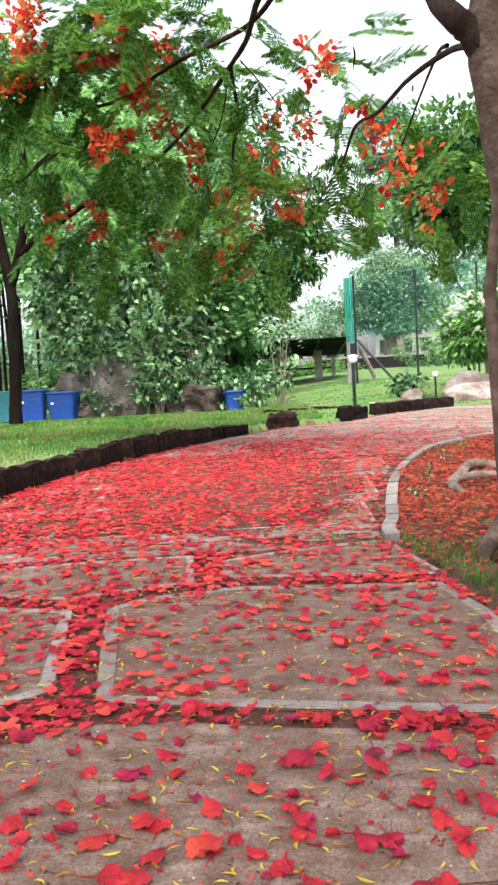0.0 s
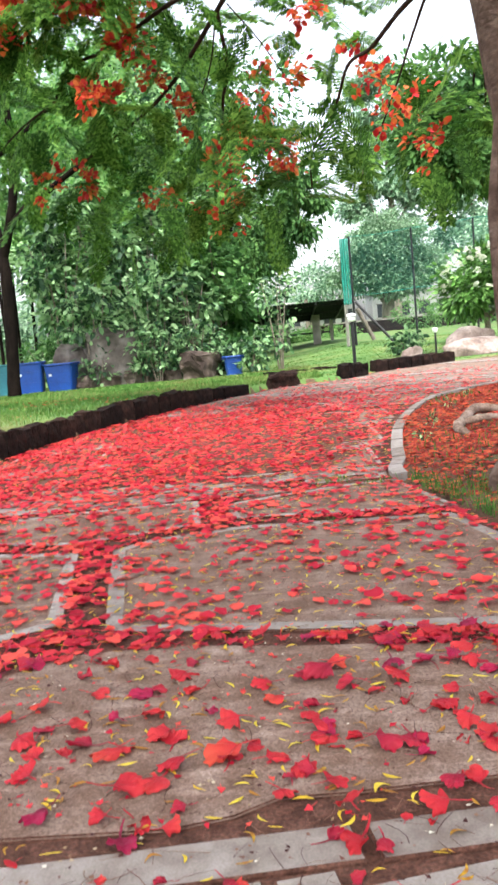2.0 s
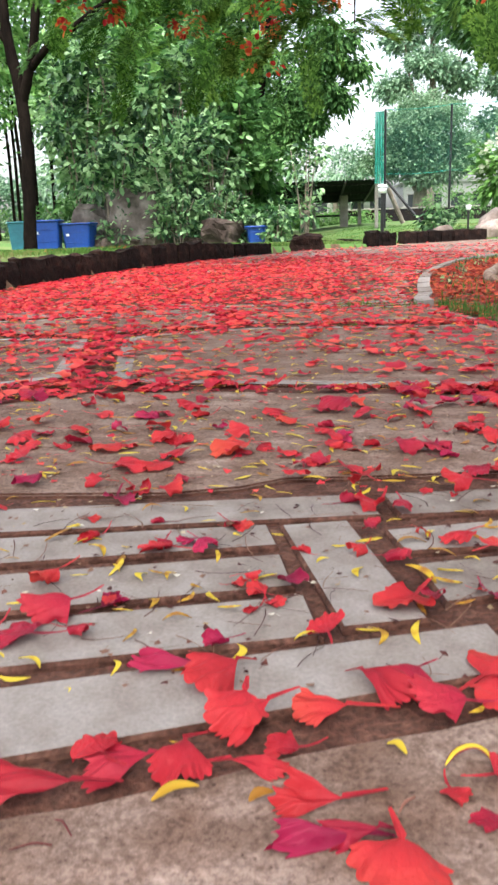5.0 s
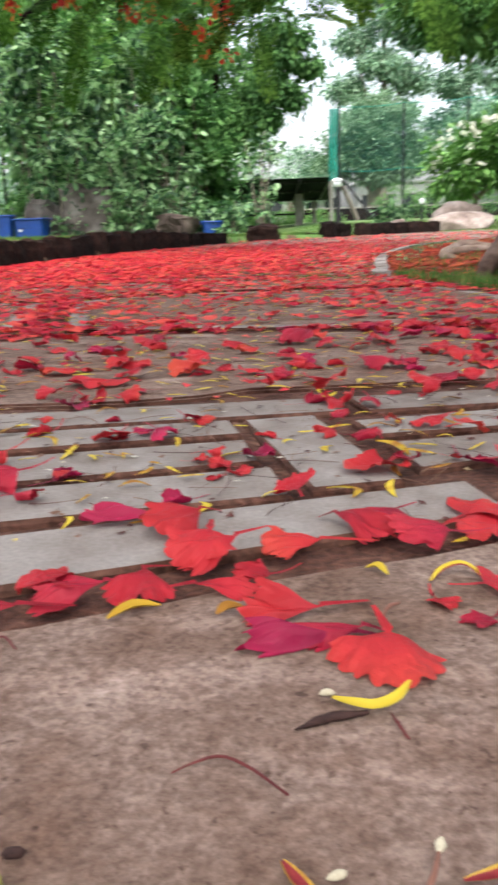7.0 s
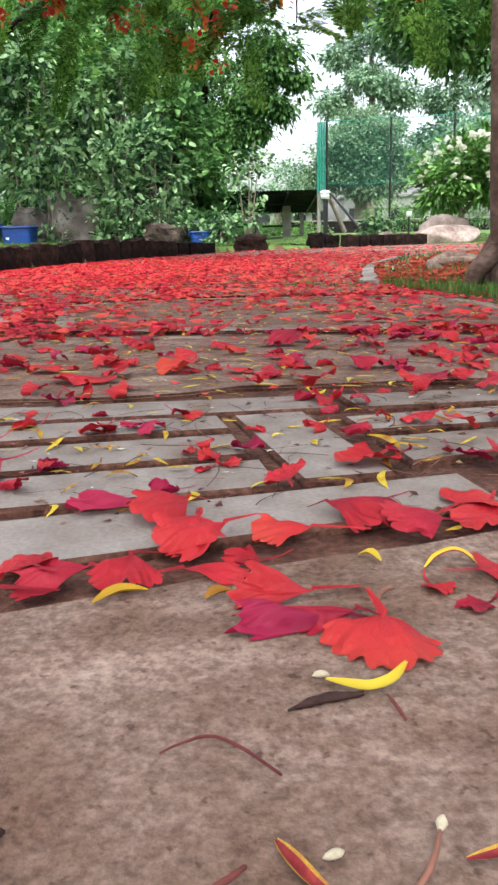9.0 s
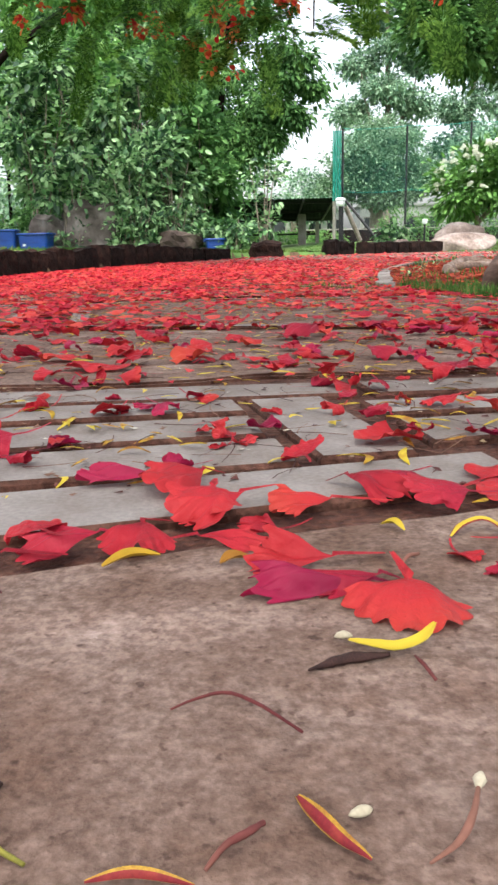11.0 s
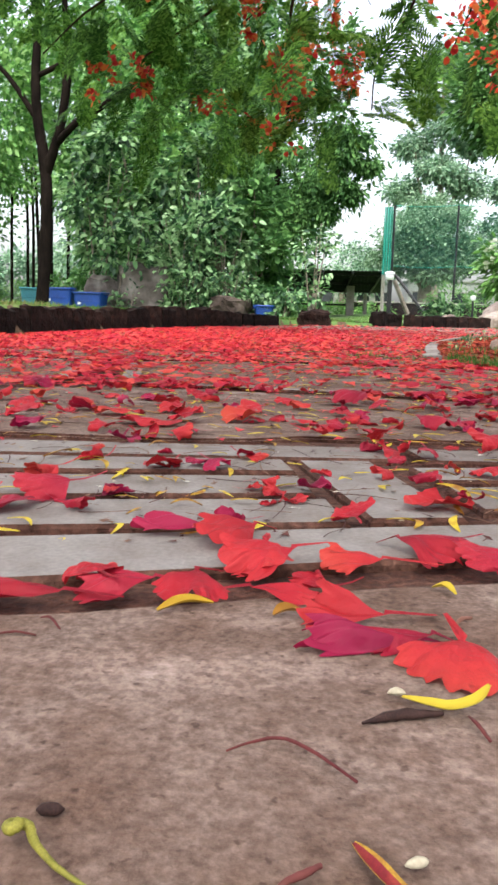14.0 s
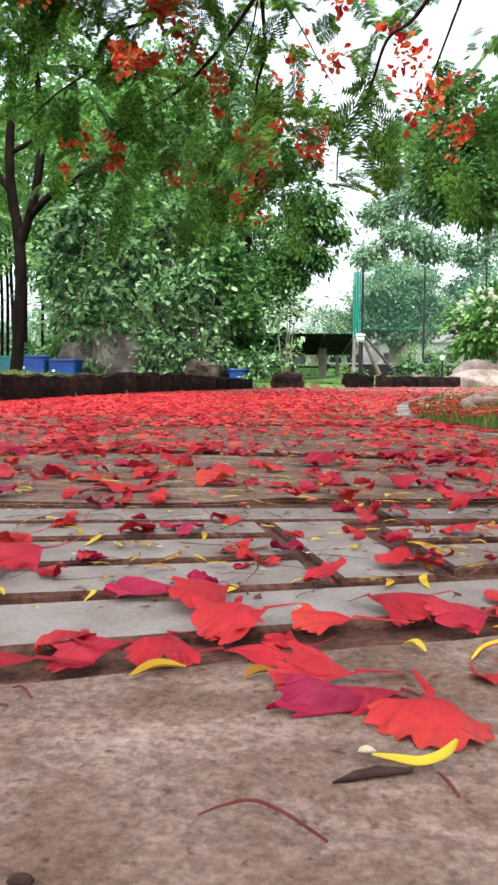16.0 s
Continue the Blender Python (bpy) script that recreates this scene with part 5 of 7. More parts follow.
def bin_box(x, y, z, w, h, material, label, name="rubbish_bin", plate=False, turn=0, taper=0.82):
    """A tapered rectangular plastic bin, open at the top, with a turned-down rim, two grips and a foot."""
    b = empty(name, (x, y, z), label, "bin")
    b.rotation_euler.z = radians(turn)
    d = 0.8 * w
    rings = [(taper, 0.012, 0), (taper + 0.01, 0.03, 0), (1.0, h, 0), (1.0, h, 0.012), (taper + 0.02, 0.05, 0.012)]
    vs, n = [], 20
    for k, zz, inset in rings:
        vs += [(px, py, zz) for px, py in rounded_rect(w * k - 2 * inset, d * k - 2 * inset, 0.05 * k)]
    qd = [(i * n + j, i * n + (j + 1) % n, (i + 1) * n + (j + 1) % n, (i + 1) * n + j) for i in range(4) for j in range(n)]
    me = mesh("tub", vs, qd + [tuple(range(n))[::-1], tuple(range(4 * n, 5 * n))], material)
    put("tub", me, b)
    lip = [(px, py, h - 0.012) for px, py in rounded_rect(w + 0.03, d + 0.03, 0.06)]
    put("rim", joined("rim", [tube_arrays(lip + lip[:1], [0.019, 0.019], 8)], material), b)
    for k in (0.36, 0.7):
        q = taper + (1 - taper) * k
        rib = [(px, py, h * k) for px, py in rounded_rect(w * q + 0.004, d * q + 0.004, 0.05 * q)]
        put("rib", joined("rib", [tube_arrays(rib + rib[:1], [0.007, 0.007], 6)], material), b)
    foot = [(px, py, 0.012) for px, py in rounded_rect(w * taper, d * taper, 0.04)]
    put("foot_ring", joined("foot_ring", [tube_arrays(foot + foot[:1], [0.012, 0.012], 6)], material), b)
    for s in (-1, 1):
        put("handle", joined("handle", [tube_arrays(smooth_line([(s * w * 0.49, -0.07, h * 0.9), (s * (w / 2 + 0.035), -0.05, h * 0.87), (s * (w / 2 + 0.035), 0.05, h * 0.87), (s * w * 0.49, 0.07, h * 0.9)], 10), [0.009, 0.009], 6)], material), b)
    if plate:
        box("label_plate", (0.06, 0.006, 0.045), pose(-0.16, -d * 0.46 - 0.006, h * 0.62, 8), M_OPAL, b, 0.002)
    return b


bin_box(-4.77, 15.4, 0.04, 0.53, 0.60, M_BLUE, "blue plastic rubbish bin with a broad rim on the grass", plate=True, turn=6)
bin_box(-4.18, 15.5, 0.02, 0.57, 0.55, M_BLUE, "wide blue plastic rubbish bin with a small pale label", plate=True, turn=-5)
bin_box(-5.42, 15.8, 0.04, 0.42, 0.60, M_TEAL, "teal plastic rubbish bin behind the trunk")
bin_box(-0.82, 15.3, 0.05, 0.34, 0.36, M_BLUE, "small blue plastic tub under the shrubs", "plastic_tub", turn=12)

# ---- garden lamps ----
def garden_lamp(x, y, z, h, label):
    g = empty("garden_lamp", (x, y, z), label, "lamp")
    k = h / 0.75
    put("post", joined("post", [tube_arrays([(0, 0, -0.05), (0, 0, h * 0.5), (0, 0, h * 0.84)], [0.026 * k, 0.026 * k], 10)], M_BLACK), g)
    put("base_plate", joined("base_plate", [tube_arrays([(0, 0, -0.01), (0, 0, 0.012), (0, 0, 0.014)], [0.07 * k, 0.07 * k, 0.001], 12)], M_BLACK), g)
    put("diffuser", joined("diffuser", [tube_arrays([(0, 0, h * 0.84), (0, 0, h * 0.86), (0, 0, h * 0.94), (0, 0, h * 0.95)], [0.03 * k, 0.058 * k, 0.062 * k, 0.03 * k], 14)], M_OPAL), g, "white opal diffuser")
    put("cap", joined("cap", [tube_arrays([(0, 0, h * 0.945), (0, 0, h * 0.95), (0, 0, h * 0.985), (0, 0, h)], [0.07 * k, 0.078 * k, 0.06 * k, 0.004], 14)], M_OPAL), g)
    return g


garden_lamp(1.25, 12.74, 0.115, 0.82, "garden lamp on a black post with a white head")
garden_lamp(2.52, 12.7, 0.125, 0.47, "short garden lamp with a white head beside the boulder")

# ---- open shed ----
shed = empty("shed", (0.4, 24.5, 0.19), "open shed with a low dark sheet roof on cement posts", "shed")
w0, w1 = -1.5, 2.12
xs = np.linspace(w0, w1, 90)
rows = []
for y, z in ((23.6, 1.42), (29.0, 1.0)):
    rows.append(np.c_[xs * y / 23.6, np.full(90, y), z + 0.018 * np.sin(xs * 60)])
v = np.vstack(rows + [r - (0, 0, 0.012) for r in rows])
f = [(k, k + 1, 91 + k, 90 + k) for k in range(89)] + [(180 + k, 270 + k, 271 + k, 181 + k) for k in range(89)] + [(k, 180 + k, 181 + k, k + 1) for k in range(89)]
put("roof", fast_mesh("roof", v, f, M_ROOF), shed, at=Matrix.Translation((-0.4, -24.5, 0)))
for k in range(3):
    box("purlin", (w1 - w0, 0.05, 0.06), (0.275 - 0.4, -0.4 + 2.1 * k, 1.335 - 0.163 * k), M_BLACK, shed)
for k in range(5):
    box("rafter", (0.05, 5.4, 0.05), pose(w0 + 0.15 + k * 0.86 - 0.4, 1.8, 1.16, -4.45), M_BLACK, shed)
for x in (-1.2, 0.1, 1.32):
    box("post", (0.25, 0.2, 1.3), (x - 0.4, 2.0, 0.47), M_CEMENT, shed, 0.015)
for x in (-1.2, 0.4, 1.95):
    box("post", (0.12, 0.12, 1.2), (x - 0.4, 4.2, 0.36), M_CEMENT, shed, 0.01)
box("rail", (3.2, 0.06, 0.06), (-0.1, 4.2, 0.55), M_BLACK, shed)
# hedge and pale buildings beyond
for k, (x, y, w, h) in enumerate(((0.6, 34, 5.0, 0.5), (9.5, 34, 9.0, 1.2), (-3, 40, 6, 0.8), (-11.5, 33, 9, 1.1))):
    z = float(ground_z(x, y))
    hd = empty("hedge", (x, y, z), "clipped light green hedge", "hedge")
    ob = crown("foliage", [(x + (i - 2.5) * w / 6, y, z + h / 2, w / 9, 0.35, h / 2) for i in range(6)], 22, 0.12, 0.06, M_BRIGHT, hd, clump=0.12, clumps_per=42, seed=120 + k)
    ob.matrix_parent_inverse = Matrix.Translation((x, y, z)).inverted()


def building(x, y, w, d, h, cols, label):
    b = empty("building", (x, y, far_lift(y)), label, "building")
    box("wall", (w, d, h), (0, 0, h / 2), M_WALL, b, 0.02)
    box("roof", (w + 0.5, d + 0.5, 0.18), (0, 0, h + 0.09), M_WALL, b, 0.03)
    for c in range(cols):
        cx = (c + 0.5) * w / cols - w / 2
        wnd = box("window", (0.9, 0.06, 1.0), (cx, -d / 2 - 0.01, h * 0.55), M_GLASS, b)
        box("frame", (1.04, 0.05, 0.07), (0, -0.01, 0.53), M_CEMENT, wnd)
        box("sill", (1.1, 0.12, 0.07), (0, -0.04, -0.53), M_CEMENT, wnd)
    return b


building(3.4, 66, 5.5, 5, 2.7, 4, "low pale plastered building far behind the shed")
building(11.5, 66, 8, 5, 2.9, 5, "low pale plastered building behind the trees")
building(-2.5, 70, 5, 5, 2.6, 3, "low pale plastered building far behind the lawn")
bnd = empty("boundary_wall", (8, 38, 0.55), "low reddish garden wall behind the sports net", "wall")
box("wall", (12, 0.25, 0.55), (0, 0, 0.25), M_LATERITE, bnd, 0.01)
box("coping", (12.1, 0.33, 0.06), (0, 0, 0.555), M_CEMENT, bnd, 0.01)

# ---- sports net ----
POLES = [(2.05, 20.8, 2.94), (3.87, 22.3, 3.19), (5.95, 24.0, 3.5), (8.2, 25.8, 3.8), (11, 28, 4.2)]
fence = empty("sports_net", (2.05, 20.8, 0), "tall green sports net hung between thin dark poles", "net fence")
fi = Matrix.Translation((2.05, 20.8, 0)).inverted()
fence.location.z = 0.1
for x, y, h in POLES:
    ob = put("pole", joined("pole", [tube_arrays([(x, y, -0.1), (x, y, h * 0.5), (x, y, h)], [0.032, 0.028], 8)], M_BLACK), fence)
    ob.matrix_parent_inverse = fi
for (xa, ya, ha), (xb, yb, hb) in zip(POLES[:-1], POLES[1:]):
    n = 14
    f = np.linspace(0, 1, n)
    sag = 0.16 * f * (1 - f)
    for nm, lo, hi, m in (("upper_net", 0.5, 1.0, M_NET), ("lower_net", 0.08, 0.5, M_NETBLACK)):
        zz = np.linspace(lo, hi, 6)
        v = np.array([(xa + (xb - xa) * a, ya + (yb - ya) * a + 0.03 * math.sin(9 * a + 4 * z), (ha + (hb - ha) * a) * z - s2) for a, s2 in zip(f, sag) for z in zz])
        qd = [(i * 6 + j, (i + 1) * 6 + j, (i + 1) * 6 + j + 1, i * 6 + j + 1) for i in range(n - 1) for j in range(5)]
        ob = put(nm, fast_mesh(nm, v, qd, m), fence)
        ob.matrix_parent_inverse = fi
    for z in (0.5, 1.0):
        pts = [(xa + (xb - xa) * a, ya + (yb - ya) * a, (ha + (hb - ha) * a) * z - s2) for a, s2 in zip(f, sag)]
        ob = put("cable", joined("cable", [tube_arrays(pts, [0.008, 0.008], 5)], M_NETDENSE), fence)
        ob.matrix_parent_inverse = fi
for nm, lo, hi, m in (("gathered_net", 1.25, 2.9, M_NETDENSE), ("gathered_lower_net", 0.1, 1.25, M_NETBLACK)):
    n = 20
    f = np.linspace(0, 1, n)
    v = np.array([(2.05 - 0.25 * a, 20.8 + 0.05 * math.sin(25 * a), z) for a in f for z in (lo, hi)])
    ob = put(nm, fast_mesh(nm, v, [(2 * i, 2 * i + 2, 2 * i + 3, 2 * i + 1) for i in range(n - 1)], m), fence)
    ob.matrix_parent_inverse = fi
for a, b, r, m in (((2.1, 20.8, 1.3), (2.95, 20.3, 0.2), 0.035, M_BLACK), ((2.2, 21.5, 1.15), (2.6, 21.6, 0.3), 0.06, M_PALEBARK)):
    ob = put("brace", joined("brace", [tube_arrays([a, tuple((np.array(a) + b) / 2), b], [r, r], 8)], m), fence)
    ob.matrix_parent_inverse = fi
ob = put("rod", joined("rod", [tube_arrays([(1.86, 20.9, 0.0), (1.86, 20.9, 1.0), (1.86, 20.9, 1.35)], [0.045, 0.045], 8)], M_CEMENT), fence)
ob.matrix_parent_inverse = fi

# ---- roots and stones in the soil bed ----
for pts, rad in (([(1.15, 4.5, -0.02), (1.12, 4.6, 0.015), (1.1, 4.75, 0.03), (1.17, 4.95, 0.045), (1.26, 5.15, 0.06), (1.34, 5.35, 0.07), (1.43, 5.4, 0.06), (1.52, 5.4, 0.045), (1.7, 5.4, 0.02), (1.9, 5.5, -0.04)], [0.014, 0.024, 0.03, 0.028, 0.032, 0.028, 0.012]),
                 ([(1.17, 4.92, 0.035), (1.27, 4.95, 0.045), (1.38, 4.98, 0.045), (1.54, 4.95, 0.03), (1.8, 4.85, -0.04)], [0.024, 0.028, 0.026, 0.02, 0.012])):
    put("surface_root", joined("surface_root", [tube_arrays(smooth_line(pts, 26), rad, 10, 0.16)], M_ROOT), label="pale knotted tree root humped over the soil bed", category="root")
rock("bed_stone", (1.75, 5.6, 0.0), (0.14, 0.12, 0.09), 21, M_STONE, "pale weathered stone in the soil bed")

# ---- grass ----
def grass(name, n, region, h, label, seed):
    r = np.random.default_rng(seed)
    x, y = region(r, n)
    z = ground_z(x, y)
    a = r.random(len(x)) * 6.283
    hh = h * (0.5 + r.random(len(x)))
    lean = (0.2 + 0.5 * r.random(len(x))) * hh
    w = 0.0022 + 0.0018 * r.random(len(x))
    w = w * np.clip(np.hypot(x, y) / 5, 0.6, 2.6)
    base = np.stack([x, y, z - 0.005], -1)
    s = np.stack([np.sin(a), -np.cos(a), 0 * a], -1) * w[:, None]
    dd = np.stack([np.cos(a), np.sin(a), 0 * a], -1)
    mid = base + dd * lean[:, None] * 0.35 + np.array([0, 0, 1]) * hh[:, None] * 0.6
    tip = base + dd * lean[:, None] + np.array([0, 0, 1]) * hh[:, None]
    v = np.stack([base - s, base + s, mid + s * 0.8, mid - s * 0.8, tip], 1).reshape(-1, 3)
    k = np.arange(len(x))[:, None] * 5
    t = np.concatenate([k + [0, 1, 2], k + [0, 2, 3], k + [3, 2, 4]], 1).reshape(-1, 3)
    return put(name, fast_mesh(name, v, t, M_BLADE), label=label, category="grass", kind="stuff")


def lawn_near(r, n):
    x, y = r.uniform(-4.5, 0.6, n), r.uniform(3.0, 14.5, n)
    k = side(LEFT, x, y) > 0.1
    return x[k], y[k]


def lawn_far(r, n):
    x, y = r.uniform(-6, 6, n), 9 + 14 * r.random(n) ** 1.3
    k = side(LEFT, x, y) > 0.1
    return x[k], y[k]


def tufts(r, n):
    c = np.array([(0.74, 2.75), (0.68, 3.05), (0.82, 2.62), (0.98, 2.72), (1.1, 2.68), (0.62, 3.3), (1.25, 2.7), (1.35, 2.75), (0.85, 3.15), (1.1, 3.3), (0.72, 2.2), (0.8, 2.1), (0.92, 2.15), (0.74, 1.9)])
    i = r.integers(0, len(c), n)
    x, y = (c[i] + r.normal(size=(n, 2)) * (0.07, 0.1)).T
    k = side(RIGHT, x, y) < -0.01
    return x[k], y[k]


def bed_grass(r, n):
    x, y = r.uniform(0.6, 3.2, n), r.uniform(0.8, 7, n)
    k = (side(RIGHT, x, y) < -0.05) & (np.sin(x * 3 + 1) * np.cos(y * 2.3) + 0.6 * r.random(n) > 0.35)
    return x[k], y[k]


def joint_grass(r, n):
    c = np.array([(0.28, 3.55), (0.33, 3.6), (0.42, 3.42), (0.5, 3.45), (0.22, 2.8), (0.3, 3.5)])
    i = r.integers(0, len(c), n)
    return (c[i] + r.normal(size=(n, 2)) * (0.035, 0.02)).T


grass("lawn_grass", 60000, lawn_near, 0.034, "short mown lawn grass", 31)
grass("lawn_grass", 40000, lawn_far, 0.02, "short lawn grass beyond the path", 32)
grass("grass_tufts", 3900, tufts, 0.034, "green grass tufts round the trunk and kerb", 33)
grass("bed_grass", 5000, bed_grass, 0.03, "sparse grass in the soil bed", 34)
ob = grass("joint_grass", 200, joint_grass, 0.028, "small grass tufts in the path joints", 35)
ob.location.z = 0.05

# ---- petals ----
BENDS = {"flat": ((-0.6, -0.2), (-0.6, -0.1)), "dome": ((-1.7, -0.8), (-1.2, -0.4)), "cup": ((0.9, 2.2), (0.2, 1.1)), "roll": ((3.0, 4.8), (-0.6, 0.7))}


def petal_shape(seed, cols=61, rows=16, kind=None):
    """A fallen petal along +y, one unit long: a slim claw and a round blade with a crimped rim, bent to its kind."""
    r = np.random.default_rng(seed)
    kind = kind or ("flat", "dome", "cup", "roll", "dome", "flat")[seed % 6]
    roll, arch = (r.uniform(*b) for b in BENDS[kind])
    roll *= -1 if kind == "roll" and r.random() < 0.4 else 1
    ph = r.uniform(0, 6.28, 9)
    claw = 3 if rows > 6 else 1
    fine = cols > 12
    s = np.r_[np.zeros(claw), np.linspace(0.07, 1, rows - claw)][:, None]
    u = np.linspace(-1, 1, cols)[None]
    a = 1.22 * u
    rad = 0.62 * np.cos(a) ** r.uniform(0.45, 0.75) * (1 + 0.11 * np.sin(2.3 * a + ph[0]) + 0.07 * np.sin(5.1 * a + ph[8]) + s ** 7 * (0.06 * np.sin(9 * a + ph[1]) + (0.12 * np.abs(np.sin(13 * a + 0.8 * np.sin(5 * a) + ph[2])) if fine else 0)))
    x, y = rad * s * np.sin(a), -0.28 + rad * s * np.cos(a)
    t = (np.arange(rows)[:, None] / claw)
    stem = (np.arange(rows)[:, None] < claw) & np.ones((1, cols), bool)
    x = np.where(stem, u * (0.022 + 0.03 * t * t), x)
    y = np.where(stem, -0.8 + 0.52 * t, y)
    w = 0.075 * s ** 2 * np.sin(3.3 * a + ph[3]) + 0.05 * s ** 3 * np.sin(7.5 * a + ph[4]) + 0.05 * s * np.sin(7 * x + ph[5]) * np.sin(8 * y + ph[6])
    w = w + r.uniform(0.05, 0.16) * s * np.abs(np.sin(1.6 * a + 0.6 * ph[1])) - r.uniform(0, 0.1) * s ** 2 * np.abs(np.sin(3.2 * a + ph[7]))
    if fine:
        w = w + 0.034 * s ** 4 * np.sin(15 * a + 2 * np.sin(4 * a) + ph[7]) + 0.012 * s * np.sin(19 * x + 5 * np.sin(6 * y + ph[0])) + 0.008 * s * np.sin(23 * y + 8 * x + ph[8])
    x, z = np.sin(roll * x) / roll - w * np.sin(roll * x), (1 - np.cos(roll * x)) / roll + w * np.cos(roll * x)
    v = y + 0.28
    y, z = -0.28 + np.sin(arch * v) / arch - z * np.sin(arch * v), (1 - np.cos(arch * v)) / arch + z * np.cos(arch * v)
    z = z + np.where(v < 0, r.uniform(-0.4, 0.9) * v * v, 0)
    x = x + np.where(v < 0, r.uniform(-0.9, 0.9) * v * v, 0)
    k = r.uniform(-0.3, 0.3)
    z = z + k * x * (s > 0)
    z = z - z.min()
    q2 = [(i * cols + j, i * cols + j + 1, (i + 1) * cols + j + 1, (i + 1) * cols + j) for i in range(rows - 1) for j in range(cols - 1)]
    return np.stack(np.broadcast_arrays(x, y, z), -1).reshape(-1, 3), np.array(q2)


def sepal_shape(seed, n=7):
    """A boat-shaped curved sepal, one unit long."""
    r = np.random.default_rng(seed)
    k = r.uniform(0.3, 1.2)
    t = np.linspace(0, 1, n)
    w = r.uniform(0.085, 0.14) * np.sin(t * 3.0 + 0.1) ** 0.75
    yy, zz = t - 0.5, 0.25 * k * np.sin(t * 3.14) * 0.6
    xx = 0.25 * k * np.sin(t * 3.14)
    v = np.concatenate([np.c_[xx - w, yy, zz + 0.05], np.c_[xx, yy, zz], np.c_[xx + w, yy, zz + 0.05]])
    q2 = [(i, i + 1, n + i + 1, n + i) for i in range(n - 1)] + [(n + i, n + i + 1, 2 * n + i + 1, 2 * n + i) for i in range(n - 1)]
    return v, np.array(q2)


TONES = {"red": M_PETAL, "orange": M_ORANGE, "crimson": M_CRIMSON, "magenta": M_MAGENTA}
PETALS = {}
for k, kind in enumerate(BENDS):
    for n, tone in enumerate(TONES):
        for v in range(4):
            me = fast_mesh("petal", *petal_shape(100 + 16 * k + 4 * n + v, kind=kind), TONES[tone])
            me.polygons.foreach_set("use_smooth", np.ones(len(me.polygons), bool))
            PETALS[kind, tone, v] = me
SEPALS = []
for k in range(6):
    me = fast_mesh("sepal", *sepal_shape(k), M_SEPAL)
    me.polygons.foreach_set("use_smooth", np.ones(len(me.polygons), bool))
    SEPALS.append(me)


def in_slab(x, y):
    """Whether a place lies on a slab rather than in a joint."""
    inside = np.zeros(len(x), bool)
    for pts in SLABS:
        a = np.ones(len(x), bool)
        for i in range(len(pts)):
            p, n2 = pts[i], pts[(i + 1) % len(pts)]
            a &= (n2[0] - p[0]) * (y - p[1]) - (n2[1] - p[1]) * (x - p[0]) > 0
        inside |= a
    return inside


pr = random.Random(21)


def lay_petal(x, y, size, yaw, kind=None, tone=None, lift=0.0):
    kind = kind or pr.choices(("flat", "dome", "cup", "roll"), (3, 3, 2, 4))[0]
    tone = tone or pr.choices(("red", "orange", "crimson", "magenta"), (6, 2, 3, 1))[0]
    me = PETALS[kind, tone, pr.randrange(4)]
    m = pose(x, y, 0, pr.uniform(-5, 5), pr.uniform(-6, 6), yaw) @ Matrix.Diagonal((size, size, size * (pr.uniform(0.42, 0.62) if y < 0.66 else pr.uniform(0.6, 0.95)), 1))
    m = Matrix.Translation((0, 0, lift + float(path_z(y)) - min((m @ v.co).z for v in me.vertices))) @ m
    return put("petal", me, label=PETAL_LABELS[tone], category="petal", group="fallen petals", at=m)


PETAL_LABELS = {"red": "fallen scarlet petal lying on the path", "orange": "fallen orange-scarlet petal lying on the path", "crimson": "fallen crimson petal lying on the path", "magenta": "fallen dark magenta petal lying on the path"}


def lay_sepal(x, y, size, yaw, lift=0.002):
    m = pose(x, y, lift, pr.uniform(-10, 10), pr.uniform(-15, 15), yaw) @ Matrix.Diagonal((size, size, size * 0.6, 1))
    return put("sepal", SEPALS[pr.randrange(6)], label="fallen curved yellow sepal on the path", category="sepal", group="fallen sepals", at=m)


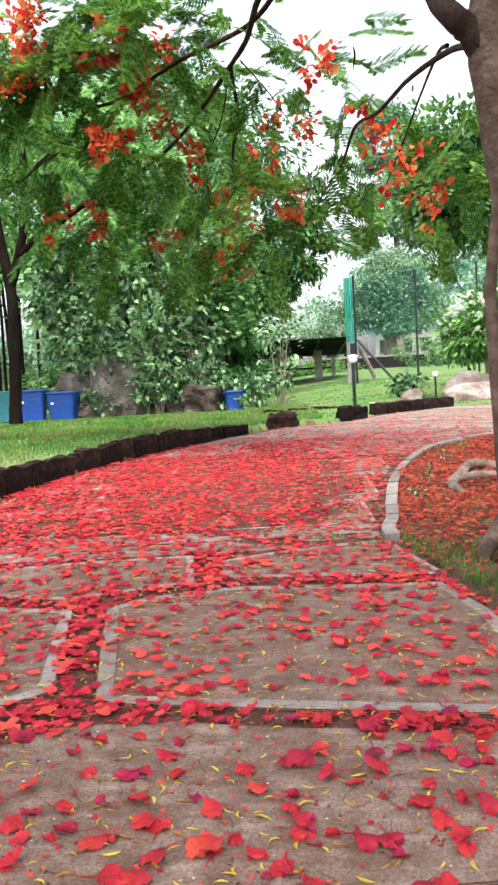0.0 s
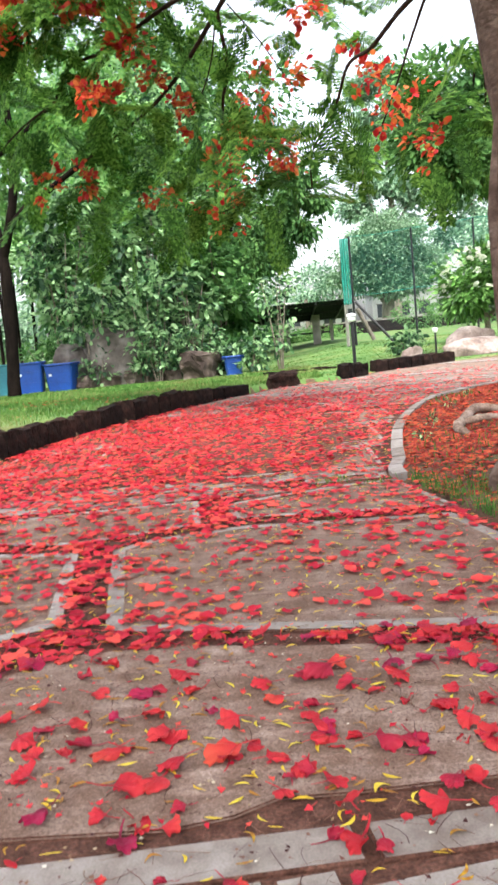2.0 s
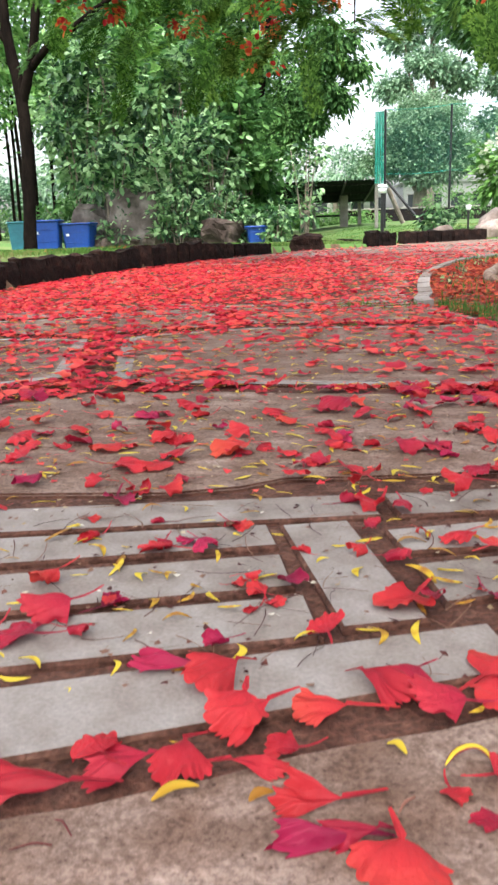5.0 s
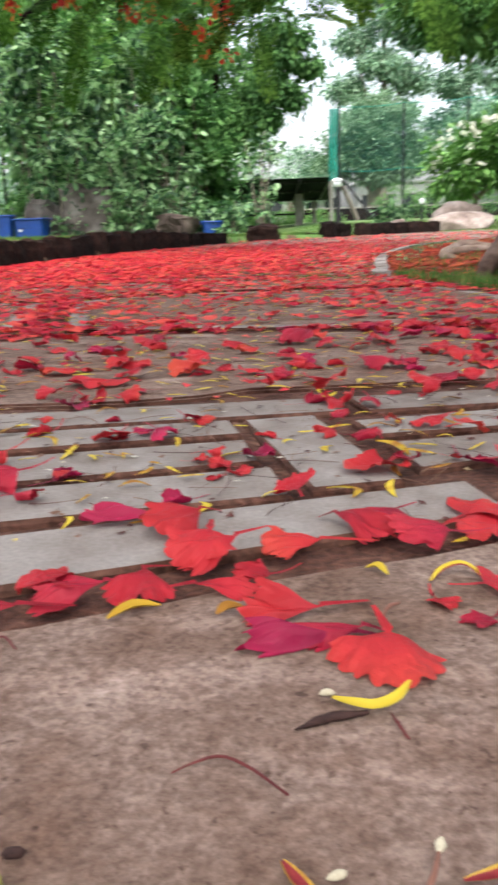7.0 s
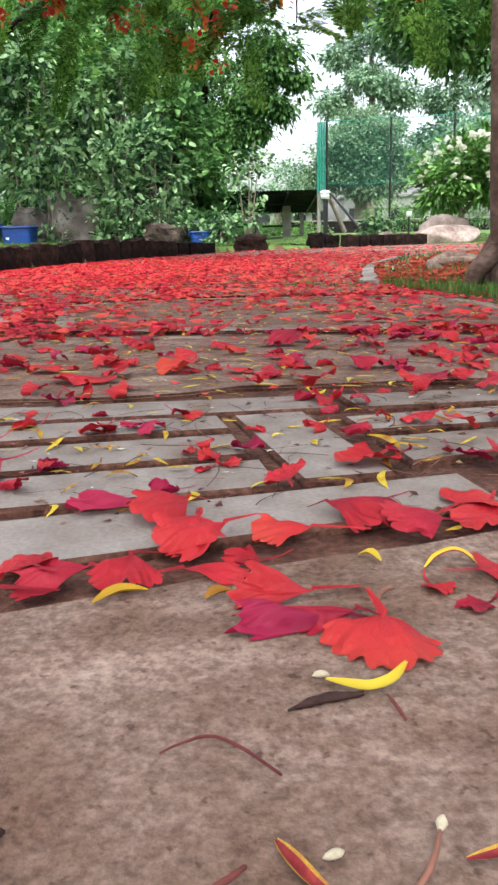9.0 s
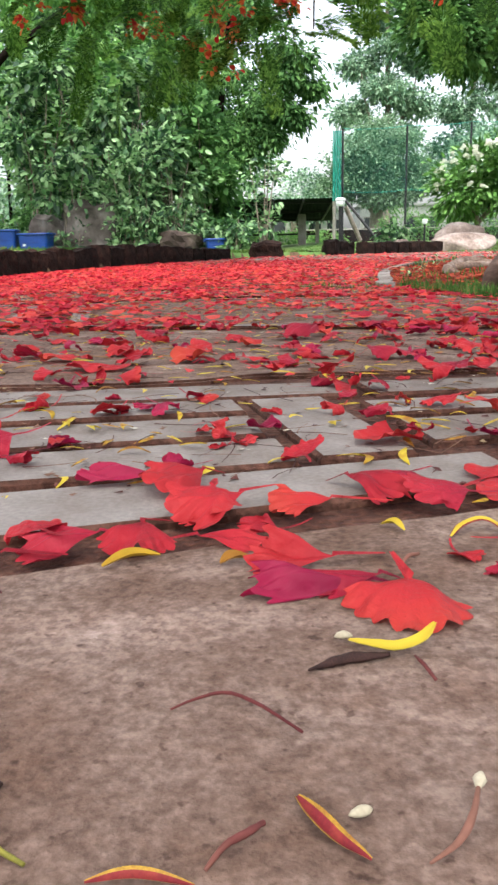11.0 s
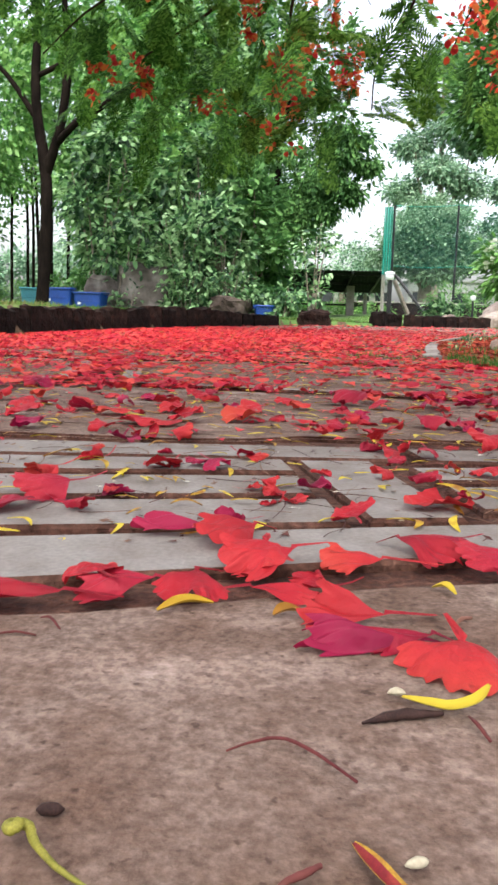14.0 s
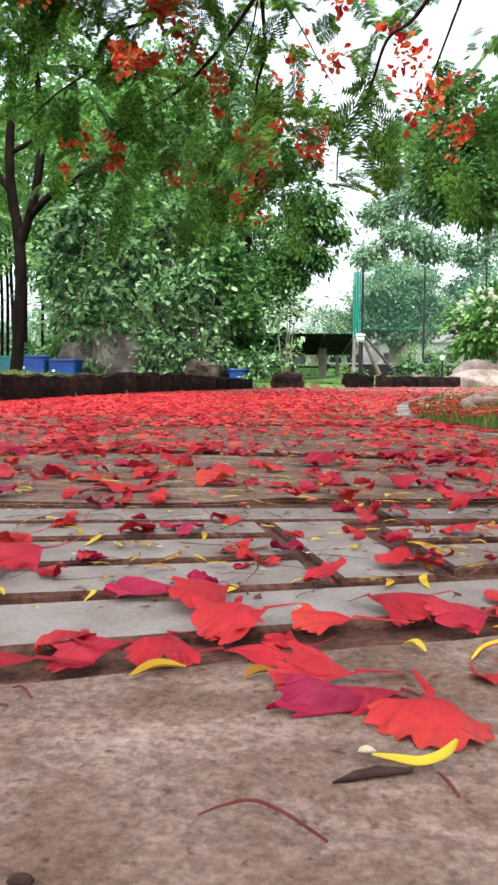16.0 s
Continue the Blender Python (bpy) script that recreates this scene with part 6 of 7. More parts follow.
# single petals: x, y, size, yaw, bend, tone, lift
FRONT = [
    (-0.055, 0.545, 0.05, 33, "dome", "red", 0), (0.216, 0.643, 0.069, 308, "dome", "orange", 0),
]
STRIPS = [
    (0.164, 0.754, 0.074, 152, "cup", "orange", 0), (0.186, 0.751, 0.035, 157, "roll", "crimson", 0.006),
    (0.065, 0.794, 0.044, 230, "cup", "magenta", 0), (0.092, 0.703, 0.036, 15, "cup", "red", 0),
    (0.232, 0.894, 0.05, 131, "dome", "red", 0), (0.263, 0.862, 0.045, 312, "dome", "orange", 0),
    (0.167, 0.849, 0.032, 4, "roll", "crimson", 0), (-0.076, 0.868, 0.061, 66, "dome", "red", 0),
    (-0.029, 0.881, 0.034, 220, "roll", "magenta", 0), (-0.156, 0.91, 0.042, 135, "roll", "red", 0),
    (-0.167, 0.796, 0.043, 135, "roll", "orange", 0), (-0.095, 0.755, 0.04, 307, "roll", "magenta", 0),
    (-0.14, 0.729, 0.057, 114, "roll", "crimson", 0), (-0.157, 0.691, 0.055, 68, "flat", "crimson", 0),
    (0.026, 0.8, 0.026, 270, "roll", "red", 0), (0.245, 0.761, 0.04, 219, "cup", "magenta", 0),
    (-0.193, 0.674, 0.055, 135, "flat", "red", 0), (-0.138, 0.534, 0.063, 78, "dome", "red", 0),
    (0.273, 0.754, 0.051, 291, "dome", "red", 0), (0.315, 0.891, 0.051, 294, "flat", "crimson", 0),
    (-0.154, 1.037, 0.059, 197, "cup", "magenta", 0), (-0.09, 1.056, 0.049, 291, "roll", "orange", 0),
    (0.152, 1.008, 0.065, 146, "roll", "red", 0), (0.13, 1.026, 0.047, 302, "roll", "crimson", 0),
    (0.151, 1.084, 0.06, 14, "dome", "orange", 0), (0.266, 1.073, 0.075, 85, "roll", "red", 0),
    (0.07, 1.163, 0.04, 16, "dome", "crimson", 0), (0.136, 1.15, 0.063, 305, "dome", "red", 0),
    (0.098, 1.18, 0.049, 51, "roll", "crimson", 0), (0.188, 0.995, 0.037, 181, "roll", "crimson", 0),
]
MIDDLE = [
    (-0.386, 1.457, 0.068, 83, "dome", "orange", 0), (-0.339, 1.589, 0.069, 223, "roll", "crimson", 0),
    (-0.297, 1.636, 0.07, 250, "roll", "red", 0), (-0.216, 1.656, 0.063, 275, "flat", "red", 0),
    (-0.2, 1.487, 0.077, 75, "cup", "magenta", 0), (-0.14, 1.555, 0.063, 145, "dome", "red", 0),
    (-0.106, 1.49, 0.064, 133, "roll", "red", 0), (-0.301, 1.374, 0.074, 288, "dome", "orange", 0),
    (-0.232, 1.388, 0.046, 34, "roll", "magenta", 0), (-0.173, 1.393, 0.073, 285, "flat", "red", 0),
    (-0.277, 1.309, 0.089, 87, "cup", "crimson", 0), (-0.221, 1.267, 0.083, 138, "flat", "orange", 0),
    (-0.14, 1.319, 0.067, 117, "flat", "orange", 0), (-0.066, 1.398, 0.052, 214, "roll", "magenta", 0),
    (-0.028, 1.351, 0.068, 117, "dome", "red", 0), (0.027, 1.494, 0.063, 110, "dome", "red", 0),
    (0.051, 1.421, 0.067, 97, "flat", "orange", 0), (0.113, 1.4, 0.06, 91, "roll", "crimson", 0),
    (-0.026, 1.242, 0.097, 129, "flat", "orange", 0), (-0.109, 1.219, 0.083, 131, "dome", "red", 0),
    (0.274, 1.477, 0.063, 146, "cup", "red", 0), (0.224, 1.248, 0.083, 264, "roll", "crimson", 0),
    (0.324, 1.359, 0.044, 127, "roll", "red", 0), (0.273, 1.388, 0.039, 141, "roll", "red", 0),
    (0.411, 1.372, 0.06, 110, "roll", "red", 0), (0.444, 1.338, 0.074, 257, "roll", "crimson", 0),
    (0.416, 1.526, 0.065, 108, "dome", "red", 0), (0.451, 1.49, 0.08, 107, "roll", "magenta", 0),
    (-0.38, 1.328, 0.076, 220, "flat", "red", 0), (0.136, 1.513, 0.096, 105, "roll", "crimson", 0),
    (-0.172, 1.172, 0.094, 276, "flat", "red", 0), (-0.133, 1.177, 0.081, 145, "flat", "orange", 0),
    (-0.336, 1.67, 0.054, 224, "roll", "crimson", 0), (-0.492, 1.408, 0.098, 69, "flat", "red", 0),
    (-0.638, 1.591, 0.091, 68, "dome", "orange", 0), (0.531, 1.422, 0.078, 221, "roll", "red", 0),
    (0.497, 1.249, 0.085, 226, "dome", "red", 0),
]
for x, y, size, yaw, kind, tone, lift in FRONT + STRIPS + MIDDLE:
    lay_petal(x, y, (0.88 if y < 0.66 else 1.0 if y < 1.05 else 0.8) * size, yaw, kind, tone, lift)
YELLOW = [(-0.245, 1.025, 0.029), (-0.193, 0.916, 0.039), (-0.155, 0.895, 0.029), (-0.14, 0.871, 0.031), (-0.11, 0.848, 0.03), (-0.076, 0.806, 0.026), (-0.013, 0.855, 0.024), (0.01, 0.745, 0.021), (-0.005, 0.764, 0.021), (-0.031, 0.764, 0.021), (-0.082, 0.738, 0.018), (-0.179, 0.751, 0.022), (-0.067, 0.694, 0.022), (-0.238, 0.873, 0.022), (-0.135, 0.649, 0.024), (-0.14, 0.63, 0.024), (-0.069, 0.643, 0.019), (-0.095, 0.613, 0.008), (-0.006, 0.555, 0.012), (-0.017, 0.643, 0.014), (0.13, 0.694, 0.029)]
YELLOW += [(0.167, 0.699, 0.03), (0.142, 0.897, 0.028), (0.174, 0.953, 0.018), (0.093, 0.844, 0.02), (0.259, 1.091, 0.021), (0.05, 1.053, 0.02), (0.135, 1.136, 0.022), (0.201, 1.124, 0.034), (0.183, 0.81, 0.039), (0.205, 0.799, 0.028), (0.037, 0.802, 0.028), (0.177, 0.743, 0.021), (0.19, 0.595, 0.015), (0.257, 0.811, 0.023), (0.022, 1.185, 0.023), (0.114, 1.183, 0.032), (0.282, 1.015, 0.025), (0.185, 0.89, 0.031), (-0.109, 0.829, 0.032), (0.078, 0.693, 0.024), (-0.067, 0.818, 0.017)]
litter = np.random.default_rng(5)
YELLOW += [(float(x), float(y), float(z)) for x, y, z in zip(litter.uniform(-0.32, 0.34, 46), litter.uniform(0.66, 1.06, 46), litter.uniform(0.014, 0.028, 46))]
for x, y in zip(litter.uniform(-0.32, 0.34, 26), litter.uniform(0.68, 1.06, 26)):
    lay_petal(float(x), float(y), pr.uniform(0.018, 0.034), pr.uniform(0, 360), pr.choice(("roll", "roll", "cup")))
for x, y, size in YELLOW:
    lay_sepal(x, y, 1.02 * size, pr.uniform(0, 360))

# the rest, strewn ever thicker towards the bend
sr = np.random.default_rng(77)


def strew(x0, x1, y0, y1, per, keep):
    n = int((x1 - x0) * (y1 - y0) * per)
    x, y = sr.uniform(x0, x1, n), sr.uniform(y0, y1, n)
    k = keep(x, y)
    return x[k], y[k]


on_path = lambda x, y: (side(LEFT, x, y) < -0.02) & (side(RIGHT, x, y) > 0.0)
xs, ys = [], []
for x0, x1, y0, y1, per in ((-1.2, 0.75, 1.06, 1.65, 150), (-1.2, 0.75, 1.8, 2.7, 330), (-1.6, 0.75, 2.7, 3.5, 460), (-2.3, 1.0, 3.5, 5.5, 1060), (-2.3, 2.6, 5.5, 8.0, 1150), (-1, 4, 8.0, 9.6, 700), (-0.5, 5, 9.6, 11.5, 70), (-2.3, -1.2, 1.0, 3.5, 350)):
    a, b = strew(x0, x1, y0, y1, per, on_path)
    xs.append(a), ys.append(b)
# joints gather more
a, b = strew(-1.2, 0.75, 0.5, 3.45, 1100, on_path)
k = ~in_slab(a, b) & (b > 1.5)
xs.append(a[k]), ys.append(b[k])
x, y = np.concatenate(xs), np.concatenate(ys)
# thinner towards the kerb and past the bend
dr, dl = np.abs(side(RIGHT, x, y)), np.abs(side(LEFT, x, y))
w = dl / (dl + dr)
thin = np.where(y > 3.5, np.interp(w, [0, 0.5, 0.8, 1], [1, 1, 0.7, 0.4]), 1.0) * np.interp(y, [0, 6.5, 7.5, 8.5, 12], [1, 1, 0.6, 0.25, 0.1])
drift = 0.5 + 0.5 * np.sin(7.3 * x + 1.7 * np.sin(5.1 * y)) * np.sin(6.1 * y + 1.3 * np.sin(4.7 * x))
k = sr.random(len(x)) < thin * np.clip(0.4 + 0.95 * drift, 0, 1)
x, y = x[k], y[k]
near = np.argsort(np.hypot(x - 0.05, y - 0.1))[:225]
for k in near:
    lay_petal(float(x[k]), float(y[k]), pr.uniform(0.036, 0.057), pr.uniform(0, 360), lift=pr.uniform(-0.003, 0.002))
rest = np.ones(len(x), bool)
rest[near] = False


def strewn(name, x, y, shapes, lo, hi, material, label, lift=0.004):
    out = []
    which = sr.integers(0, len(shapes), len(x))
    for w, (v, qd) in enumerate(shapes):
        m = which == w
        n = int(m.sum())
        a = sr.random(n) * 6.283
        tx, ty = sr.normal(size=n) * 0.11, sr.normal(size=n) * 0.11
        s = sr.uniform(lo, hi, n)
        c, sn = np.cos(a), np.sin(a)
        vx, vy, vz = v[:, 0][None], v[:, 1][None], v[:, 2][None]
        vz2 = vz + tx[:, None] * vx + ty[:, None] * vy
        vz2 -= vz2.min(1, keepdims=True)
        wx = (vx * c[:, None] - vy * sn[:, None]) * s[:, None] + x[m][:, None]
        wy = (vx * sn[:, None] + vy * c[:, None]) * s[:, None] + y[m][:, None]
        base = np.where((side(RIGHT, x[m], y[m]) < 0) | (side(LEFT, x[m], y[m]) > 0), ground_z(x[m], y[m]) + np.where(side(LEFT, x[m], y[m]) > 0, 0.02, 0), path_z(y[m]))
        wz = 0.52 * vz2 * s[:, None] + (base + lift * sr.random(n))[:, None]
        k = np.arange(n)[:, None, None] * len(v)
        out.append((np.stack([wx, wy, wz], -1).reshape(-1, 3), (qd[None] + k).reshape(-1, 4)))
    return put(name, joined(name, out, material, len(shapes[0][0]) > 30), label=label, category=name.replace("strewn_", ""), kind="stuff")


strewn("strewn_petals", x[rest], y[rest], [petal_shape(30 + k, 9, 7, ("flat", "flat", "dome", "dome", "cup", "roll")[k % 6]) for k in range(12)], 0.034, 0.062, M_PETALS, "thick carpet of fallen scarlet petals")
a, b = strew(0.5, 3.2, 2.3, 8, 2300, lambda x, y: side(RIGHT, x, y) < -0.02)
k = (sr.random(len(a)) < np.clip((b - 2.6) / 1.4, 0.12, 1))
strewn("strewn_old_petals", a[k], b[k], [petal_shape(40 + k2, 5, 5) for k2 in range(5)], 0.03, 0.05, M_OLDPETALS, "withered orange-red petals on the soil bed")
a, b = strew(-4.2, -1.0, 6.0, 9.6, 60, lambda x, y: (side(LEFT, x, y) > 0.3) & (np.sin(2.1 * x + 3 * y) + 0.8 * np.sin(4 * x - 1.7 * y) > 0.1))
strewn("strewn_old_petals", a, b, [petal_shape(45 + k2, 5, 5) for k2 in range(3)], 0.03, 0.05, M_OLDPETALS, "scattered withered petals caught in the lawn")
a, b = strew(-1.8, 1.6, 1.06, 7.5, 330, on_path)
strewn("strewn_sepals", a, b, [sepal_shape(30 + k, 4) for k in range(4)], 0.018, 0.032, M_SEPALS, "fallen yellow sepals and leaflets")
a, b = strew(-0.9, 0.75, 0.64, 4, 540, on_path)
bits = []
for k in range(6):
    line = smooth_line([(0, -0.5, 0.03), (0.1 * math.sin(k), -0.1, 0.06), (0.2 * math.cos(k * 2), 0.5, 0.03)], 4)
    bits.append(tube_arrays(line, [0.013, 0.008], 4))
strewn("strewn_twigs", a, b, bits, 0.018, 0.056, M_DRIES, "fine dry stalks and stamens", 0.001)
a, b = strew(-0.9, 0.75, 1.05, 3.6, 330, on_path)
strewn("strewn_fragments", a, b, [petal_shape(50 + k, 3, 4, "flat") for k in range(5)], 0.008, 0.024, M_PETALS, "torn red petal fragments")
a, b = strew(-0.9, 0.75, 0.62, 3.6, 420, on_path)
strewn("strewn_crumbs", a, b, [petal_shape(60 + k, 3, 3, "flat") for k in range(4)], 0.005, 0.014, M_DRIES, "crumbs of dry brown litter", 0.001)
a, b = strew(-0.9, 0.75, 0.7, 3.6, 170, on_path)
strewn("strewn_flecks", a, b, [petal_shape(64 + k, 3, 3, "flat") for k in range(4)], 0.004, 0.011, M_FLECK, "pale dry flecks of flower litter", 0.001)
# the group of petals on the nearest slab and the drift in the joint behind it
def fan_petal(neck, heading, reach, spread, rim, tone, claw=0.02, claw_turn=0.0, claw_z=0.001, bulge=0.003, seed=1):
    """One draped petal: a blade fanning out from its neck to a toothed rim with three heights, and a slim claw behind."""
    r = np.random.default_rng(seed)
    rows, cols = 14, 61
    s, u = np.linspace(0.06, 1, rows)[:, None], np.linspace(-1, 1, cols)[None]
    ph = r.uniform(0, 6.28, 6)
    a = radians(heading) + radians(spread) * u
    teeth = s ** 6 * (0.13 * np.abs(np.sin(14 * u + 0.9 * np.sin(4 * u + ph[0]) + ph[1])) + 0.05 * np.sin(5 * u + ph[2]))
    rad = reach * s * (0.9 + 0.1 * np.cos(2.2 * u) + 0.06 * np.sin(2.6 * u + ph[3]) + teeth)
    hgt = np.interp(u[0], [-1, -0.55, 0, 0.55, 1], [rim[0], 0.45 * rim[0] + 0.55 * rim[1], rim[1], 0.45 * rim[2] + 0.55 * rim[1], rim[2]])[None]
    z = neck[2] * (1 - s) + hgt * s ** 1.3 + bulge * np.sin(3.1416 * s) * (1 - 0.5 * u * u)
    z = z + reach * (0.05 * s ** 3 * np.sin(8 * u + ph[4]) + 0.055 * s * np.sin(4.5 * u + 5 * s + ph[5]) + 0.05 * s ** 2 * np.sin(9 * s + 2.5 * u + ph[1]) + 0.045 * s ** 6 * np.sin(15 * u + 3 * np.sin(3 * u) + ph[0]))
    blade = np.stack([neck[0] + rad * np.cos(a), neck[1] + rad * np.sin(a), np.maximum(z, 0.0006)], -1)
    back = radians(heading + 180 + claw_turn)
    t = np.linspace(1, 0, 5)[:, None]
    w = (0.0011 + 0.0016 * (1 - t)) * u
    stem = np.stack([neck[0] + claw * t * np.cos(back) + w * np.sin(back), neck[1] + claw * t * np.sin(back) - w * np.cos(back), neck[2] * (1 - t) + claw_z * t + 0.0006 + 0 * u + 0.35 * np.abs(w)], -1)
    v = np.concatenate([stem, blade])
    # the material reads the petal's own plan: claw behind, rim in front, one unit long
    size, m = 2.2 * reach, pose(neck[0], neck[1], float(path_z(neck[1])), 0, 0, heading - 90)
    m = m @ Matrix.Translation((0, 0.28 * size, 0)) @ Matrix.Diagonal((size, size, size, 1))
    v = v.reshape(-1, 3) + (0, 0, float(path_z(neck[1])))
    inv = np.array(m.inverted())
    v = v @ inv[:3, :3].T + inv[:3, 3]
    n = rows + 5
    q2 = [(i * cols + j, i * cols + j + 1, (i + 1) * cols + j + 1, (i + 1) * cols + j) for i in range(n - 1) for j in range(cols - 1)]
    me = fast_mesh("petal", v, np.array(q2), TONES[tone])
    me.polygons.foreach_set("use_smooth", np.ones(len(me.polygons), bool))
    return put("petal", me, label=PETAL_LABELS[tone], category="petal", group="fallen petals", at=m)


fan_petal((0.098, 0.501, 0.006), 180, 0.037, 19, (0.019, 0.005, 0.0), "orange", 0.029, 28, bulge=0.001, seed=1)
fan_petal((0.112, 0.476, 0.004), 187, 0.05, 12, (0.006, 0.011, 0.0), "magenta", 0.012, 0, bulge=0.003, seed=2)
fan_petal((0.116, 0.479, 0.006), 190, 0.03, 22, (0.006, 0.006, 0.0), "crimson", 0.012, 0, bulge=0.002, seed=3)
fan_petal((0.126, 0.468, 0.009), 258, 0.031, 74, (0.003, 0.0015, 0.001), "orange", 0.016, 30, 0.014, bulge=0.003, seed=4)
fan_petal((0.0, 0.552, 0.007), 268, 0.033, 46, (0.006, 0.001, 0.002), "red", 0.02, -40, seed=5)
fan_petal((0.03, 0.536, 0.004), 352, 0.033, 24, (0.0, 0.003, 0.003), "red", 0.02, 10, seed=6)
fan_petal((0.104, 0.594, 0.005), 188, 0.033, 34, (0.008, 0.005, 0.0), "orange", 0.036, -6, 0.002, seed=7)
fan_petal((0.116, 0.634, 0.008), 326, 0.043, 36, (0.0, 0.002, 0.007), "red", 0.014, 0, bulge=0.006, seed=8)
fan_petal((0.052, 0.592, 0.010), 218, 0.043, 32, (0.010, 0.003, 0.0), "red", 0.026, 0, 0.009, bulge=0.004, seed=9)
fan_petal((0.035, 0.6, 0.012), 250, 0.03, 60, (0.012, 0.004, 0.008), "red", 0.02, 20, 0.01, bulge=0.004, seed=10)
fan_petal((0.0, 0.641, 0.008), 172, 0.05, 18, (0.007, 0.010, 0.001), "magenta", 0.02, 0, 0.004, seed=11)
fan_petal((0.026, 0.644, 0.010), 222, 0.04, 46, (0.014, 0.012, 0.0), "orange", 0.016, -10, 0.004, bulge=0.005, seed=12)
fan_petal((-0.062, 0.513, 0.005), 184, 0.055, 26, (0.006, 0.006, 0.0), "red", 0.03, 4, bulge=0.003, seed=13)
fan_petal((-0.02, 0.538, 0.006), 196, 0.04, 34, (0.005, 0.004, 0.0), "crimson", 0.018, 0, seed=14)
lay_petal(0.162, 0.512, 0.026, 200, "cup", "red")
lay_petal(0.176, 0.492, 0.028, 120, "cup", "crimson")
lay_petal(0.196, 0.528, 0.04, 290, "dome", "red")
for x, y, size, yaw, kind, tone, lift in ((0.062, 0.552, 0.036, 95, "roll", "red", 0.0), (0.17, 0.6, 0.05, 80, "roll", "crimson", 0.0), (0.215, 0.62, 0.055, 150, "dome", "red", 0.0), (0.15, 0.632, 0.034, 129, "roll", "crimson", 0.004)):
    lay_petal(x, y, size, yaw, kind, tone, lift)


def ribbon(name, pts, w, sag, mats, label, category, group):
    """A narrow boat-shaped leaflet along a line; its two edges and its trough may differ."""
    line = smooth_line(pts, 14)
    t = np.linspace(0, 1, 14)
    d = np.gradient(line, axis=0)
    nrm = unit(np.c_[-d[:, 1], d[:, 0], 0 * t])
    ww = (w * np.sin(0.2 + 2.8 * t) ** 0.8)[:, None]
    cols = [line + nrm * ww * u + np.array([0, 0, 1.0]) * ww * h * sag for u, h in ((-1, 0.9), (-0.66, 0.6), (0, 0.0), (0.66, 0.7), (1, 1.0))]
    q2 = [(a * 14 + i, a * 14 + i + 1, (a + 1) * 14 + i + 1, (a + 1) * 14 + i) for a in range(4) for i in range(13)]
    me = fast_mesh(name, np.vstack(cols), q2, mats[0])
    me.materials.append(mats[1])
    me.polygons.foreach_set("material_index", [1 if a in (0, 3) else 0 for a in range(4) for i in range(13)])
    me.polygons.foreach_set("use_smooth", np.ones(len(me.polygons), bool))
    return put(name, me, label=label, category=category, group=group)


FOLDED, CURVED = "narrow folded sepal, crimson within and yellow at the edges", "curved bright yellow sepal resting on the slab"
ribbon("sepal", [(0.096, 0.425, 0.002), (0.104, 0.418, 0.003), (0.113, 0.415, 0.003), (0.122, 0.418, 0.005), (0.129, 0.427, 0.008)], 0.0034, 0.7, (M_SEPAL, M_SEPAL), CURVED, "sepal", "fallen sepals")
ribbon("sepal", [(0.160, 0.537, 0.002), (0.167, 0.544, 0.007), (0.177, 0.548, 0.009), (0.185, 0.546, 0.007), (0.190, 0.538, 0.002)], 0.003, -0.6, (M_SEPAL, M_DULLRED), "arched yellow sepal standing over its own shadow", "sepal", "fallen sepals")
for pts, w in (([(0.127, 0.327, 0.002), (0.136, 0.327, 0.003), (0.148, 0.331, 0.003), (0.159, 0.330, 0.002)], 0.0026), ([(0.073, 0.335, 0.003), (0.077, 0.327, 0.003), (0.083, 0.319, 0.002), (0.090, 0.313, 0.002)], 0.0026),
               ([(0.022, 0.306, 0.002), (0.034, 0.3065, 0.003), (0.048, 0.305, 0.002)], 0.002), ([(-0.092, 0.366, 0.002), (-0.083, 0.364, 0.004), (-0.071, 0.361, 0.002)], 0.0035)):
    ribbon("sepal", pts, w, 0.9, (M_DULLRED, M_OCHRE), FOLDED, "sepal", "fallen sepals")
for pts, w in (([(0.044, 0.5, 0.003), (0.05, 0.504, 0.004), (0.058, 0.508, 0.003)], 0.004), ([(-0.012, 0.5, 0.002), (0.0, 0.508, 0.004), (0.014, 0.512, 0.003)], 0.004), ([(0.127, 0.556, 0.002), (0.133, 0.552, 0.004), (0.138, 0.546, 0.002)], 0.003)):
    ribbon("sepal", pts, w, 0.8, (M_SEPAL, M_SEPAL), CURVED, "sepal", "fallen sepals")
# single stalks close by
STALKS = (([(0.034, 0.379, 0.002), (0.042, 0.382, 0.004), (0.052, 0.384, 0.005), (0.063, 0.378, 0.004), (0.076, 0.366, 0.002)], 0.0007), ([(0.050, 0.310, 0.002), (0.055, 0.315, 0.005), (0.060, 0.319, 0.005), (0.064, 0.325, 0.003)], 0.0011),
          ([(0.119, 0.413, 0.002), (0.120, 0.404, 0.004), (0.123, 0.396, 0.002)], 0.0008), ([(-0.064, 0.484, 0.002), (-0.058, 0.480, 0.004), (-0.051, 0.472, 0.002)], 0.0007), ([(-0.082, 0.462, 0.001), (-0.070, 0.466, 0.002), (-0.06, 0.466, 0.001)], 0.0006),
          ([(0.127, 0.492, 0.004), (0.131, 0.497, 0.007), (0.137, 0.503, 0.006)], 0.0011))
for pts, r in STALKS:
    put("stalk", joined("stalk", [tube_arrays(smooth_line(pts, 14), [0.5 * r, r, 0.8 * r], 7, 0.1)], M_DRY), label="thin dry reddish stalk on the slab", category="stalk", group="dry stalks")
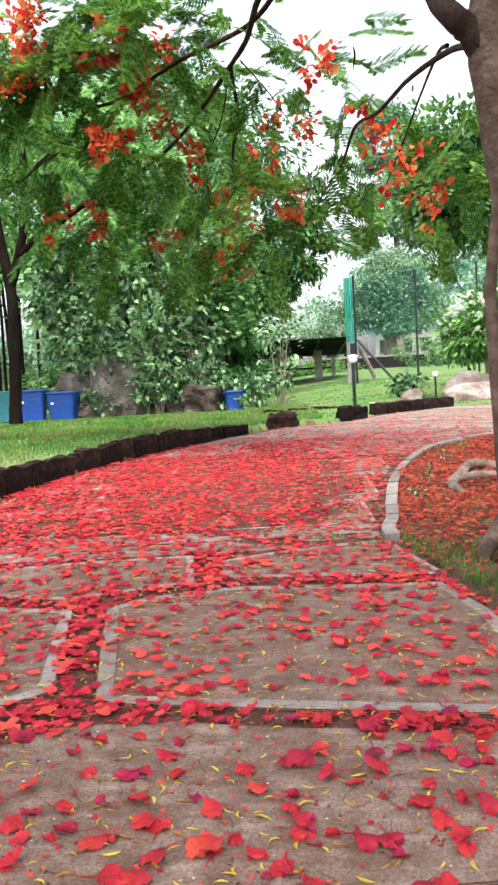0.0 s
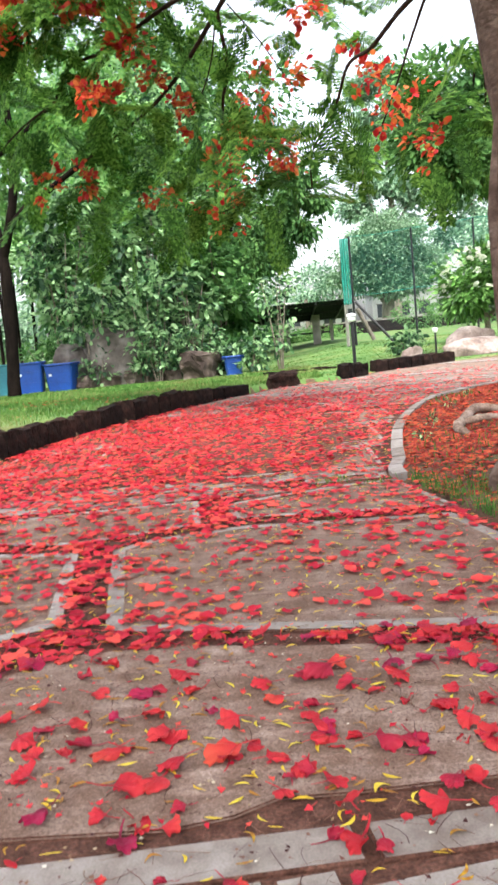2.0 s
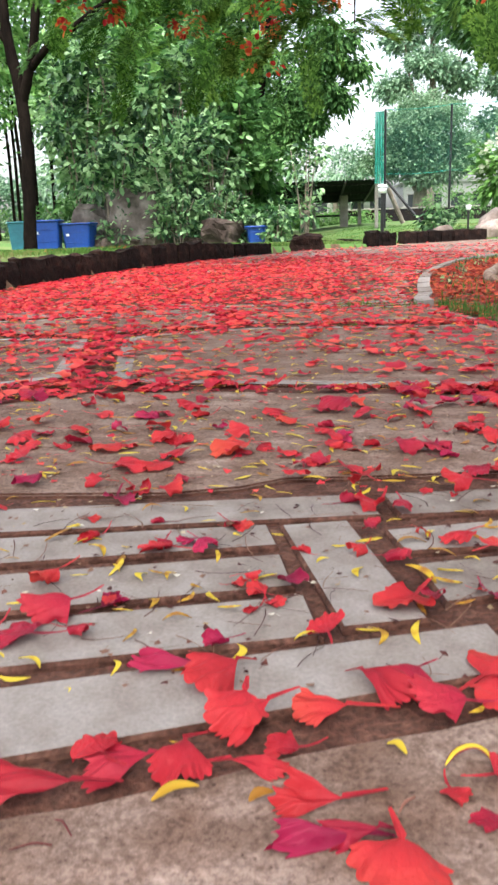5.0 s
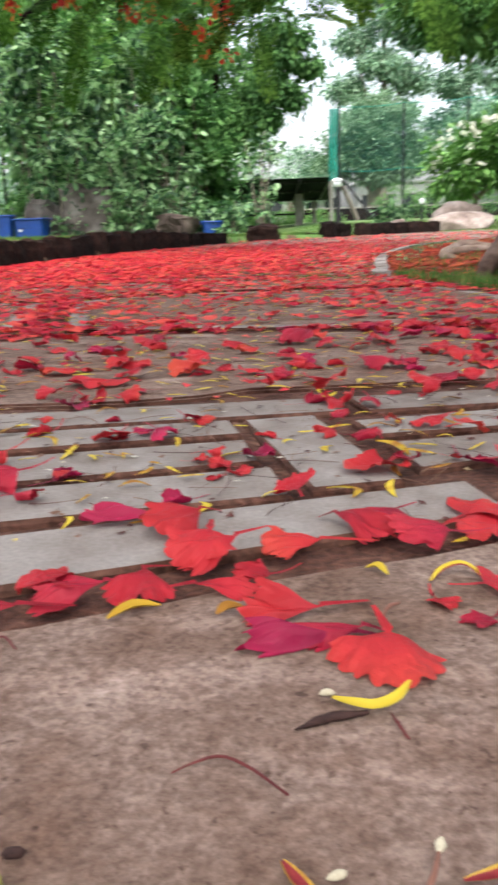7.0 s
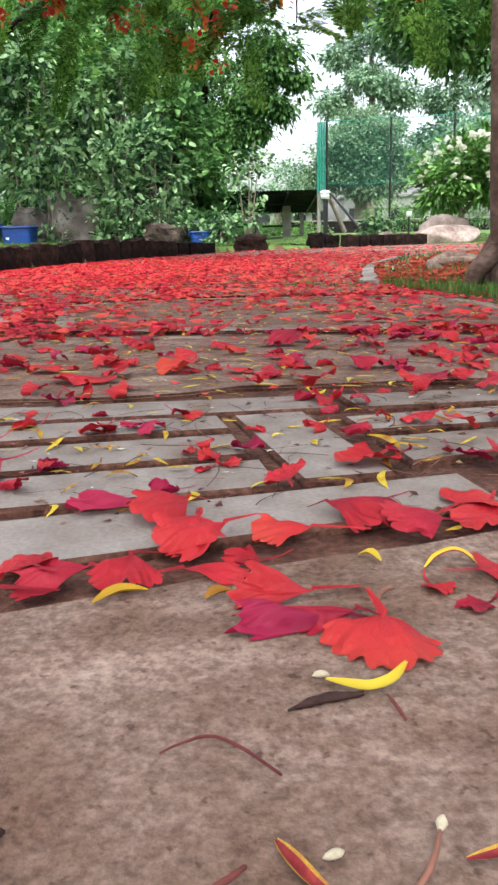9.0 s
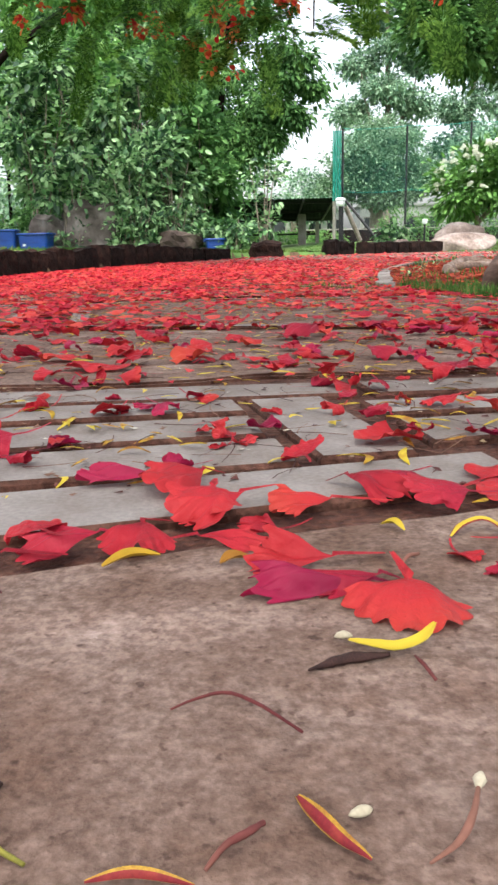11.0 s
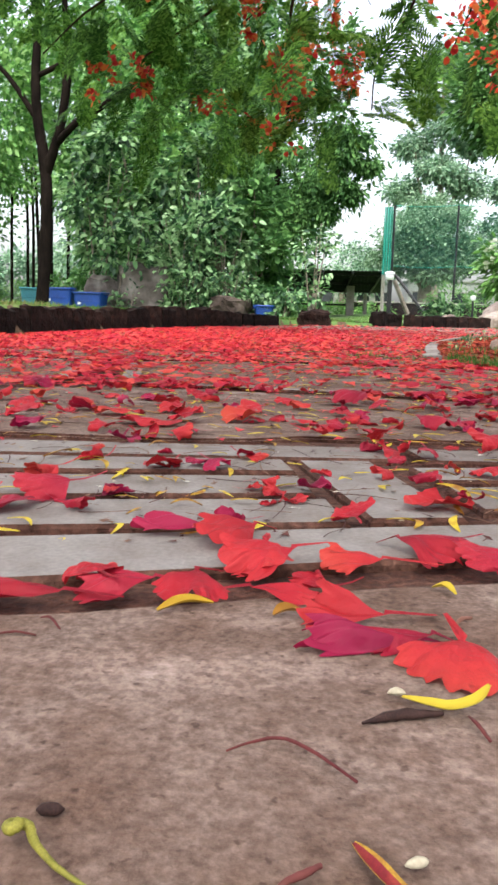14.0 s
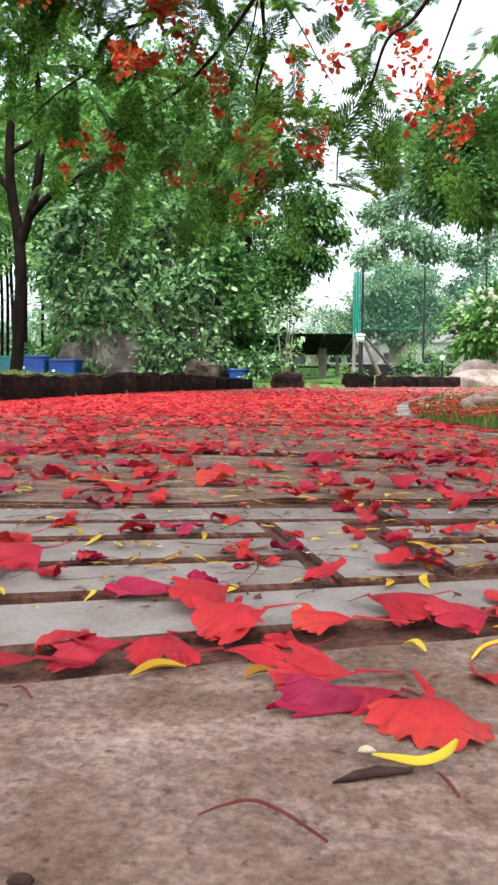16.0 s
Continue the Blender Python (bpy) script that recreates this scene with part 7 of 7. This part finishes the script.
pod = [(0.080, 0.405, 0.001), (0.089, 0.409, 0.002), (0.098, 0.412, 0.002), (0.110, 0.414, 0.002)]
put("withered_pod", joined("withered_pod", [tube_arrays(smooth_line(pod, 14), [0.0005, 0.0018, 0.0021, 0.0008], 8, 0.12)], M_POD), label="dark brown withered pod on the slab", category="pod")


def stamen(points, head):
    """A curved thread with a pale anther at its end."""
    st = empty("stamen", (points[-1][0], points[-1][1], 0), "curved crimson stamen with a cream tip on the slab", "stamen", "fallen stamens")
    back = Matrix.Translation((-points[-1][0], -points[-1][1], 0))
    put("filament", joined("filament", [tube_arrays(smooth_line(points, 18), [0.0004, 0.0008, 0.0012, 0.0009, 0.0006], 7)], M_DRY), st, at=back)
    e, d = Vector(points[-1]), (Vector(points[-1]) - Vector(points[-2])).normalized()
    put("anther", joined("anther", [tube_arrays([tuple(e - d * 0.001), tuple(e + d * head), tuple(e + d * 2.2 * head)], [0.0007, 0.9 * head, 0.0007], 8)], M_SEED), st, "cream anther", at=back)


stamen([(0.104, 0.312, 0.002), (0.112, 0.317, 0.004), (0.117, 0.324, 0.006), (0.121, 0.334, 0.007)], 0.0022)
stamen([(0.180, 0.346, 0.002), (0.174, 0.359, 0.003), (0.167, 0.373, 0.004), (0.161, 0.385, 0.004)], 0.0012)
for x, y, a in ((0.0895, 0.329, 15), (0.0945, 0.4275, 175)):
    put("seed", joined("seed", [tube_arrays(smooth_line([(-0.0035, 0, 0.002), (-0.002, 0, 0.0024), (0, 0, 0.0026), (0.002, 0.0004, 0.0024), (0.0035, 0.001, 0.002)], 12), [0.0002, 0.0012, 0.0016, 0.0013, 0.0002], 12, 0.05)], M_SEED), label="tiny pale seed on the slab", category="seed", group="pale seeds", at=pose(x, y, 0.0005, 0, 0, a))
curl = [(0.0042 * (1 - 0.12 * k) * math.cos(0.9 * k), 0.0042 * (1 - 0.12 * k) * math.sin(0.9 * k), 0.004 + 0.0006 * k) for k in range(8)][::-1]
curl = [(-0.017 + x, 0.327 + y, z) for x, y, z in curl] + [(-0.010, 0.323, 0.004), (-0.003, 0.317, 0.003), (0.006, 0.312, 0.002)]
put("stalk", joined("stalk", [tube_arrays(smooth_line(curl, 50), [0.0015, 0.0018, 0.0016, 0.0013, 0.0006], 8, 0.05)], M_OLIVE), label="curled yellow-green flower stalk on the slab", category="stalk", group="dry stalks")
put("seed", joined("seed", [tube_arrays(smooth_line([(-0.004, 0, 0.002), (-0.002, 0, 0.0022), (0.002, 0, 0.0022), (0.004, 0.0005, 0.002)], 12), [0.0003, 0.0019, 0.0019, 0.0003], 12, 0.05)], M_POD), label="small dark brown seed on the slab", category="seed", group="dark seeds", at=pose(-0.0125, 0.341, 0.0003, 0, 0, 5))
